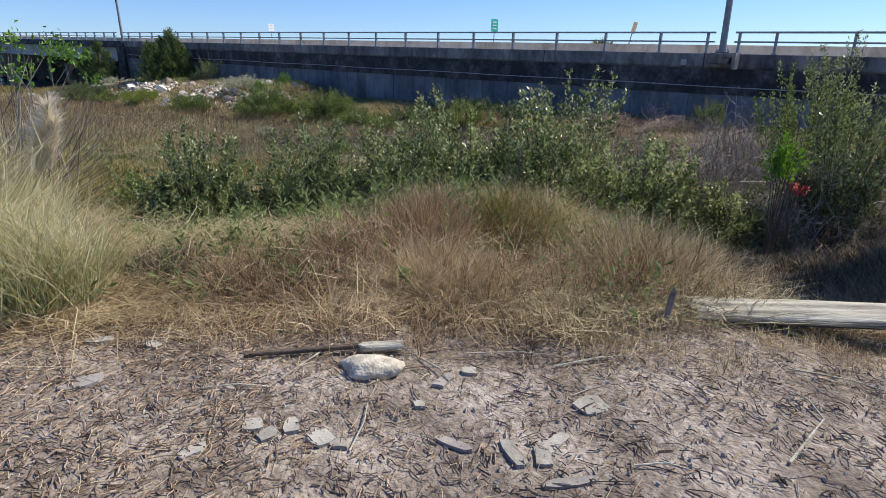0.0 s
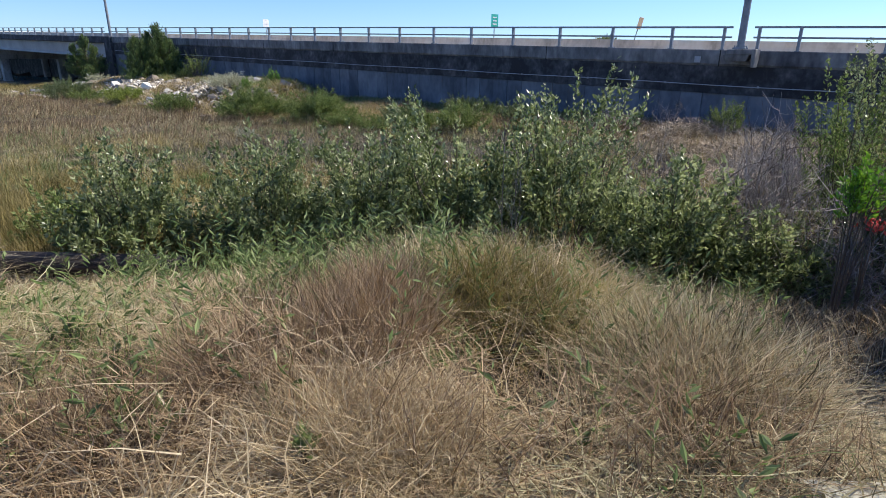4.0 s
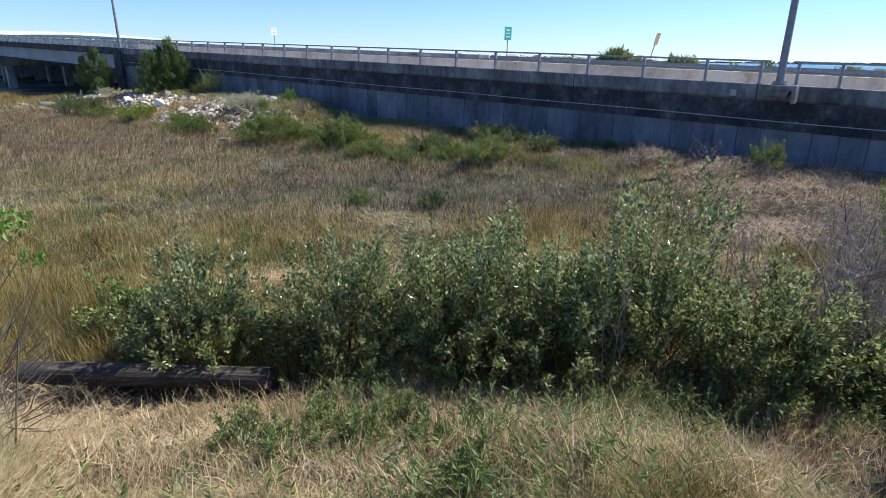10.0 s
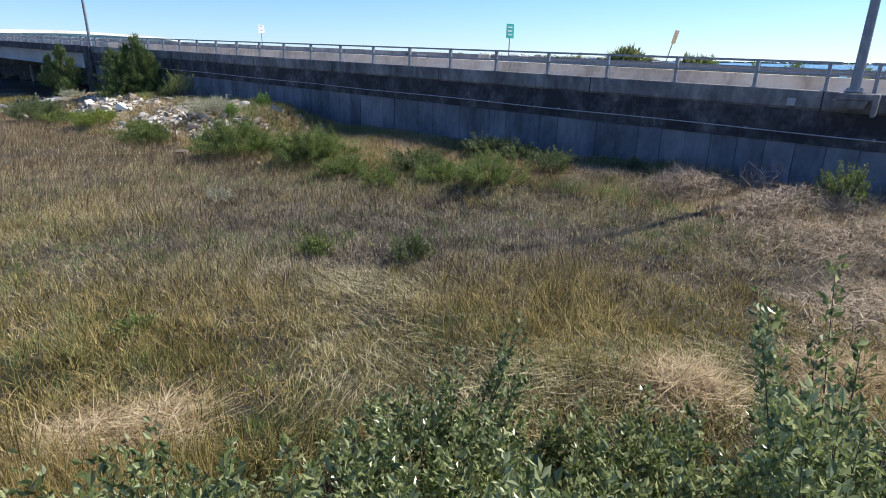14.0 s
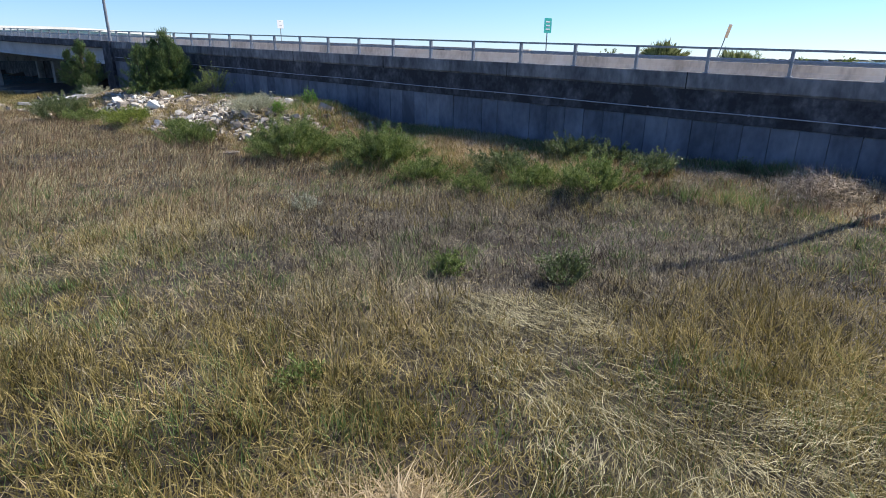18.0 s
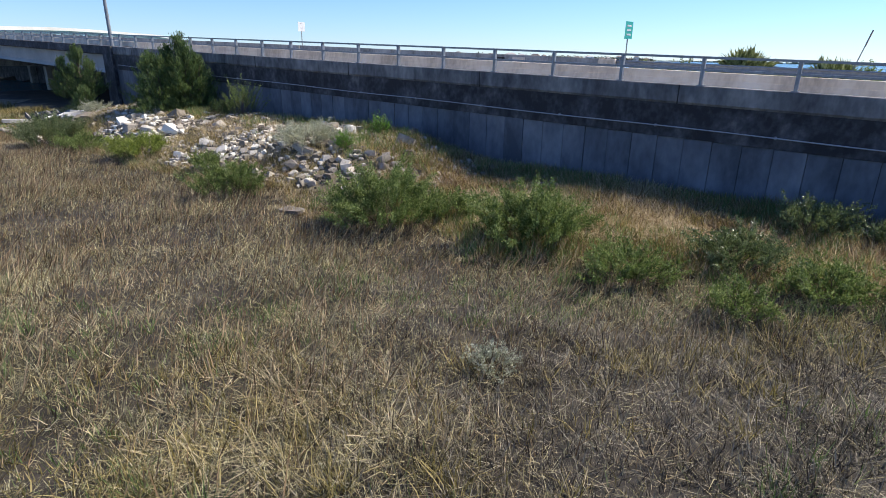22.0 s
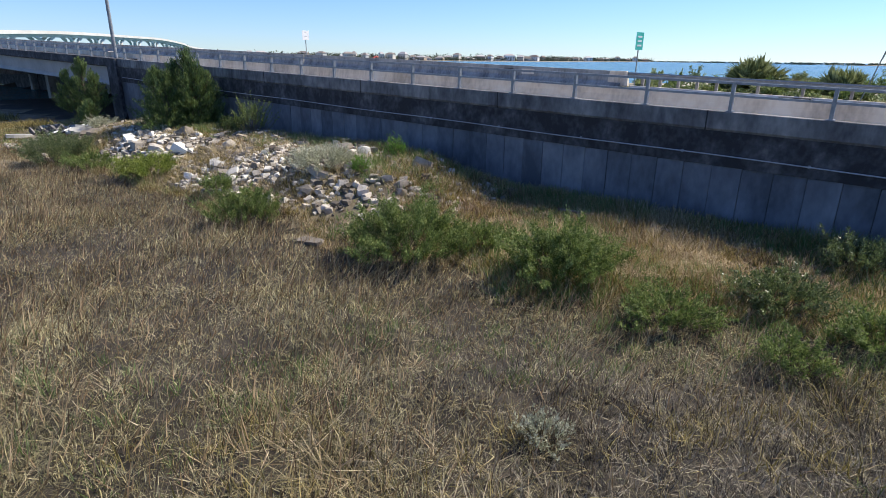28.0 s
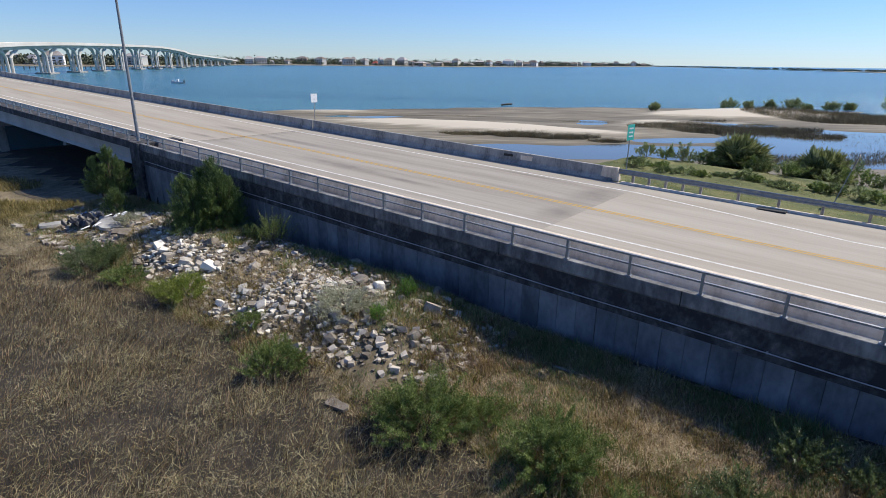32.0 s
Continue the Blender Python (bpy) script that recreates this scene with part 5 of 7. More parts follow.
for x, y, r, hh in ((-2.1, 5.15, 0.36, 0.42), (-1.65, 4.85, 0.3, 0.4), (-0.95, 5.65, 0.4, 0.55), (-0.6, 5.0, 0.32, 0.42), (-1.2, 5.2, 0.38, 0.5), (-0.2, 5.45, 0.36, 0.5), (0.35, 5.1, 0.28, 0.4), (-1.55, 5.6, 0.36, 0.48), (0.9, 5.5, 0.3, 0.42), (1.6, 5.3, 0.28, 0.38), (-0.85, 2.95, 0.2, 0.28), (-1.25, 3.2, 0.18, 0.24), (-0.3, 4.3, 0.3, 0.4), (0.5, 4.5, 0.26, 0.36)):
    shrub("weed", "bushy grey-green weed with small leaves among dead grass", on_ground(x, y, -0.02), r, hh, int(9000 * r * hh), 0.042, M_WEED, aspect=0.36, stems=6, twigs=60, category="weed", sprigs=2, group="weeds on the hump")


HEDGE = "shrubs across the marsh edge"
for x, y, r, h, n, sp, m in ((-3.6, 7.4, 1.2, 1.5, 9000, 3, M_LEAF), (-1.9, 7.7, 1.3, 1.65, 10500, 3, M_LEAF), (-0.6, 7.6, 1.35, 1.75, 11500, 3, M_LEAF),
                             (0.65, 7.6, 1.45, 1.95, 13500, 4, M_LEAF), (1.9, 7.8, 1.55, 2.1, 15000, 6, M_LEAF), (3.1, 7.3, 1.25, 1.6, 11000, 3, M_LEAF),
                             (-0.4, 8.9, 1.3, 1.5, 8500, 1, M_LEAF), (4.3, 7.1, 0.95, 1.1, 6000, 1, M_LEAF), (1.1, 9.0, 1.2, 1.25, 6500, 1, M_LEAF), (2.9, 9.0, 1.0, 1.05, 6500, 1, M_LEAF), (-4.9, 8.1, 0.95, 0.85, 3600, 0, M_LEAF2)):
    shrub("shrub", "dense grey-green shrub with waxy oval leaves at the marsh edge", on_ground(x, y, -0.02), r, h, n, 0.068, m, sprigs=sp + 3, group=HEDGE, twigs=170, aspect=0.5)
shrub("shrub", "tall dark shrub with upright leafy shoots", on_ground(7.0, 5.2), 1.6, 5.2, 20000, 0.16, M_LEAF, sprigs=0, twigs=220)
shrub("shrub", "tall dense dark shrub shading the grassy hollow", on_ground(8.0, 5.1), 1.9, 6.6, 24000, 0.17, M_LEAF, sprigs=0, twigs=260)
shrub("shrub", "tall green shrub with upright leafy shoots by dead brush", on_ground(6.2, 9.2), 1.2, 2.35, 6500, 0.065, M_LEAF2, sprigs=6)
shrub("shrub", "tall dark green shrub standing before the wall", on_ground(8.2, 11.2), 1.5, 2.9, 7500, 0.07, M_LEAF, sprigs=5)
shrub("shrub", "tall dark green shrub with upright shoots over dead brush", on_ground(5.5, 6.8), 0.95, 2.05, 7500, 0.065, M_LEAFD, sprigs=5, twigs=150)
shrub("vine", "lime green vine leaves climbing the dead brush", on_ground(4.25, 5.9, 1.0), 0.26, 0.8, 700, 0.07, M_VINE, hollow=0.1, category="vine", sink=1.1, stems=3)
shrub("vine", "red autumn vine leaves in the dead brush", on_ground(4.5, 5.95, 0.85), 0.2, 0.4, 60, 0.06, M_RED, hollow=0.1, category="vine", sink=0.9, stems=2, twigs=20)
shrub("vine", "small lime green sprig in the shrubs", on_ground(3.75, 7.5), 0.16, 1.35, 160, 0.07, M_LIME, twigs=14, category="vine")
for x, y, r, h, n in ((4.2, 7.6, 1.0, 1.9, 70), (5.2, 7.0, 1.2, 1.5, 80), (4.9, 8.8, 1.1, 2.1, 60), (6.4, 7.4, 1.3, 1.4, 70), (5.8, 6.2, 0.9, 1.0, 50), (4.9, 6.5, 0.8, 0.9, 40), (7.2, 12.6, 1.2, 1.2, 45), (5.4, 20.5, 0.9, 0.8, 22), (7.0, 19.2, 0.8, 1.2, 9), (8.2, 18.0, 0.9, 0.7, 20), (9.2, 16.6, 0.9, 0.9, 24), (3.4, 8.9, 0.9, 1.7, 50), (1.15, 6.75, 0.3, 2.1, 4)):
    bare_shrub("dead_shrub", "bare grey dead brush with forking twigs", on_ground(x, y), r, h, n)

# shrubs on the marsh and along the bank
for x, y, r, h, n, m, lab in (
        (-9.3, 26.3, 2.1, 1.75, 20000, M_LEAF2, "broad rounded green shrub at the foot of the rubble"),
        (-7.6, 26.6, 1.1, 0.9, 3600, M_LEAF2, "low green shrub between two broad ones"),
        (-5.9, 24.9, 1.85, 1.5, 17000, M_LEAF2, "broad rounded green shrub beside flattened straw"),
        (-4.3, 22.9, 1.2, 0.9, 5000, M_LEAF2, "low green shrub at the marsh edge"),
        (-2.0, 23.4, 1.3, 1.0, 5600, M_LEAFD, "low dark green shrub on the bank"),
        (-2.9, 21.4, 0.8, 0.8, 2600, M_LEAF2, "small light green shrub at the marsh edge"),
        (0.2, 24.9, 1.2, 1.05, 4600, M_LEAFD, "low shiny dark shrub near the wall"),
        (1.3, 23.9, 1.0, 0.9, 3200, M_LEAFD, "low dark shrub beside the wall"),
        (0.3, 21.0, 1.5, 1.25, 7000, M_LEAF2, "spreading green shrub on the bank"),
        (-1.2, 21.9, 1.0, 0.85, 3800, M_LEAF2, "small spreading green shrub on the bank"),
        (2.2, 22.4, 0.9, 1.0, 2600, M_LEAFD, "small dark shrub near the wall"),
        (-6.9, 19.5, 0.5, 0.5, 700, M_LEAF3, "small grey weed in the marsh grass"),
        (-14.4, 29.2, 1.5, 1.3, 8500, M_LEAF2, "rounded green shrub against the rubble"),
        (-20.4, 34.9, 1.9, 1.0, 10000, M_YELLOW_LEAF, "low spreading green shrub below the rubble"),
        (-26.5, 38.1, 2.2, 1.8, 17000, M_LEAFD, "grey-green shrub among rubble and weeds"),
        (-24.0, 36.6, 1.6, 0.9, 6000, M_LEAF2, "low yellowish green shrub among weeds"),
        (-16.4, 32.0, 0.9, 0.8, 2600, M_LEAF2, "small green shrub on the rubble"),
        (-12.6, 31.9, 1.9, 1.0, 6500, M_LEAF3, "silvery dry shrub spread over white rubble"),
        (-17.6, 38.6, 1.2, 2.0, 3600, M_LEAF2, "slender pale grey-green shrub near the wall"),
        (-19.0, 39.6, 0.7, 0.9, 1600, M_LEAF2, "small light green shrub near the wall"),
        (-10.4, 32.6, 0.6, 1.1, 1300, M_LIME, "upright yellow-green weed among rubble"),
        (-11.3, 31.0, 0.5, 0.7, 900, M_LIME, "small yellow-green weed among rubble"),
        (-27.4, 43.0, 1.2, 0.9, 2600, M_LEAF3, "pale dry bush beside dumped slabs"),
        (-3.3, 15.7, 0.5, 0.55, 1100, M_LEAF2, "small green bush in the marsh grass"),
        (-1.35, 15.4, 0.62, 0.75, 1700, M_LEAFD, "small dark green bush in the marsh grass"),
        (-4.8, 12.0, 0.4, 0.4, 500, M_LEAF2, "small green weed in the marsh grass"),
        (8.5, 18.6, 0.8, 1.35, 2600, M_LEAF2, "small green bush standing before the wall"),
        (4.75, 22.7, 0.4, 0.65, 600, M_LEAFD, "small dark bush at the foot of the wall")):
    shrub("shrub", lab, on_ground(x, y, -0.03), r, h, int(n * 1.35), 0.06 if r > 0.8 else 0.055, m, twigs=220 if r > 1.7 else 130, aspect=0.45)


# conifers
def conifer(name, label, where, spec, leaves, size, tilt=0.0):
    """Ragged evergreen: trunk, limbs and upswept sprays in lobes. spec: (x, y, foot, top, radius) of each lobe."""
    ob = empty(name, label, "tree", where)
    cs, ds = [], []
    bm = bmesh.new()
    for x, y, z0, z1, r in spec:
        tube(bm, [(x * 0.4, y * 0.4, -0.2), (x * 0.8, y * 0.8, (z0 + z1) * 0.4), (x, y, z1 * 0.95)], [0.09, 0.06, 0.015], 6)
        k = int(leaves * r * (z1 - z0) / sum(q[4] * (q[3] - q[2]) for q in spec))
        nb = 120
        t = rng.uniform(0, 1, nb) ** 1.1
        a = rng.uniform(0, math.tau, nb)
        prof = np.minimum(1.0, 3.0 * t + 0.55) * (1.0 - t) ** 0.72 + 0.04
        rr = r * prof * rng.uniform(0.6, 1.14, nb)
        tips = np.stack([x + np.cos(a) * rr, y + np.sin(a) * rr, z0 + (z1 - z0) * t + 0.34 * r * rng.uniform(0.6, 1.2, nb)], 1)
        root = np.stack([np.full(nb, x), np.full(nb, y), z0 + (z1 - z0) * t - 0.2 * r], 1)
        for i in range(0, nb, 3):
            tube(bm, [root[i], (root[i] + tips[i]) / 2, tips[i]], [0.02, 0.014, 0.006], 4, cap=False)
        pick = rng.integers(0, nb, k)
        u = rng.uniform(0.2, 1.0, k)[:, None] ** 0.7
        ax = tips[pick] - root[pick]
        ax /= np.linalg.norm(ax, axis=1)[:, None]
        cs.append(root[pick] + (tips[pick] - root[pick]) * u + rng.normal(0, 0.06, (k, 3)) * r * (1.3 - 0.8 * u))
        ds.append(ax * 0.8 + rng.normal(0, 0.42, (k, 3)) + np.array([0, 0, 0.75]))
    c = np.concatenate(cs)
    c[:, 2] = np.maximum(c[:, 2], 0.05)
    v, f = leaf_cloud(c, size, 0.14, fold=0.15, dirs=np.concatenate(ds))
    part("crown", arrays_mesh("crown", v, f, M_CEDAR), None, ob)
    part("trunk", bm, M_BARK, ob)
    return ob


conifer("cedar_tree", "dense dark green red cedar beside the wall", on_ground(-22.4, 41.6, -0.6), ((0.7, 0.2, 0.05, 3.6, 2.0), (-0.9, -0.1, 0.1, 2.9, 1.7), (1.5, 0.0, 0.0, 2.8, 1.4), (-0.2, -0.7, 0.0, 2.6, 1.7), (1.1, -0.3, 0.3, 3.3, 1.5), (0.0, 0.1, 0.2, 3.3, 1.5)), 56000, 0.17)
conifer("pine_tree", "small leaning green evergreen by the abutment", on_ground(-31.8, 48.4, -0.05), ((0.0, 0.2, 0.8, 3.7, 1.4), (-0.9, 0.0, 1.0, 3.1, 1.15), (0.9, 0.0, 1.2, 3.0, 1.1)), 17000, 0.17)
conifer("evergreen_bush", "low rounded light green evergreen bush", on_ground(-30.4, 46.6, -0.05), ((0.0, 0.0, 0.0, 1.5, 1.2),), 5000, 0.17)


# palmettos
def palmetto(where, radius, height, fronds):
    ob = empty("palmetto", "bushy palmetto with stiff fan fronds by the verge", "palm", where, "palmettos by the verge")
    vs, fs, off = [], [], 0
    for i in range(fronds):
        a = rng.uniform(0, math.tau)
        el = rng.uniform(-0.1, 1.5)
        base = np.array([rng.normal(0, 0.3), rng.normal(0, 0.3), rng.uniform(0.1, 0.45) * height])
        d = np.array([math.cos(a) * math.cos(el), math.sin(a) * math.cos(el), math.sin(el)])
        c = base + d * radius * 0.45
        side = np.cross(d, [0, 0, 1.0]) + rng.normal(0, 0.3, 3)
        side /= np.linalg.norm(side) + 1e-9
        for q in np.linspace(-1.25, 1.25, 13):
            dd = d * math.cos(q) + side * math.sin(q)
            L = radius * 0.46 * rng.uniform(0.8, 1.05)
            e = c + dd * L + np.array([0, 0, -0.12 * L])
            w = np.cross(dd, [0.3, 0.2, 1.0])
            w = w / (np.linalg.norm(w) + 1e-9) * 0.075
            m = c + dd * L * 0.5
            vs += [c, m + w, e, m - w]
            fs += [[off, off + 1, off + 2], [off, off + 2, off + 3]]
            off += 4
    part("frond_crown", arrays_mesh("frond_crown", np.array(vs), np.array(fs), M_PALM), None, ob)
    bm = bmesh.new()
    tube(bm, [(0, 0, -0.3), (0.05, 0, 0.3 * height), (0, 0, 0.55 * height)], [0.24, 0.2, 0.14], 8)
    part("trunk", bm, M_BARK, ob)
    return ob


palmetto(on_ground(12.9, 57.6, -0.1), 2.75, 3.0, 340)
palmetto(on_ground(17.9, 55.2, -0.1), 2.75, 3.1, 340)

field("verge_grass", "short dry green grass on the verge", M_GOLD, 32000, ("wall", -14.0, 24.0, -28.0, -15.9), lambda x, y: 0.75 + 0.25 * wave(x, y, 0.5, 37), (0.04, 0.11), (0.02, 0.04), (0.1, 1.4), segs=1)
field("verge_grass", "fresh green blades on the verge", M_GREENG, 30000, ("wall", -14.0, 24.0, -27.0, -15.9), lambda x, y: 0.7 + 0.3 * wave(x, y, 0.5, 29), (0.04, 0.11), (0.02, 0.04), (0.1, 1.4), segs=1)
field("verge_grass", "straw stalks on the verge", M_STRAW, 16000, ("wall", -14.0, 24.0, -28.0, -15.9), lambda x, y: 0.4 + 0.4 * wave(x, y, 0.4, 38), (0.04, 0.12), (0.015, 0.03), (0.1, 1.4), segs=1)

# ---- rubble, debris, logs and stones ----
def rock_mesh(seed, material, flat=0.75, sub=2):
    """A broken angular block: the hull of a skewed box with knocked-off corners."""
    g = np.random.default_rng(seed)
    bm = bmesh.new()
    if seed % 3:
        for _ in range(15):
            q = Vector(g.normal(0, 1, 3)).normalized() * g.uniform(0.36, 0.54)
            bm.verts.new((q.x, q.y * 0.82, q.z * 0.8 * flat))
    for x in (-1, 1) if seed % 3 == 0 else ():
        for y in (-1, 1):
            for z in (-1, 1):
                q = Vector((x * g.uniform(0.34, 0.52), y * g.uniform(0.26, 0.42), z * g.uniform(0.26, 0.42) * flat))
                if g.uniform() < 0.35:
                    for k in range(3):
                        r = q.copy()
                        r[k] *= g.uniform(0.35, 0.75)
                        bm.verts.new(r)
                else:
                    bm.verts.new(q)
    for _ in range(sub):
        bm.verts.new(Vector(g.normal(0, 1, 3)).normalized() * 0.46 * flat)
    out = bmesh.ops.convex_hull(bm, input=bm.verts)
    bmesh.ops.delete(bm, geom=[q for q in set(out["geom_interior"]) | set(out["geom_unused"]) if isinstance(q, bmesh.types.BMVert)], context="VERTS")
    return mesh_of("rock", bm, material)


white_rocks = [rock_mesh(100 + i, M_ROCK, 0.6 + 0.06 * (i % 5)) for i in range(9)]
dark_rocks = [rock_mesh(200 + i, M_ROCKD, 0.6 + 0.06 * (i % 5)) for i in range(6)]
pile = empty("rubble_pile", "heap of white and grey limestone rubble on the bank", "rubble")
placed = 0
while placed < 300:
    s, v = rng.uniform(17, 40), rng.uniform(0.9, 6.8)
    p = at_wall(s, v)
    core = sum(math.exp(-((s - a) / c) ** 2 - ((v - b) / e) ** 2) for a, b, c, e in ((35.0, 4.8, 2.6, 1.3), (25.5, 5.4, 2.4, 1.6), (24.0, 3.4, 2.2, 1.0), (30.8, 4.8, 2.8, 1.1), (42.5, 3.8, 2.0, 1.2)))
    edge = 6.5 - 0.35 * max(0.0, 21 - s)
    if v > edge or rng.uniform() > 0.28 + 0.8 * core + 0.25 * float(wave(p.x, p.y, 1.1, 50)):
        continue
    size = float(np.clip(rng.lognormal(-1.15, 0.42), 0.18, 0.75))
    white = rng.uniform() < 0.15 + 0.6 * core
    ob = part("rock", (white_rocks if white else dark_rocks)[int(rng.integers(0, 9 if white else 6))], None, pile)
    ob.matrix_world = Matrix.Translation(on_ground(p.x, p.y, size * 0.12)) @ pose(0, 0, 0, rng.uniform(-30, 30), rng.uniform(-30, 30), rng.uniform(0, 360)) @ Matrix.Diagonal((size, size, size, 1))
    placed += 1


def stones(name, label, n, s0, s1, v0, v1, lo, hi, material, keep):
    """Many small stones as one heap."""
    kinds = [rock_mesh(300 + i, material, 0.75, 0) for i in range(8)]
    base = [(np.array([q.co[:] for q in k.vertices]), np.array([q.vertices[:] for q in k.polygons])) for k in kinds]
    vs, fs, off = [], [], 0
    for _ in range(n):
        s, v = rng.uniform(s0, s1), rng.uniform(v0, v1)
        if rng.uniform() > keep(s, v):
            continue
        p = at_wall(s, v)
        z = float(ground_z(p.x, p.y))
        a = rng.uniform(0, math.tau)
        r = np.array([[math.cos(a), -math.sin(a), 0], [math.sin(a), math.cos(a), 0], [0, 0, 1]])
        b, tri = base[int(rng.integers(0, 8))]
        k = rng.normal(0, 0.35)
        tip = np.array([[1, 0, 0], [0, math.cos(k), -math.sin(k)], [0, math.sin(k), math.cos(k)]])
        b = b @ tip.T @ r.T * rng.uniform(lo, hi)
        vs.append(b + np.array([p.x, p.y, z + 0.02]))
        fs.append(tri + off)
        off += len(b)
    return tagged(new(name, arrays_mesh(name, np.concatenate(vs), np.concatenate(fs), material)), label, "rubble", kind="stuff")


M_STONEBROWN = mat("grey-brown rubble stones", [(0.1, 0.082, 0.062), (0.26, 0.222, 0.175), (0.55, 0.49, 0.41)], 0.8, 0.9, 0.5, 25, island=0.8, fine=0.3, contrast=(0.18, 0.75))
M_PEBBLE = mat("pale rubble stones", [(0.26, 0.22, 0.165), (0.5, 0.445, 0.35), (0.78, 0.72, 0.61)], 0.5, 0.9, 0.5, 25, island=0.8, fine=0.3, contrast=(0.18, 0.75))
def white_core(s, v):
    return sum(math.exp(-((s - a) / c) ** 2 - ((v - b) / e) ** 2) for a, b, c, e in ((35.0, 4.8, 2.6, 1.3), (25.5, 5.4, 2.4, 1.6), (24.0, 3.4, 2.2, 1.0), (30.8, 4.8, 2.8, 1.1), (42.5, 3.8, 2.0, 1.2)))


def rubble_edge(s, v):
    return 1.0 if v < 6.6 - 0.35 * max(0.0, 21 - s) else 0.0


stones("small_rubble", "white broken limestone between the larger rocks", 3800, 20, 45, 1.5, 6.8, 0.08, 0.3, M_PEBBLE, lambda s, v: rubble_edge(s, v) * white_core(s, v))
stones("small_rubble", "grey-brown broken stone round the white limestone", 4800, 16.5, 41, 0.9, 6.8, 0.08, 0.36, M_STONEBROWN, lambda s, v: rubble_edge(s, v) * (0.6 + 0.3 * float(wave(at_wall(s, v).x, at_wall(s, v).y, 1.1, 50))) * (1 - 0.5 * white_core(s, v)))
stones("small_rubble", "scattered grey stones below the abutment", 2600, 37, 50, 1.5, 7.5, 0.12, 0.5, M_STONEBROWN, lambda s, v: 0.55)


def slab(name, label, where, size, turn, material, category="slab"):
    ob = empty(name, label, category, where)
    ob.rotation_euler = [radians(a) for a in turn]
    g = np.random.default_rng(int(abs(where[0] * 100 + where[1] * 10)))
    n = 9
    bm = bmesh.new()
    lo, hi = [], []
    for i in range(n):
        a = math.tau * i / n
        k = 1 + g.uniform(-0.22, 0.16)
        x, y = max(-1, min(1, 1.3 * math.cos(a))) * size[0] / 2 * k, max(-1, min(1, 1.3 * math.sin(a))) * size[1] / 2 * k
        lo.append(bm.verts.new((x * 1.02, y * 1.02, -size[2] / 2)))
        hi.append(bm.verts.new((x, y, size[2] / 2 + g.uniform(-0.1, 0.1) * size[2])))
    bm.faces.new(lo[::-1])
    bm.faces.new(hi)
    for i in range(n):
        bm.faces.new((lo[i], lo[(i + 1) % n], hi[(i + 1) % n], hi[i]))
    part("body", bm, material, ob)
    return ob


for x, y, sx, sy, tilt, turn in ((-29.3, 45.0, 1.9, 1.3, -18, 20), (-29.2, 43.6, 1.5, 0.9, 12, -30), (-28.4, 42.8, 1.2, 0.7, 14, 50), (-31.8, 45.6, 1.2, 0.9, 22, 10), (-33.4, 44.6, 1.6, 0.7, 4, 70), (-27.6, 44.6, 1.1, 0.8, 16, 110)):
    slab("concrete_slab", "broken tilted concrete slab dumped on the shore", on_ground(x, y, 0.22), (sx, sy, 0.16), (tilt, 6, turn), M_CONC)
slab("stone_slab", "flat pale stone slab at the edge of the marsh grass", on_ground(-12.0, 27.3, 0.06), (0.9, 0.35, 0.09), (8, -6, -35), M_ROCKD)


def sheet(name, label, where, size, material, lift):
    ob = empty(name, label, "sheet", where)
    n = 22
    bm = bmesh.new()
    vs = [[bm.verts.new(((i / n - 0.5) * size[0], (j / n - 0.5) * size[1], lift * (0.5 + 0.8 * noise.noise(Vector((i * 0.33, j * 0.33, where[0])))) + 0.1 * noise.noise(Vector((i * 0.9, j * 0.9, 3))))) for j in range(n + 1)] for i in range(n + 1)]
    for i in range(n):
        for j in range(n):
            bm.faces.new((vs[i][j], vs[i + 1][j], vs[i + 1][j + 1], vs[i][j + 1]))
    part("cloth", bm, material, ob)
    return ob


sheet("plastic_sheet", "crumpled black plastic sheeting dumped on rubble", on_ground(-30.8, 44.7, 0.1), (2.6, 1.9), M_TARP, 0.6)
sheet("plastic_sheet", "scrap of blue plastic tarpaulin on rubble", on_ground(-32.0, 46.0, 0.25), (0.6, 0.5), M_BLUE, 0.3)
for x, y in ((-29.4, 43.0), (-29.9, 42.7), (-29.2, 44.6), (-28.9, 44.9), (-30.0, 45.0)):
    slab("plaster_scrap", "white scrap of plasterboard on dumped plastic", on_ground(x, y, 0.5), (0.55, 0.3, 0.05), (20, 10, x * 40), M_SIGNW, "scrap")


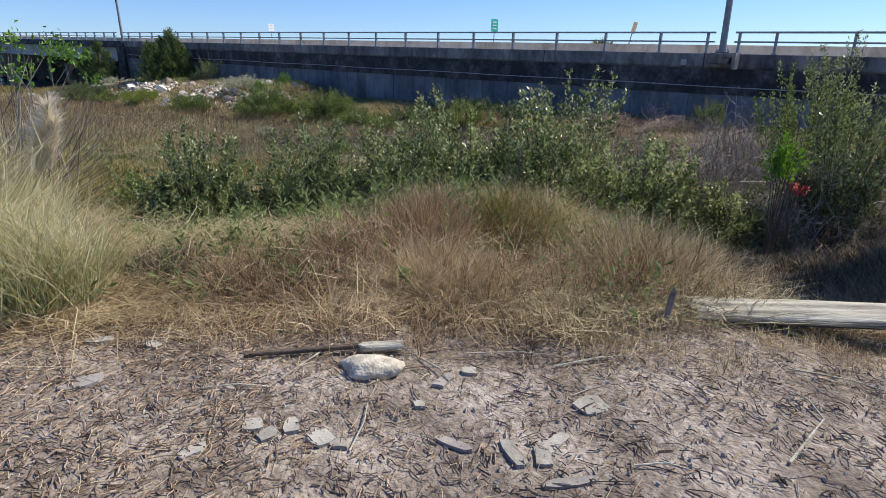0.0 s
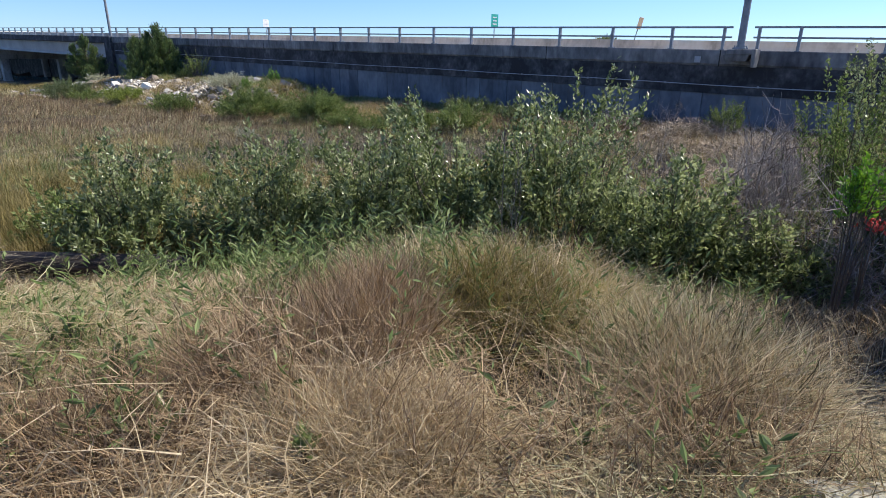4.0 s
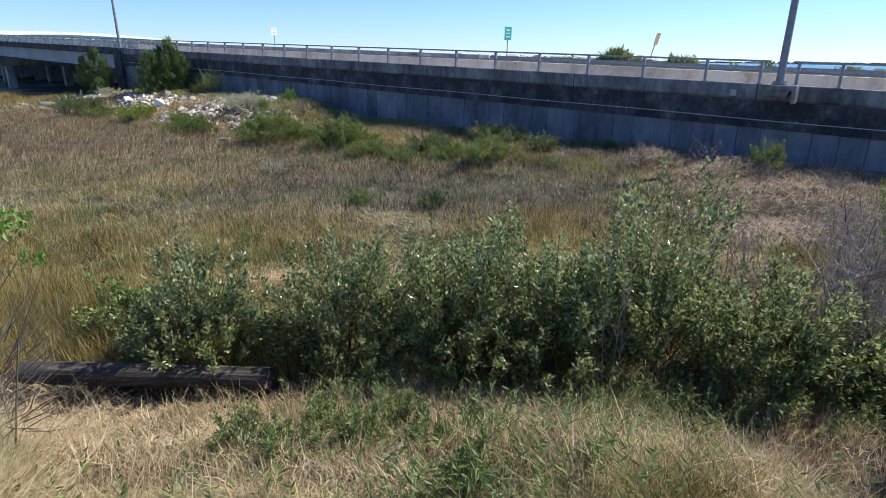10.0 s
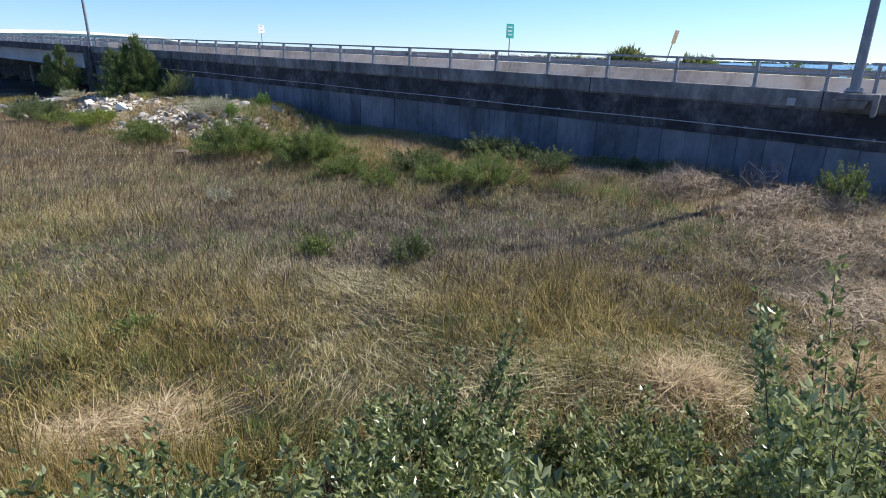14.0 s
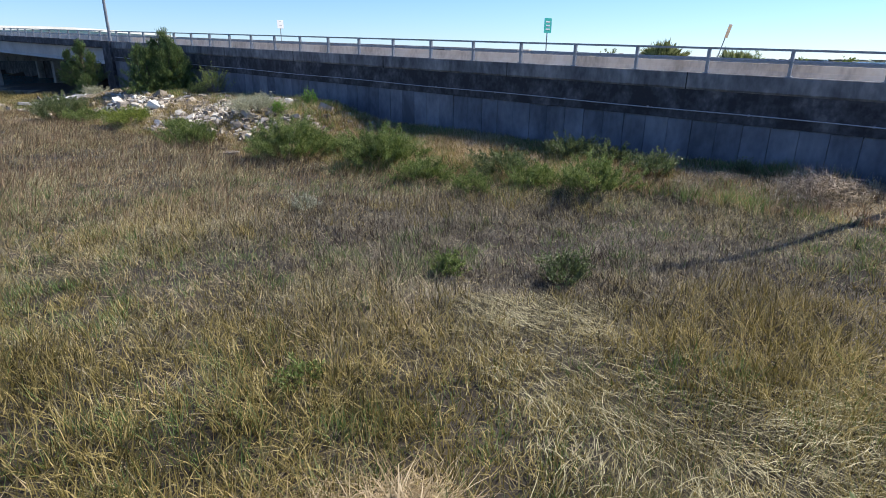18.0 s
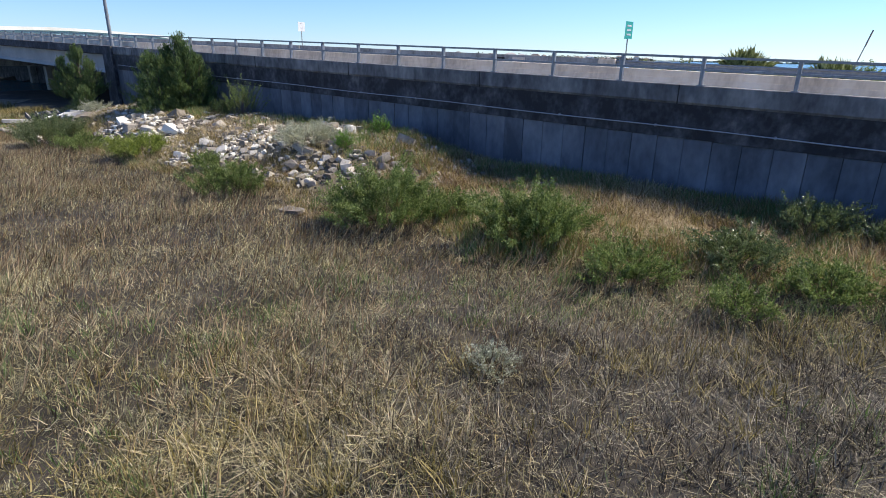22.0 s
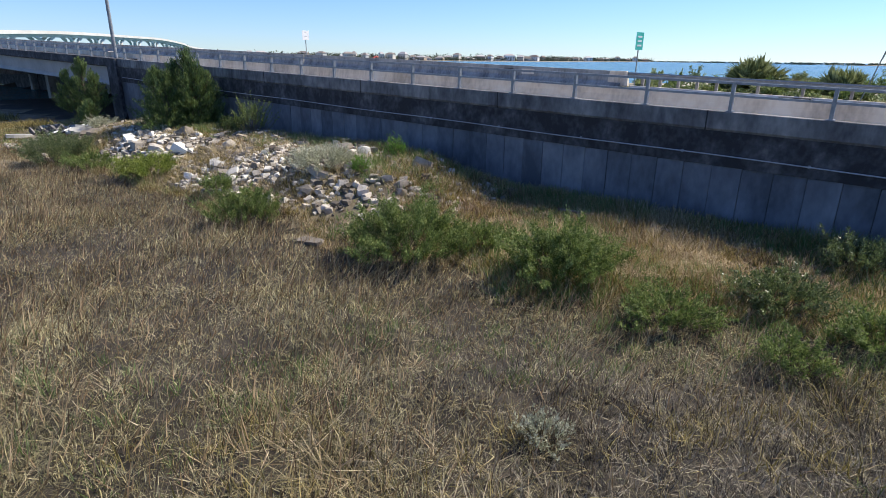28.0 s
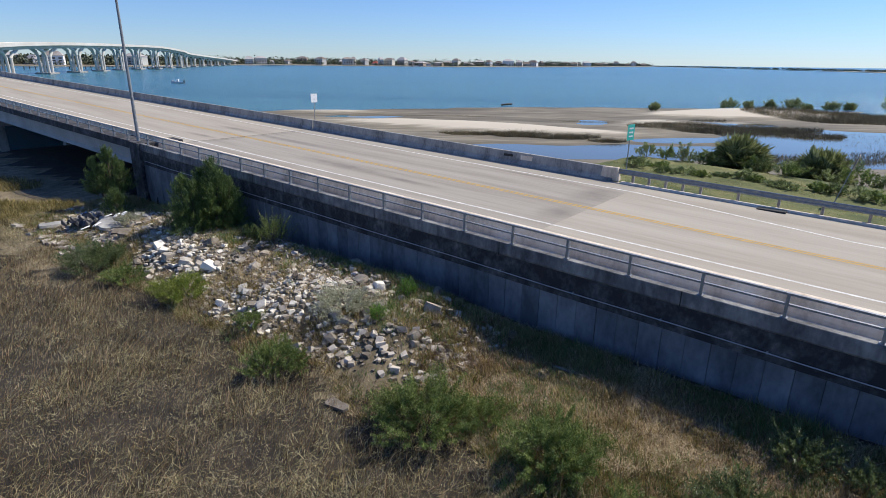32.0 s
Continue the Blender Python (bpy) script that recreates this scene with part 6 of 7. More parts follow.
def log(name, label, a, b, r, material, flat=1.0, cracks=0):
    """A lying timber between two points, with an uneven skin and split ends."""
    ob = empty(name, label, "log", a)
    a, b = Vector(a), Vector(b)
    d = b - a
    q = d.normalized().to_track_quat("X", "Z")
    bm = bmesh.new()
    n, k = 14, 16
    rings = []
    for i in range(n + 1):
        t = i / n
        ring = []
        for j in range(k):
            w = math.tau * j / k
            rr = r * (1 + 0.05 * noise.noise(Vector((t * 6, math.cos(w) * 2, math.sin(w) * 2 + r * 50))) + (0.0 if j % 5 else -0.09))
            ring.append(bm.verts.new(q @ Vector((d.length * t + (0.03 * math.sin(j * 2.1) if i in (0, n) else 0), math.cos(w) * rr * (2 - flat), math.sin(w) * rr * flat))))
        rings.append(ring)
    for p, s in zip(rings, rings[1:]):
        for j in range(k):
            bm.faces.new((p[j], s[j], s[(j + 1) % k], p[(j + 1) % k]))
    bm.faces.new(rings[0])
    bm.faces.new(rings[-1][::-1])
    bmesh.ops.recalc_face_normals(bm, faces=bm.faces)
    part("trunk", bm, material, ob)
    for i in range(cracks):
        w = -0.25 + 1.9 * i / max(1, cracks - 1) + (math.pi if q.to_matrix()[1][1] > 0 else 0)
        t0, t1 = rng.uniform(0.02, 0.5), rng.uniform(0.35, 0.5)
        rr = r * 1.01
        bm = bmesh.new()
        tube(bm, [q @ Vector((d.length * (t0 + t1 * k / 6), math.cos(w + 0.05 * math.sin(k * 2 + i)) * rr * (2 - flat), math.sin(w + 0.05 * math.sin(k * 2 + i)) * rr * flat)) for k in range(7)], [0.001, 0.004, 0.006, 0.005, 0.007, 0.004, 0.001], 4)
        part("crack", bm, M_BARK, ob, "dark drying crack")
    return ob


log("timber_log", "weathered pale timber log with long cracks lying in grass", (1.95, 2.36, 0.9), (5.4, 2.2, 0.92), 0.1, M_LOG, 0.55, 7)
log("rotten_log", "dark rotten log lying in the channel half under shrubs", (-5.25, 6.66, 0.05), (-2.5, 6.74, 0.03), 0.13, M_LOGD)
log("driftwood", "grey driftwood stick lying on the bank", on_ground(-5.3, 29.1, 0.06), on_ground(-4.2, 28.3, 0.08), 0.05, M_TWIG)
log("driftwood", "thin grey stick lying on the bank", on_ground(-3.2, 27.6, 0.05), on_ground(-2.5, 27.1, 0.05), 0.03, M_TWIG)
log("driftwood", "thin pale stick lying on the bank", on_ground(-2.3, 26.6, 0.05), on_ground(-1.3, 25.9, 0.05), 0.03, M_TWIG)
log("driftwood", "short dark driftwood branch on the dirt edge", on_ground(-0.5, 1.62, 0.02), on_ground(0.06, 1.72, 0.04), 0.015, M_BARK)
log("driftwood", "bleached broken end of a driftwood branch", on_ground(0.07, 1.72, 0.03), on_ground(0.26, 1.75, 0.04), 0.028, M_LOG)
log("broken_stake", "broken grey stake standing at the timber's end", (1.72, 2.12, 0.82), (1.78, 2.18, 1.08), 0.02, M_TWIG)

STONES = "flat stones on the dirt"
for x, y, sx, sy, turn, m, lab in ((0.15, 1.56, 0.27, 0.12, 8, M_PALESTONE, "lumpy white stone"), (1.17, 1.37, 0.14, 0.12, 20, M_SLATE, "flat pale grey stone"),
                                   (0.80, 1.03, 0.06, 0.17, 20, M_SLATE, "narrow grey slate shard"), (0.92, 1.02, 0.07, 0.12, -10, M_SLATE, "grey slate shard"),
                                   (0.98, 1.10, 0.05, 0.15, -40, M_SLATE, "thin grey slate shard"), (1.0, 0.86, 0.2, 0.04, 12, M_RUST, "grey wood splinter"),
                                   (0.56, 1.08, 0.16, 0.05, -30, M_RUST, "brown wood chunk"), (-0.28, 1.1, 0.09, 0.08, 15, M_SLATE, "half-buried grey stone"),
                                   (-0.20, 1.05, 0.08, 0.06, 60, M_SLATE, "half-buried pale stone"), (-0.12, 1.12, 0.06, 0.09, 10, M_SLATE, "half-buried slate"),
                                   (0.02, 1.06, 0.1, 0.1, 40, M_SLATE, "half-buried grey stone"), (0.10, 1.04, 0.07, 0.06, 0, M_SLATE, "half-buried grey stone"),
                                   (-0.45, 0.92, 0.09, 0.07, 25, M_SLATE, "half-buried grey stone"), (-1.35, 1.72, 0.14, 0.08, 20, M_SLATE, "flat grey stone"),
                                   (-1.05, 1.72, 0.1, 0.06, -20, M_SLATE, "small flat stone"), (-1.15, 1.3, 0.16, 0.09, 30, M_RUST, "flat brown bark piece"),
                                   (0.50, 1.52, 0.06, 0.12, -30, M_RUST, "small wood chunk"), (0.62, 1.62, 0.07, 0.06, 0, M_SLATE, "small grey stone"), (0.4, 1.32, 0.05, 0.05, 0, M_SLATE, "small white stone")):
    if m == M_PALESTONE:
        ob = empty("stone", "lumpy white stone lying on dry dirt", "stone", on_ground(x, y, 0.015), STONES)
        bm = bmesh.new()
        bmesh.ops.create_icosphere(bm, subdivisions=3, radius=0.5)
        for q in bm.verts:
            q.co *= 1 + 0.35 * noise.noise(q.co * 2.3 + Vector((7, 1, 4))) + 0.16 * noise.noise(q.co * 6)
            q.co.z = max(q.co.z, -0.25)
        for q in bm.faces:
            q.smooth = True
        part("body", bm, M_PALESTONE, ob).scale = (0.29, 0.17, 0.11)
        continue
    tagged(slab("stone", lab + " lying on dry dirt", on_ground(x, y, 0.007), (sx, sy, 0.018), (rng.uniform(-4, 4), rng.uniform(-4, 4), turn), m, "stone"), group=STONES)

for a, b, r in (((0.36, 1.7), (0.55, 1.45), 0.006), ((-0.1, 1.78), (-0.3, 1.35), 0.006), ((-0.3, 1.36), (-0.62, 1.3), 0.006), ((1.05, 1.7), (1.5, 1.8), 0.008),
                ((1.85, 1.0), (2.15, 1.3), 0.009), ((2.15, 1.3), (2.1, 1.5), 0.007), ((0.6, 1.78), (1.1, 1.8), 0.006), ((1.25, 0.95), (1.45, 0.92), 0.006), ((0.15, 1.0), (0.17, 1.3), 0.006),
                ((-1.2, 1.9), (-0.8, 1.75), 0.008), ((2.2, 1.7), (2.7, 1.55), 0.006)):
    pa, pb = on_ground(a[0], a[1], 0.012), on_ground(b[0], b[1], 0.016)
    ob = empty("stick", "pale dry stick lying on the dirt", "stick", pa, "sticks on the dirt")
    bm = bmesh.new()
    mid = (pb - pa) * 0.5 + Vector((0.02, 0.015, 0.012))
    tube(bm, [(0, 0, 0), mid, pb - pa], [r * 0.7, r * 0.6, r * 0.35], 6)
    part("stem", bm, M_LOG, ob)

# pampas clump by the first camera
def blade_mass(name, parent, n, h, w, lean, material, spread, segs=3):
    a = rng.uniform(0, math.tau, n)
    r = np.sqrt(rng.uniform(0, 1, n)) * spread
    v, f = blades(np.cos(a) * r, np.sin(a) * r, np.zeros(n) - 0.05, rng.uniform(h[0], h[1], n), rng.uniform(w[0], w[1], n), rng.uniform(lean[0], lean[1], n), a + rng.normal(0, 2.2, n), segs, rng.uniform(0.2, 1.8, n), 2.0)
    return part(name, arrays_mesh(name, v, f, material), None, parent)


for x, y, h, sp, n in ((-1.95, 2.1, 0.8, 0.3, 1900), (-2.6, 2.6, 0.75, 0.34, 2000), (-2.9, 2.3, 1.4, 0.4, 2200), (-3.2, 3.4, 0.8, 0.36, 2000), (-4.2, 3.9, 1.2, 0.5, 1800), (-3.7, 2.9, 1.4, 0.5, 1800), (-3.8, 4.3, 0.6, 0.45, 1500)):
    ob = empty("grass_tussock", "arching straw-coloured tussock of tall pampas grass", "grass clump", on_ground(x, y))
    blade_mass("leaf_mass", ob, n, (0.3 * h, h), (0.004, 0.011), (0.05, 0.95), M_PAMPAS, sp, 4)
    blade_mass("green_growth", ob, n // 4, (0.25 * h, 0.75 * h), (0.005, 0.011), (0.1, 0.8), M_GREENG, sp)
    blade_mass("bent_thatch", ob, n, (0.1, 0.34), (0.006, 0.014), (1.0, 3.4), M_STRAW, sp * 1.7)
for x, y, z, tx in ((-3.02, 3.7, 1.72, 0.16), (-2.98, 3.72, 1.6, 0.14), (-3.06, 3.68, 1.52, 0.1)):
    ob = empty("plume", "feathery pale pampas plume on a thin stalk", "plume", (x, y, z))
    n = 900
    t = rng.uniform(0, 1, n)
    a = rng.uniform(0, math.tau, n)
    v, f = blades(tx * t, 0 * t, -0.16 + 0.4 * t, rng.uniform(0.08, 0.17, n), np.full(n, 0.006), rng.uniform(0.3, 1.2, n), a, 2, 0.3)
    part("feather", arrays_mesh("feather", v, f, M_PLUME), None, ob)
    bm = bmesh.new()
    tube(bm, [(-0.25, 0.05, -1.2), (-0.06, 0, -0.5), (tx, 0, 0.2)], [0.006, 0.005, 0.003], 5)
    part("stalk", bm, M_STRAW, ob)
leggy = empty("shrub", "leggy shrub with fresh green leaf clumps on bare grey branches", "shrub", on_ground(-4.0, 4.7))
bm = bmesh.new()
cs = []
foot = np.array(leggy.location)
for cx, cy, cz, r, n in ((-3.4, 4.68, 2.42, 0.14, 170), (-3.3, 4.75, 2.36, 0.09, 60), (-3.14, 4.7, 2.16, 0.06, 35), (-3.78, 4.6, 2.5, 0.1, 60), (-3.85, 4.7, 2.2, 0.12, 90), (-4.05, 4.6, 2.45, 0.15, 90)):
    top_ = np.array([cx, cy, cz]) - foot
    for _ in range(3):
        b = np.array([rng.normal(0, 0.3), rng.normal(0, 0.15), -0.1])
        e = top_ + rng.normal(0, 0.6 * r, 3)
        tube(bm, [b, b + (e - b) * np.array([0.25, 0.3, 0.45]) + rng.normal(0, 0.08, 3), b + (e - b) * np.array([0.62, 0.6, 0.75]) + rng.normal(0, 0.07, 3), e], [0.01, 0.008, 0.005, 0.002], 5, cap=False)
    cs.append(top_ + rng.normal(0, 1, (n, 3)) * np.array([r, r, r * 0.75]) * 0.7)
for _ in range(150):
    e = np.array([rng.uniform(-0.5, 0.95), rng.uniform(-0.3, 0.3), rng.uniform(0.5, 1.5)])
    b = e * np.array([0.55, 0.6, 0.7]) + rng.normal(0, 0.05, 3)
    tube(bm, [b, (b + e) / 2 + rng.normal(0, 0.025, 3), e], [0.005, 0.0035, 0.0012], 3, cap=False)
part("branchwork", bm, M_TWIG, leggy, "bare grey branches")
v, f = leaf_cloud(np.concatenate(cs), 0.058, 0.42, up=0.5)
part("crown", arrays_mesh("crown", v, f, M_LIME), None, leggy)
for x, y, s in ((-0.62, 2.6, 0.15), (-0.45, 2.55, 0.14), (0.66, 3.15, 0.09), (0.28, 3.6, 0.09), (-0.7, 2.95, 0.07), (0.2, 2.4, 0.05)):
    shrub("weed", "broad-leaved green weed in the dry grass", on_ground(x, y, 0.1), s, 0.12, 26, 0.08, M_WEED, twigs=9, stems=3, aspect=0.4, category="weed", up=0.5, sink=0.3)

# tangled dead brush and marsh wrack by the wall
def wrack(name, label, n, cx, cy, rx, ry, turn, height, material, r=(0.003, 0.007), L=(0.3, 1.0), wide=2.0):
    a = rng.uniform(0, math.tau, n)
    k = np.sqrt(rng.uniform(0, 1, n))
    u, v = np.cos(a) * k * rx, np.sin(a) * k * ry
    c, s = math.cos(turn), math.sin(turn)
    x, y = cx + u * c - v * s, cy + u * s + v * c
    top = height * (1 - k ** 2)
    hd = rng.uniform(0, math.tau, n)
    vts, fcs = blades(x, y, ground_z(x, y) + top * rng.uniform(0.1, 0.9, n), rng.uniform(L[0], L[1], n) * 0.22, rng.uniform(r[0], r[1], n) * wide, rng.uniform(0.6, 4.5, n), hd, 2, 0.3, 0.7)
    return tagged(new(name, arrays_mesh(name, vts, fcs, material)), label, "brush", kind="stuff")


for n, cx, cy, rx, ry, h, m, lab in ((1500, -0.2, 2.9, 2.4, 0.9, 0.42, M_STRAW, "pale broken stalks lying across the hump"), (1100, 0.2, 3.1, 2.2, 1.0, 0.45, M_RUSSET, "russet broken stalks tangled over the hump"),
                                     (1100, 2.1, 2.55, 0.8, 0.4, 0.16, M_GREYGRASS, "grey straw slumped before the dark pit"), (1600, -1.8, 3.2, 1.2, 1.3, 0.25, M_PAMPAS, "yellow straw lying in matted grass"), (700, 1.4, 4.3, 0.9, 0.7, 0.5, M_STRAW, "pale stalks over the crest clump")):
    wrack("loose_straw", lab, n, cx, cy, rx, ry, 0.0, h, m, (0.002, 0.0045), (0.25, 0.9))
M_BRUSH = mat("pale tangled dead brush", [(0.16, 0.115, 0.072), (0.37, 0.285, 0.19), (0.6, 0.5, 0.37)], 1.5, 0.9, island=0.7, fine=0.2, contrast=(0.2, 0.8))
for cx, cy, rx, ry, h, n, m in ((5.6, 20.6, 1.9, 1.1, 0.4, 5000, M_HAYDARK), (7.9, 18.6, 2.6, 1.4, 0.4, 6500, M_HAYDARK), (6.3, 15.4, 2.4, 1.9, 0.22, 5000, M_HAYDARK),
                                (6.8, 13.0, 2.2, 1.6, 0.2, 4000, M_HAYDARK), (8.8, 16.0, 2.0, 2.2, 0.5, 6000, M_HAYDARK), (3.2, 21.4, 1.8, 0.9, 0.22, 3600, M_HAYDARK),
                                (4.6, 11.5, 1.1, 0.8, 0.2, 3500, M_STRAW), (2.3, 11.1, 0.6, 0.6, 0.35, 2600, M_STRAW), (-3.8, 9.8, 1.0, 0.5, 0.22, 2600, M_STRAW), (7.2, 18.4, 2.2, 0.8, 0.6, 2600, M_BRUSH), (5.6, 20.2, 1.3, 0.7, 0.55, 1500, M_BRUSH), (8.2, 15.8, 1.8, 1.6, 0.55, 3000, M_BRUSH), (6.2, 13.4, 1.6, 1.2, 0.35, 2200, M_BRUSH), (6.6, 16.4, 1.2, 1.2, 0.4, 2000, M_BRUSH)):
    wrack("dead_brush", "tangle of dead grey-brown stalks and brush", n, cx, cy, rx, ry, 0.6, h, m, wide=3.2 if m is M_BRUSH else 2.6 if m is M_STRAW else 2.0)

# ---- beyond the road ----
for i in range(64):
    s = -10 + 0.52 * i + rng.uniform(-0.4, 0.4)
    back_row = i % 2
    p = at_wall(s, -(rng.uniform(27.5, 32.0) if back_row else rng.uniform(22.6, 24.6) + 0.06 * max(0.0, 16 - s)))
    shrub("shrub", "low coastal shrub behind the grass verge", on_ground(p.x, p.y, -0.1), rng.uniform(0.7, 1.4), rng.uniform(1.1, 2.0) if back_row else rng.uniform(0.35, 1.0), 900, 0.16, (M_LEAF, M_LEAF2, M_LEAFD)[i % 3], twigs=40, stems=4, group="shrubs behind the verge")
for x, y, r, h in ((35, 148.5, 1.9, 2.6), (55.6, 157, 2.9, 3.4), (60.5, 157, 1.7, 2.6), (66, 158, 2.0, 3.0), (70.5, 156, 3.2, 3.6), (74, 156, 1.6, 2.4), (81, 158, 2.6, 3.2), (86, 159, 2.0, 2.8), (96, 158, 4.2, 4.6), (104, 158, 4.0, 4.2)):
    shrub("shrub", "rounded shrub on the far sand bank", on_ground(x, y, -0.2), r, h, 2800, 0.32, M_LEAF, twigs=80, stems=4)


def flats_grass(name, label, n, cx, cy, rx, ry, h, material):
    a, k = rng.uniform(0, math.tau, n), np.sqrt(rng.uniform(0, 1, n))
    x, y = cx + np.cos(a) * k * rx * (1 + 0.2 * np.sin(3 * a)), cy + np.sin(a) * k * ry
    v, f = blades(x, y, np.maximum(ground_z(x, y), -0.95) - 0.05, rng.uniform(0.35, 0.85, n) * h, rng.uniform(0.03, 0.07, n), rng.uniform(0.1, 1.2, n), rng.uniform(0, math.tau, n), 1)
    return tagged(new(name, arrays_mesh(name, v, f, material)), label, "grass", kind="stuff")


for cx, cy, rx, ry, h, n, m in ((-8, 99, 4.2, 1.3, 0.9, 1800, M_MARSHFAR), (-1, 98.6, 4.4, 1.7, 1.2, 2600, M_MARSHFAR), (6.2, 96.6, 4.8, 1.6, 1.1, 2600, M_MARSHFAR), (11.6, 93.6, 2.6, 0.9, 0.9, 1100, M_MARSHFAR),
                                (36, 111, 15, 6.0, 1.1, 16000, M_MARSHFAR), (46, 104, 5, 3.0, 0.9, 3000, M_MARSHFAR), (73, 134, 21, 12, 1.3, 26000, M_MARSHFAR), (54, 97, 13, 12, 0.35, 1500, M_MARSHFAR), (30, 80, 12, 3, 0.9, 3000, M_MARSHFAR),
                                (52, 84, 14, 4, 0.8, 2500, M_MARSHFAR), (-12, 128, 10, 1.5, 0.4, 900, M_MARSHFAR), (14, 122, 7, 1.2, 0.4, 700, M_MARSHFAR), (40, 128, 4, 0.8, 0.7, 500, M_MARSHFAR),
                                (-40.0, 48.0, 5.0, 2.6, 0.8, 9000, M_GOLD), (-51, 55, 7, 5, 0.9, 7000, M_GOLD), (-38, 46.5, 4, 2.0, 0.6, 5000, M_GRASS)):
    flats_grass("flats_grass", "patch of brown cordgrass on the tidal flat", n, cx, cy, rx, ry, h, m)


def ray_place(px, dep):
    """A place at that depth, in the direction in which the far shore is seen."""
    a = math.atan((px - 784) / 989) - 0.0396
    return Vector((-8.3 + math.tan(a) * dep, 13 + dep, 0))


# far shore: land, woods, houses
shore = [(-60, 640), (120, 660), (250, 720), (330, 800), (420, 1020), (520, 1150), (620, 1230), (800, 1235), (950, 1500), (1040, 1900), (1130, 2500)]
bm = bmesh.new()
row = [(ray_place(px, d), ray_place(px, d + 500)) for px, d in shore]
vs = [(bm.verts.new((a.x, a.y, -1.1)), bm.verts.new((a.x, a.y + 4, 0.3)), bm.verts.new((b.x, b.y, 1.0))) for a, b in row]
for p, q in zip(vs, vs[1:]):
    bm.faces.new((p[0], q[0], q[1], p[1]))
    bm.faces.new((p[1], q[1], q[2], p[2]))
tagged(part("far_land", bm, M_WETSAND), "low far shore across the water", "land", kind="structure")
bm = bmesh.new()
low = [(1125, 2500), (1250, 1900), (1400, 1350), (1560, 1050), (1750, 900)]
vs = [(bm.verts.new((*ray_place(px, d).xy, -1.1)), bm.verts.new((*(ray_place(px, d).xy + Vector((0, 6))), -0.2)), bm.verts.new((*(ray_place(px, d).xy + Vector((0, 300))), 0.0))) for px, d in low]
for p, q in zip(vs, vs[1:]):
    bm.faces.new((p[0], q[0], q[1], p[1]))
    bm.faces.new((p[1], q[1], q[2], p[2]))
tagged(part("far_island", bm, M_SAND), "low sandy island on the horizon", "land", kind="structure")


def along(line, t):
    t = t * (len(line) - 1)
    i = min(int(t), len(line) - 2)
    k = t - i
    return line[i][0] + (line[i + 1][0] - line[i][0]) * k, line[i][1] + (line[i + 1][1] - line[i][1]) * k


def far_woods(name, label, line, n, back, h, size):
    vs, fs = [], []
    for i in range(n):
        px, d = along(line, rng.uniform(0, 1))
        p = ray_place(px, d + rng.uniform(min(75, back * 0.25), back))
        hh = rng.uniform(h[0], h[1])
        m = 16
        c = np.array([p.x, p.y, hh * 0.6]) + rng.normal(0, 1, (m, 3)) * np.array([hh * 0.45, hh * 0.3, hh * 0.26])
        c[:, 2] = np.maximum(c[:, 2], 0.3)
        v, f = leaf_cloud(c, size, 0.8, 0.2)
        fs.append(f + 4 * m * i)
        vs.append(v)
    return tagged(new(name, arrays_mesh(name, np.concatenate(vs), np.concatenate(fs), M_WOODS)), label, "woods", kind="stuff")


far_woods("far_woods", "dark line of trees behind the far shore houses", shore, 1500, 260, (6, 13), 4.0)
far_woods("far_woods", "dark trees standing between the far shore houses", shore, 500, 90, (4, 9), 3.0)
far_woods("far_woods", "low dark scrub on the horizon island", low, 420, 160, (1.5, 3.5), 3.0)
far_woods("far_woods", "dark wooded shore behind the high bridge", shore[:4], 500, 160, (6, 11), 4.0)


def house(where, w, d, h, roof, turn, red=False):
    ob = empty("house", "distant pale waterfront house with a pitched roof" if not red else "distant waterfront house with a bright red roof", "house", where, "waterfront houses")
    ob.rotation_euler = (0, 0, radians(turn))
    bm = bmesh.new()
    box(bm, (0, 0, h / 2), (w, d, h))
    part("wall", bm, M_HOUSE, ob)
    bm = bmesh.new()
    e = 0.8
    a = [bm.verts.new(q) for q in ((-w / 2 - e, -d / 2 - e, h), (w / 2 + e, -d / 2 - e, h), (w / 2 + e, d / 2 + e, h), (-w / 2 - e, d / 2 + e, h), (-w / 4, 0, h + roof), (w / 4, 0, h + roof))]
    for f in ((0, 1, 5, 4), (1, 2, 5), (2, 3, 4, 5), (3, 0, 4), (0, 3, 2, 1)):
        bm.faces.new([a[i] for i in f])
    part("roof", bm, M_RED if red else M_ROOF, ob)
    k = max(2, int(w / 5))
    for lvl in range(max(1, int(h / 3.2))):
        for i in range(k):
            bm = bmesh.new()
            box(bm, ((i + 0.5) / k * w - w / 2, -d / 2 - 0.06, 1.9 + 3.0 * lvl), (w / k * 0.5, 0.08, 1.5))
            part("window", bm, M_GLASS, ob)
    return ob


for i, px in enumerate(list(range(606, 1130, 15)) + [415, 430, 455, 474, 492, 520, 545, 575, 20, 45, 92, 128, 235, 262]):
    px = px + rng.uniform(-6, 6) if px > 600 else px
    d = np.interp(px, [q[0] for q in shore], [q[1] for q in shore])
    far = d / 1230
    big = 30 if px in (45, 92, 262) else rng.uniform(9, 24) * (0.75 + 0.25 * far)
    p = ray_place(px, d + rng.uniform(14, 110))
    house((p.x, p.y, 0.3), big, 12, rng.choice([4.0, 6.0, 7.0, 9.5, 12.0]) * (0.8 + 0.2 * far), rng.uniform(2.5, 5.5), rng.uniform(-35, 35), red=(i == 4))

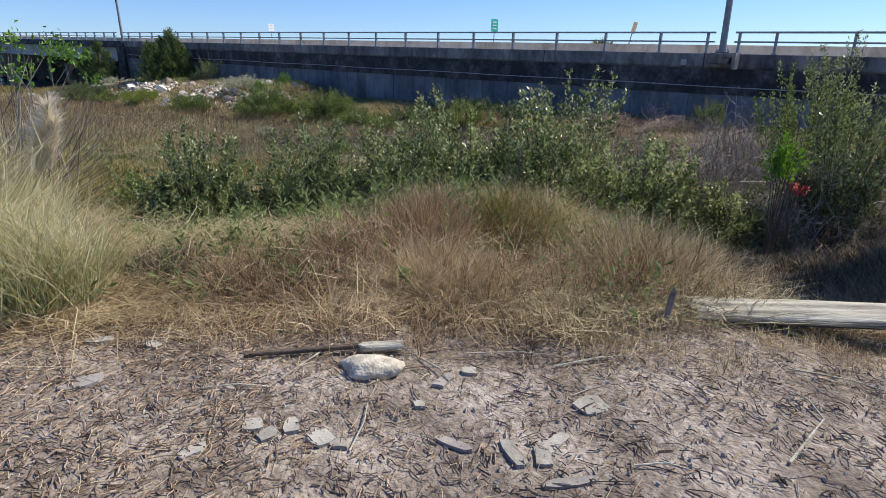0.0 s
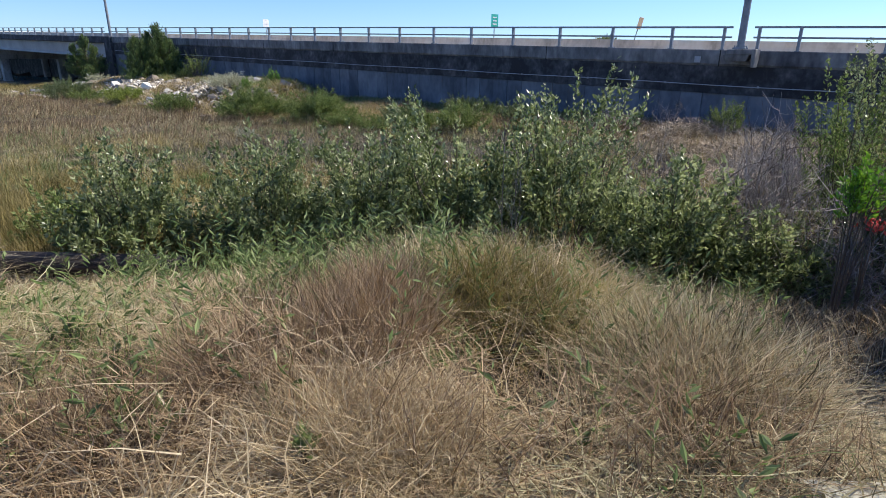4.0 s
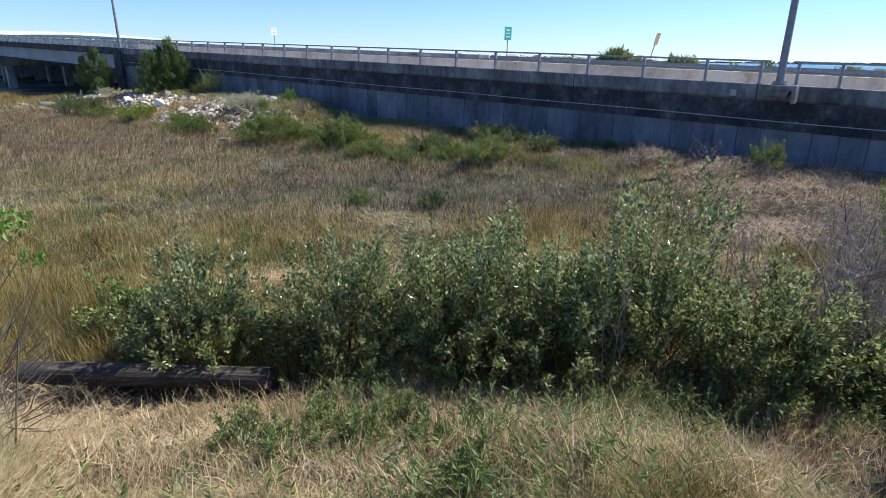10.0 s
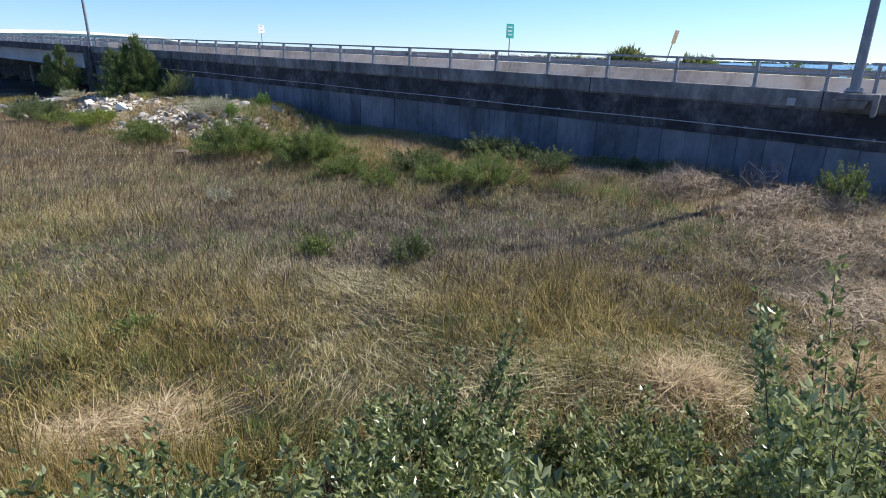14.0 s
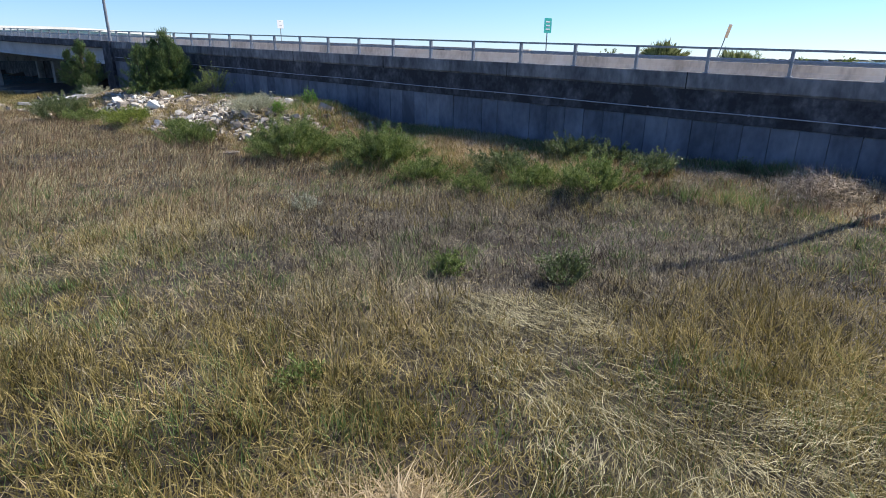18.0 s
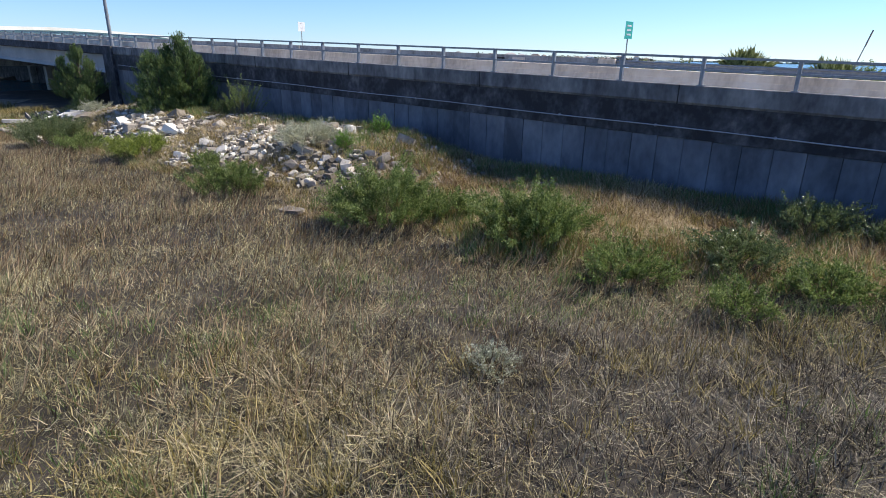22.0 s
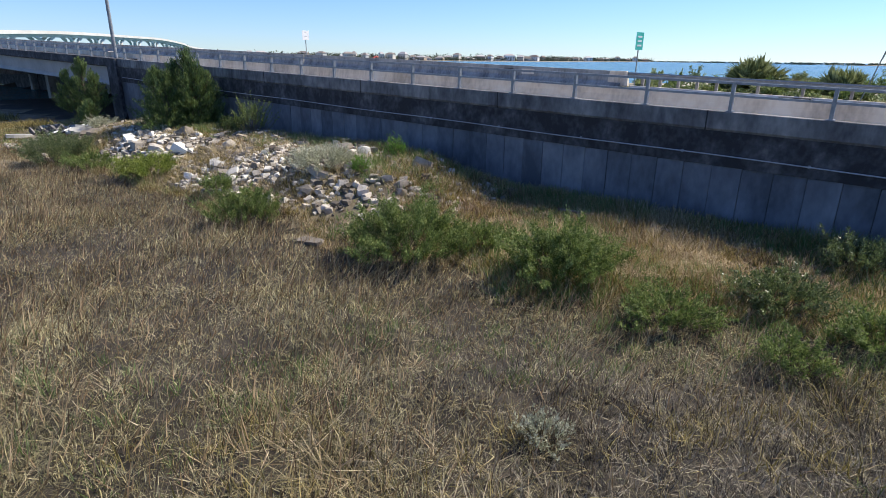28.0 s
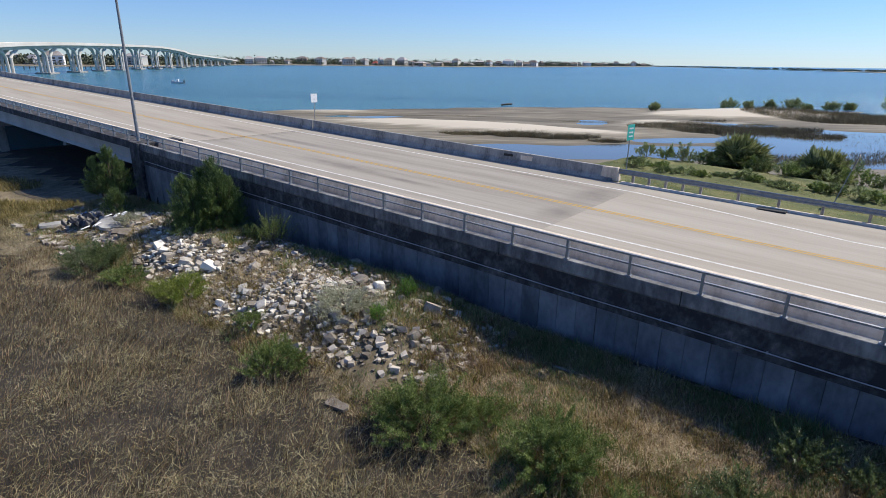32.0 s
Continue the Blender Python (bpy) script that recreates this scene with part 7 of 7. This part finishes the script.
# the high bridge
deck = [(-129, 123, 7.0), (-190, 210, 12), (-255, 303, 17.3), (-282, 400, 21.5), (-318, 538, 24), (-333, 617, 24.3), (-352, 700, 21), (-374, 770, 17.5), (-423, 1000, 10), (-440, 1080, 6.5)]
D = np.array(deck, float)
D[:, 2] = 5.5 + (D[:, 2] - 5.5) * 0.78
tt = np.linspace(0, len(D) - 1, 73)


def deck_at(t):
    i = int(np.clip(math.floor(t), 0, len(D) - 2))
    k = t - i
    p0, p1, p2, p3 = D[max(0, i - 1)], D[i], D[i + 1], D[min(len(D) - 1, i + 2)]
    return 0.5 * (2 * p1 + (p2 - p0) * k + (2 * p0 - 5 * p1 + 4 * p2 - p3) * k * k + (3 * p1 - p0 - 3 * p2 + p3) * k ** 3)


high = empty("high_bridge", "long pale concrete bridge arching high over the water on twin piers", "bridge", kind="structure")
prof = ((-6.5, 0.9), (-6.5, -1.0), (-3.5, -1.3), (-2.6, -3.0), (2.6, -3.0), (3.5, -1.3), (6.5, -1.0), (6.5, 0.9), (6.1, 0.9), (6.1, 0.0), (-6.1, 0.0), (-6.1, 0.9))
bm = bmesh.new()
rings = []
for t in tt:
    p = Vector(deck_at(t))
    q = Vector(deck_at(min(t + 0.05, len(D) - 1))) - Vector(deck_at(max(t - 0.05, 0)))
    w = Vector((q.y, -q.x, 0)).normalized()
    rings.append([bm.verts.new(p + w * a + Vector((0, 0, b))) for a, b in prof])
for a, b in zip(rings, rings[1:]):
    for k in range(len(prof)):
        bm.faces.new((a[k], a[(k + 1) % len(prof)], b[(k + 1) % len(prof)], b[k]))
bmesh.ops.recalc_face_normals(bm, faces=bm.faces)
part("deck", bm, M_BRIDGE, high)
acc, last, spots = 0.0, Vector(deck_at(0.6)), []
for t in np.arange(0.6, len(D) - 1.05, 0.01):
    p = Vector(deck_at(t))
    acc += (p - last).length
    last = p
    if acc > 47:
        spots.append(t)
        acc = 0.0
for t in spots:
    p = Vector(deck_at(t))
    q = Vector(deck_at(t + 0.05)) - p
    w, u = Vector((q.y, -q.x, 0)).normalized(), Vector((q.x, q.y, 0)).normalized()
    for side in (-1, 1):
        for sgn in (-1, 1):
            bm = bmesh.new()
            foot = p + w * 2.2 * side + u * 2.2 * sgn
            tube(bm, [(foot.x, foot.y, -3), (foot.x + u.x * 0.6 * sgn, foot.y + u.y * 0.6 * sgn, p.z * 0.55), (foot.x + u.x * 3.2 * sgn, foot.y + u.y * 3.2 * sgn, p.z - 4.6), (foot.x + u.x * 10 * sgn, foot.y + u.y * 10 * sgn, p.z - 2.6)], [0.85, 0.85, 1.1, 0.8], 8)
            part("pier", bm, M_BRIDGE, high)
    bm = bmesh.new()
    box(bm, (p.x, p.y, -1.0), (10, 9, 2.2), bevel=0.2)
    part("pier_footing", bm, M_CONC, high)

# docks and boats
def dock(px, dep, w, n):
    p = ray_place(px, dep)
    ob = empty("dock", "dark timber dock on piles over the water", "dock", (p.x, p.y, -1))
    bm = bmesh.new()
    box(bm, (0, 0, 2.2), (w, 4, 0.4))
    part("dock_deck", bm, M_RUST, ob)
    for i in range(n):
        bm = bmesh.new()
        tube(bm, [(w * ((i + 0.5) / n - 0.5), -1.8, -2), (w * ((i + 0.5) / n - 0.5), -1.8, 3.0)], 0.35, 6)
        part("pile", bm, M_BARK, ob)
    return ob


dock(255, 560, 70, 18)
dock(495, 900, 38, 8)
dock(100, 480, 30, 6)
dock(175, 520, 30, 6)


def boat(where, L, turn, label):
    ob = empty("boat", label, "boat", where)
    ob.rotation_euler = (0, 0, radians(turn))
    bm = bmesh.new()
    r = []
    for x, w, z in ((-0.5, 0.30, 0.0), (-0.2, 0.34, 0.0), (0.15, 0.32, 0.02), (0.38, 0.2, 0.06), (0.5, 0.02, 0.12)):
        r.append([bm.verts.new((x * L, k * w * 0.5 * L * 0.55, h * L)) for k, h in ((-0.6, -0.04), (-1, 0.1 + z), (-0.85, 0.1 + z), (-0.6, 0.03), (0.6, 0.03), (0.85, 0.1 + z), (1, 0.1 + z), (0.6, -0.04))])
    for a, b in zip(r, r[1:]):
        for k in range(8):
            bm.faces.new((a[k], a[(k + 1) % 8], b[(k + 1) % 8], b[k]))
    bm.faces.new(r[0])
    bm.faces.new(r[-1][::-1])
    bmesh.ops.recalc_face_normals(bm, faces=bm.faces)
    part("hull", bm, M_BOAT, ob)
    bm = bmesh.new()
    box(bm, (-0.05 * L, 0, 0.18 * L), (0.16 * L, 0.12 * L, 0.16 * L), bevel=0.02 * L)
    part("console", bm, M_BOAT, ob)
    bm = bmesh.new()
    box(bm, (-0.53 * L, 0, 0.12 * L), (0.07 * L, 0.06 * L, 0.2 * L), bevel=0.01 * L)
    part("outboard_motor", bm, M_TARP, ob)
    return ob


boat((-137, 266, -0.9), 6.5, 170, "small white open motorboat on the water")
p = ray_place(735, 1080)
boat((p.x, p.y, -0.8), 12, 10, "white motorboat off the far shore")
p = ray_place(292, 560)
boat((p.x, p.y, -0.8), 11, 0, "white motorboat by the dock")
log("snag", "dark drift snag at the edge of the tidal flat", (0.4, 161.5, -0.75), (3.2, 162.5, -0.6), 0.2, M_BARK)
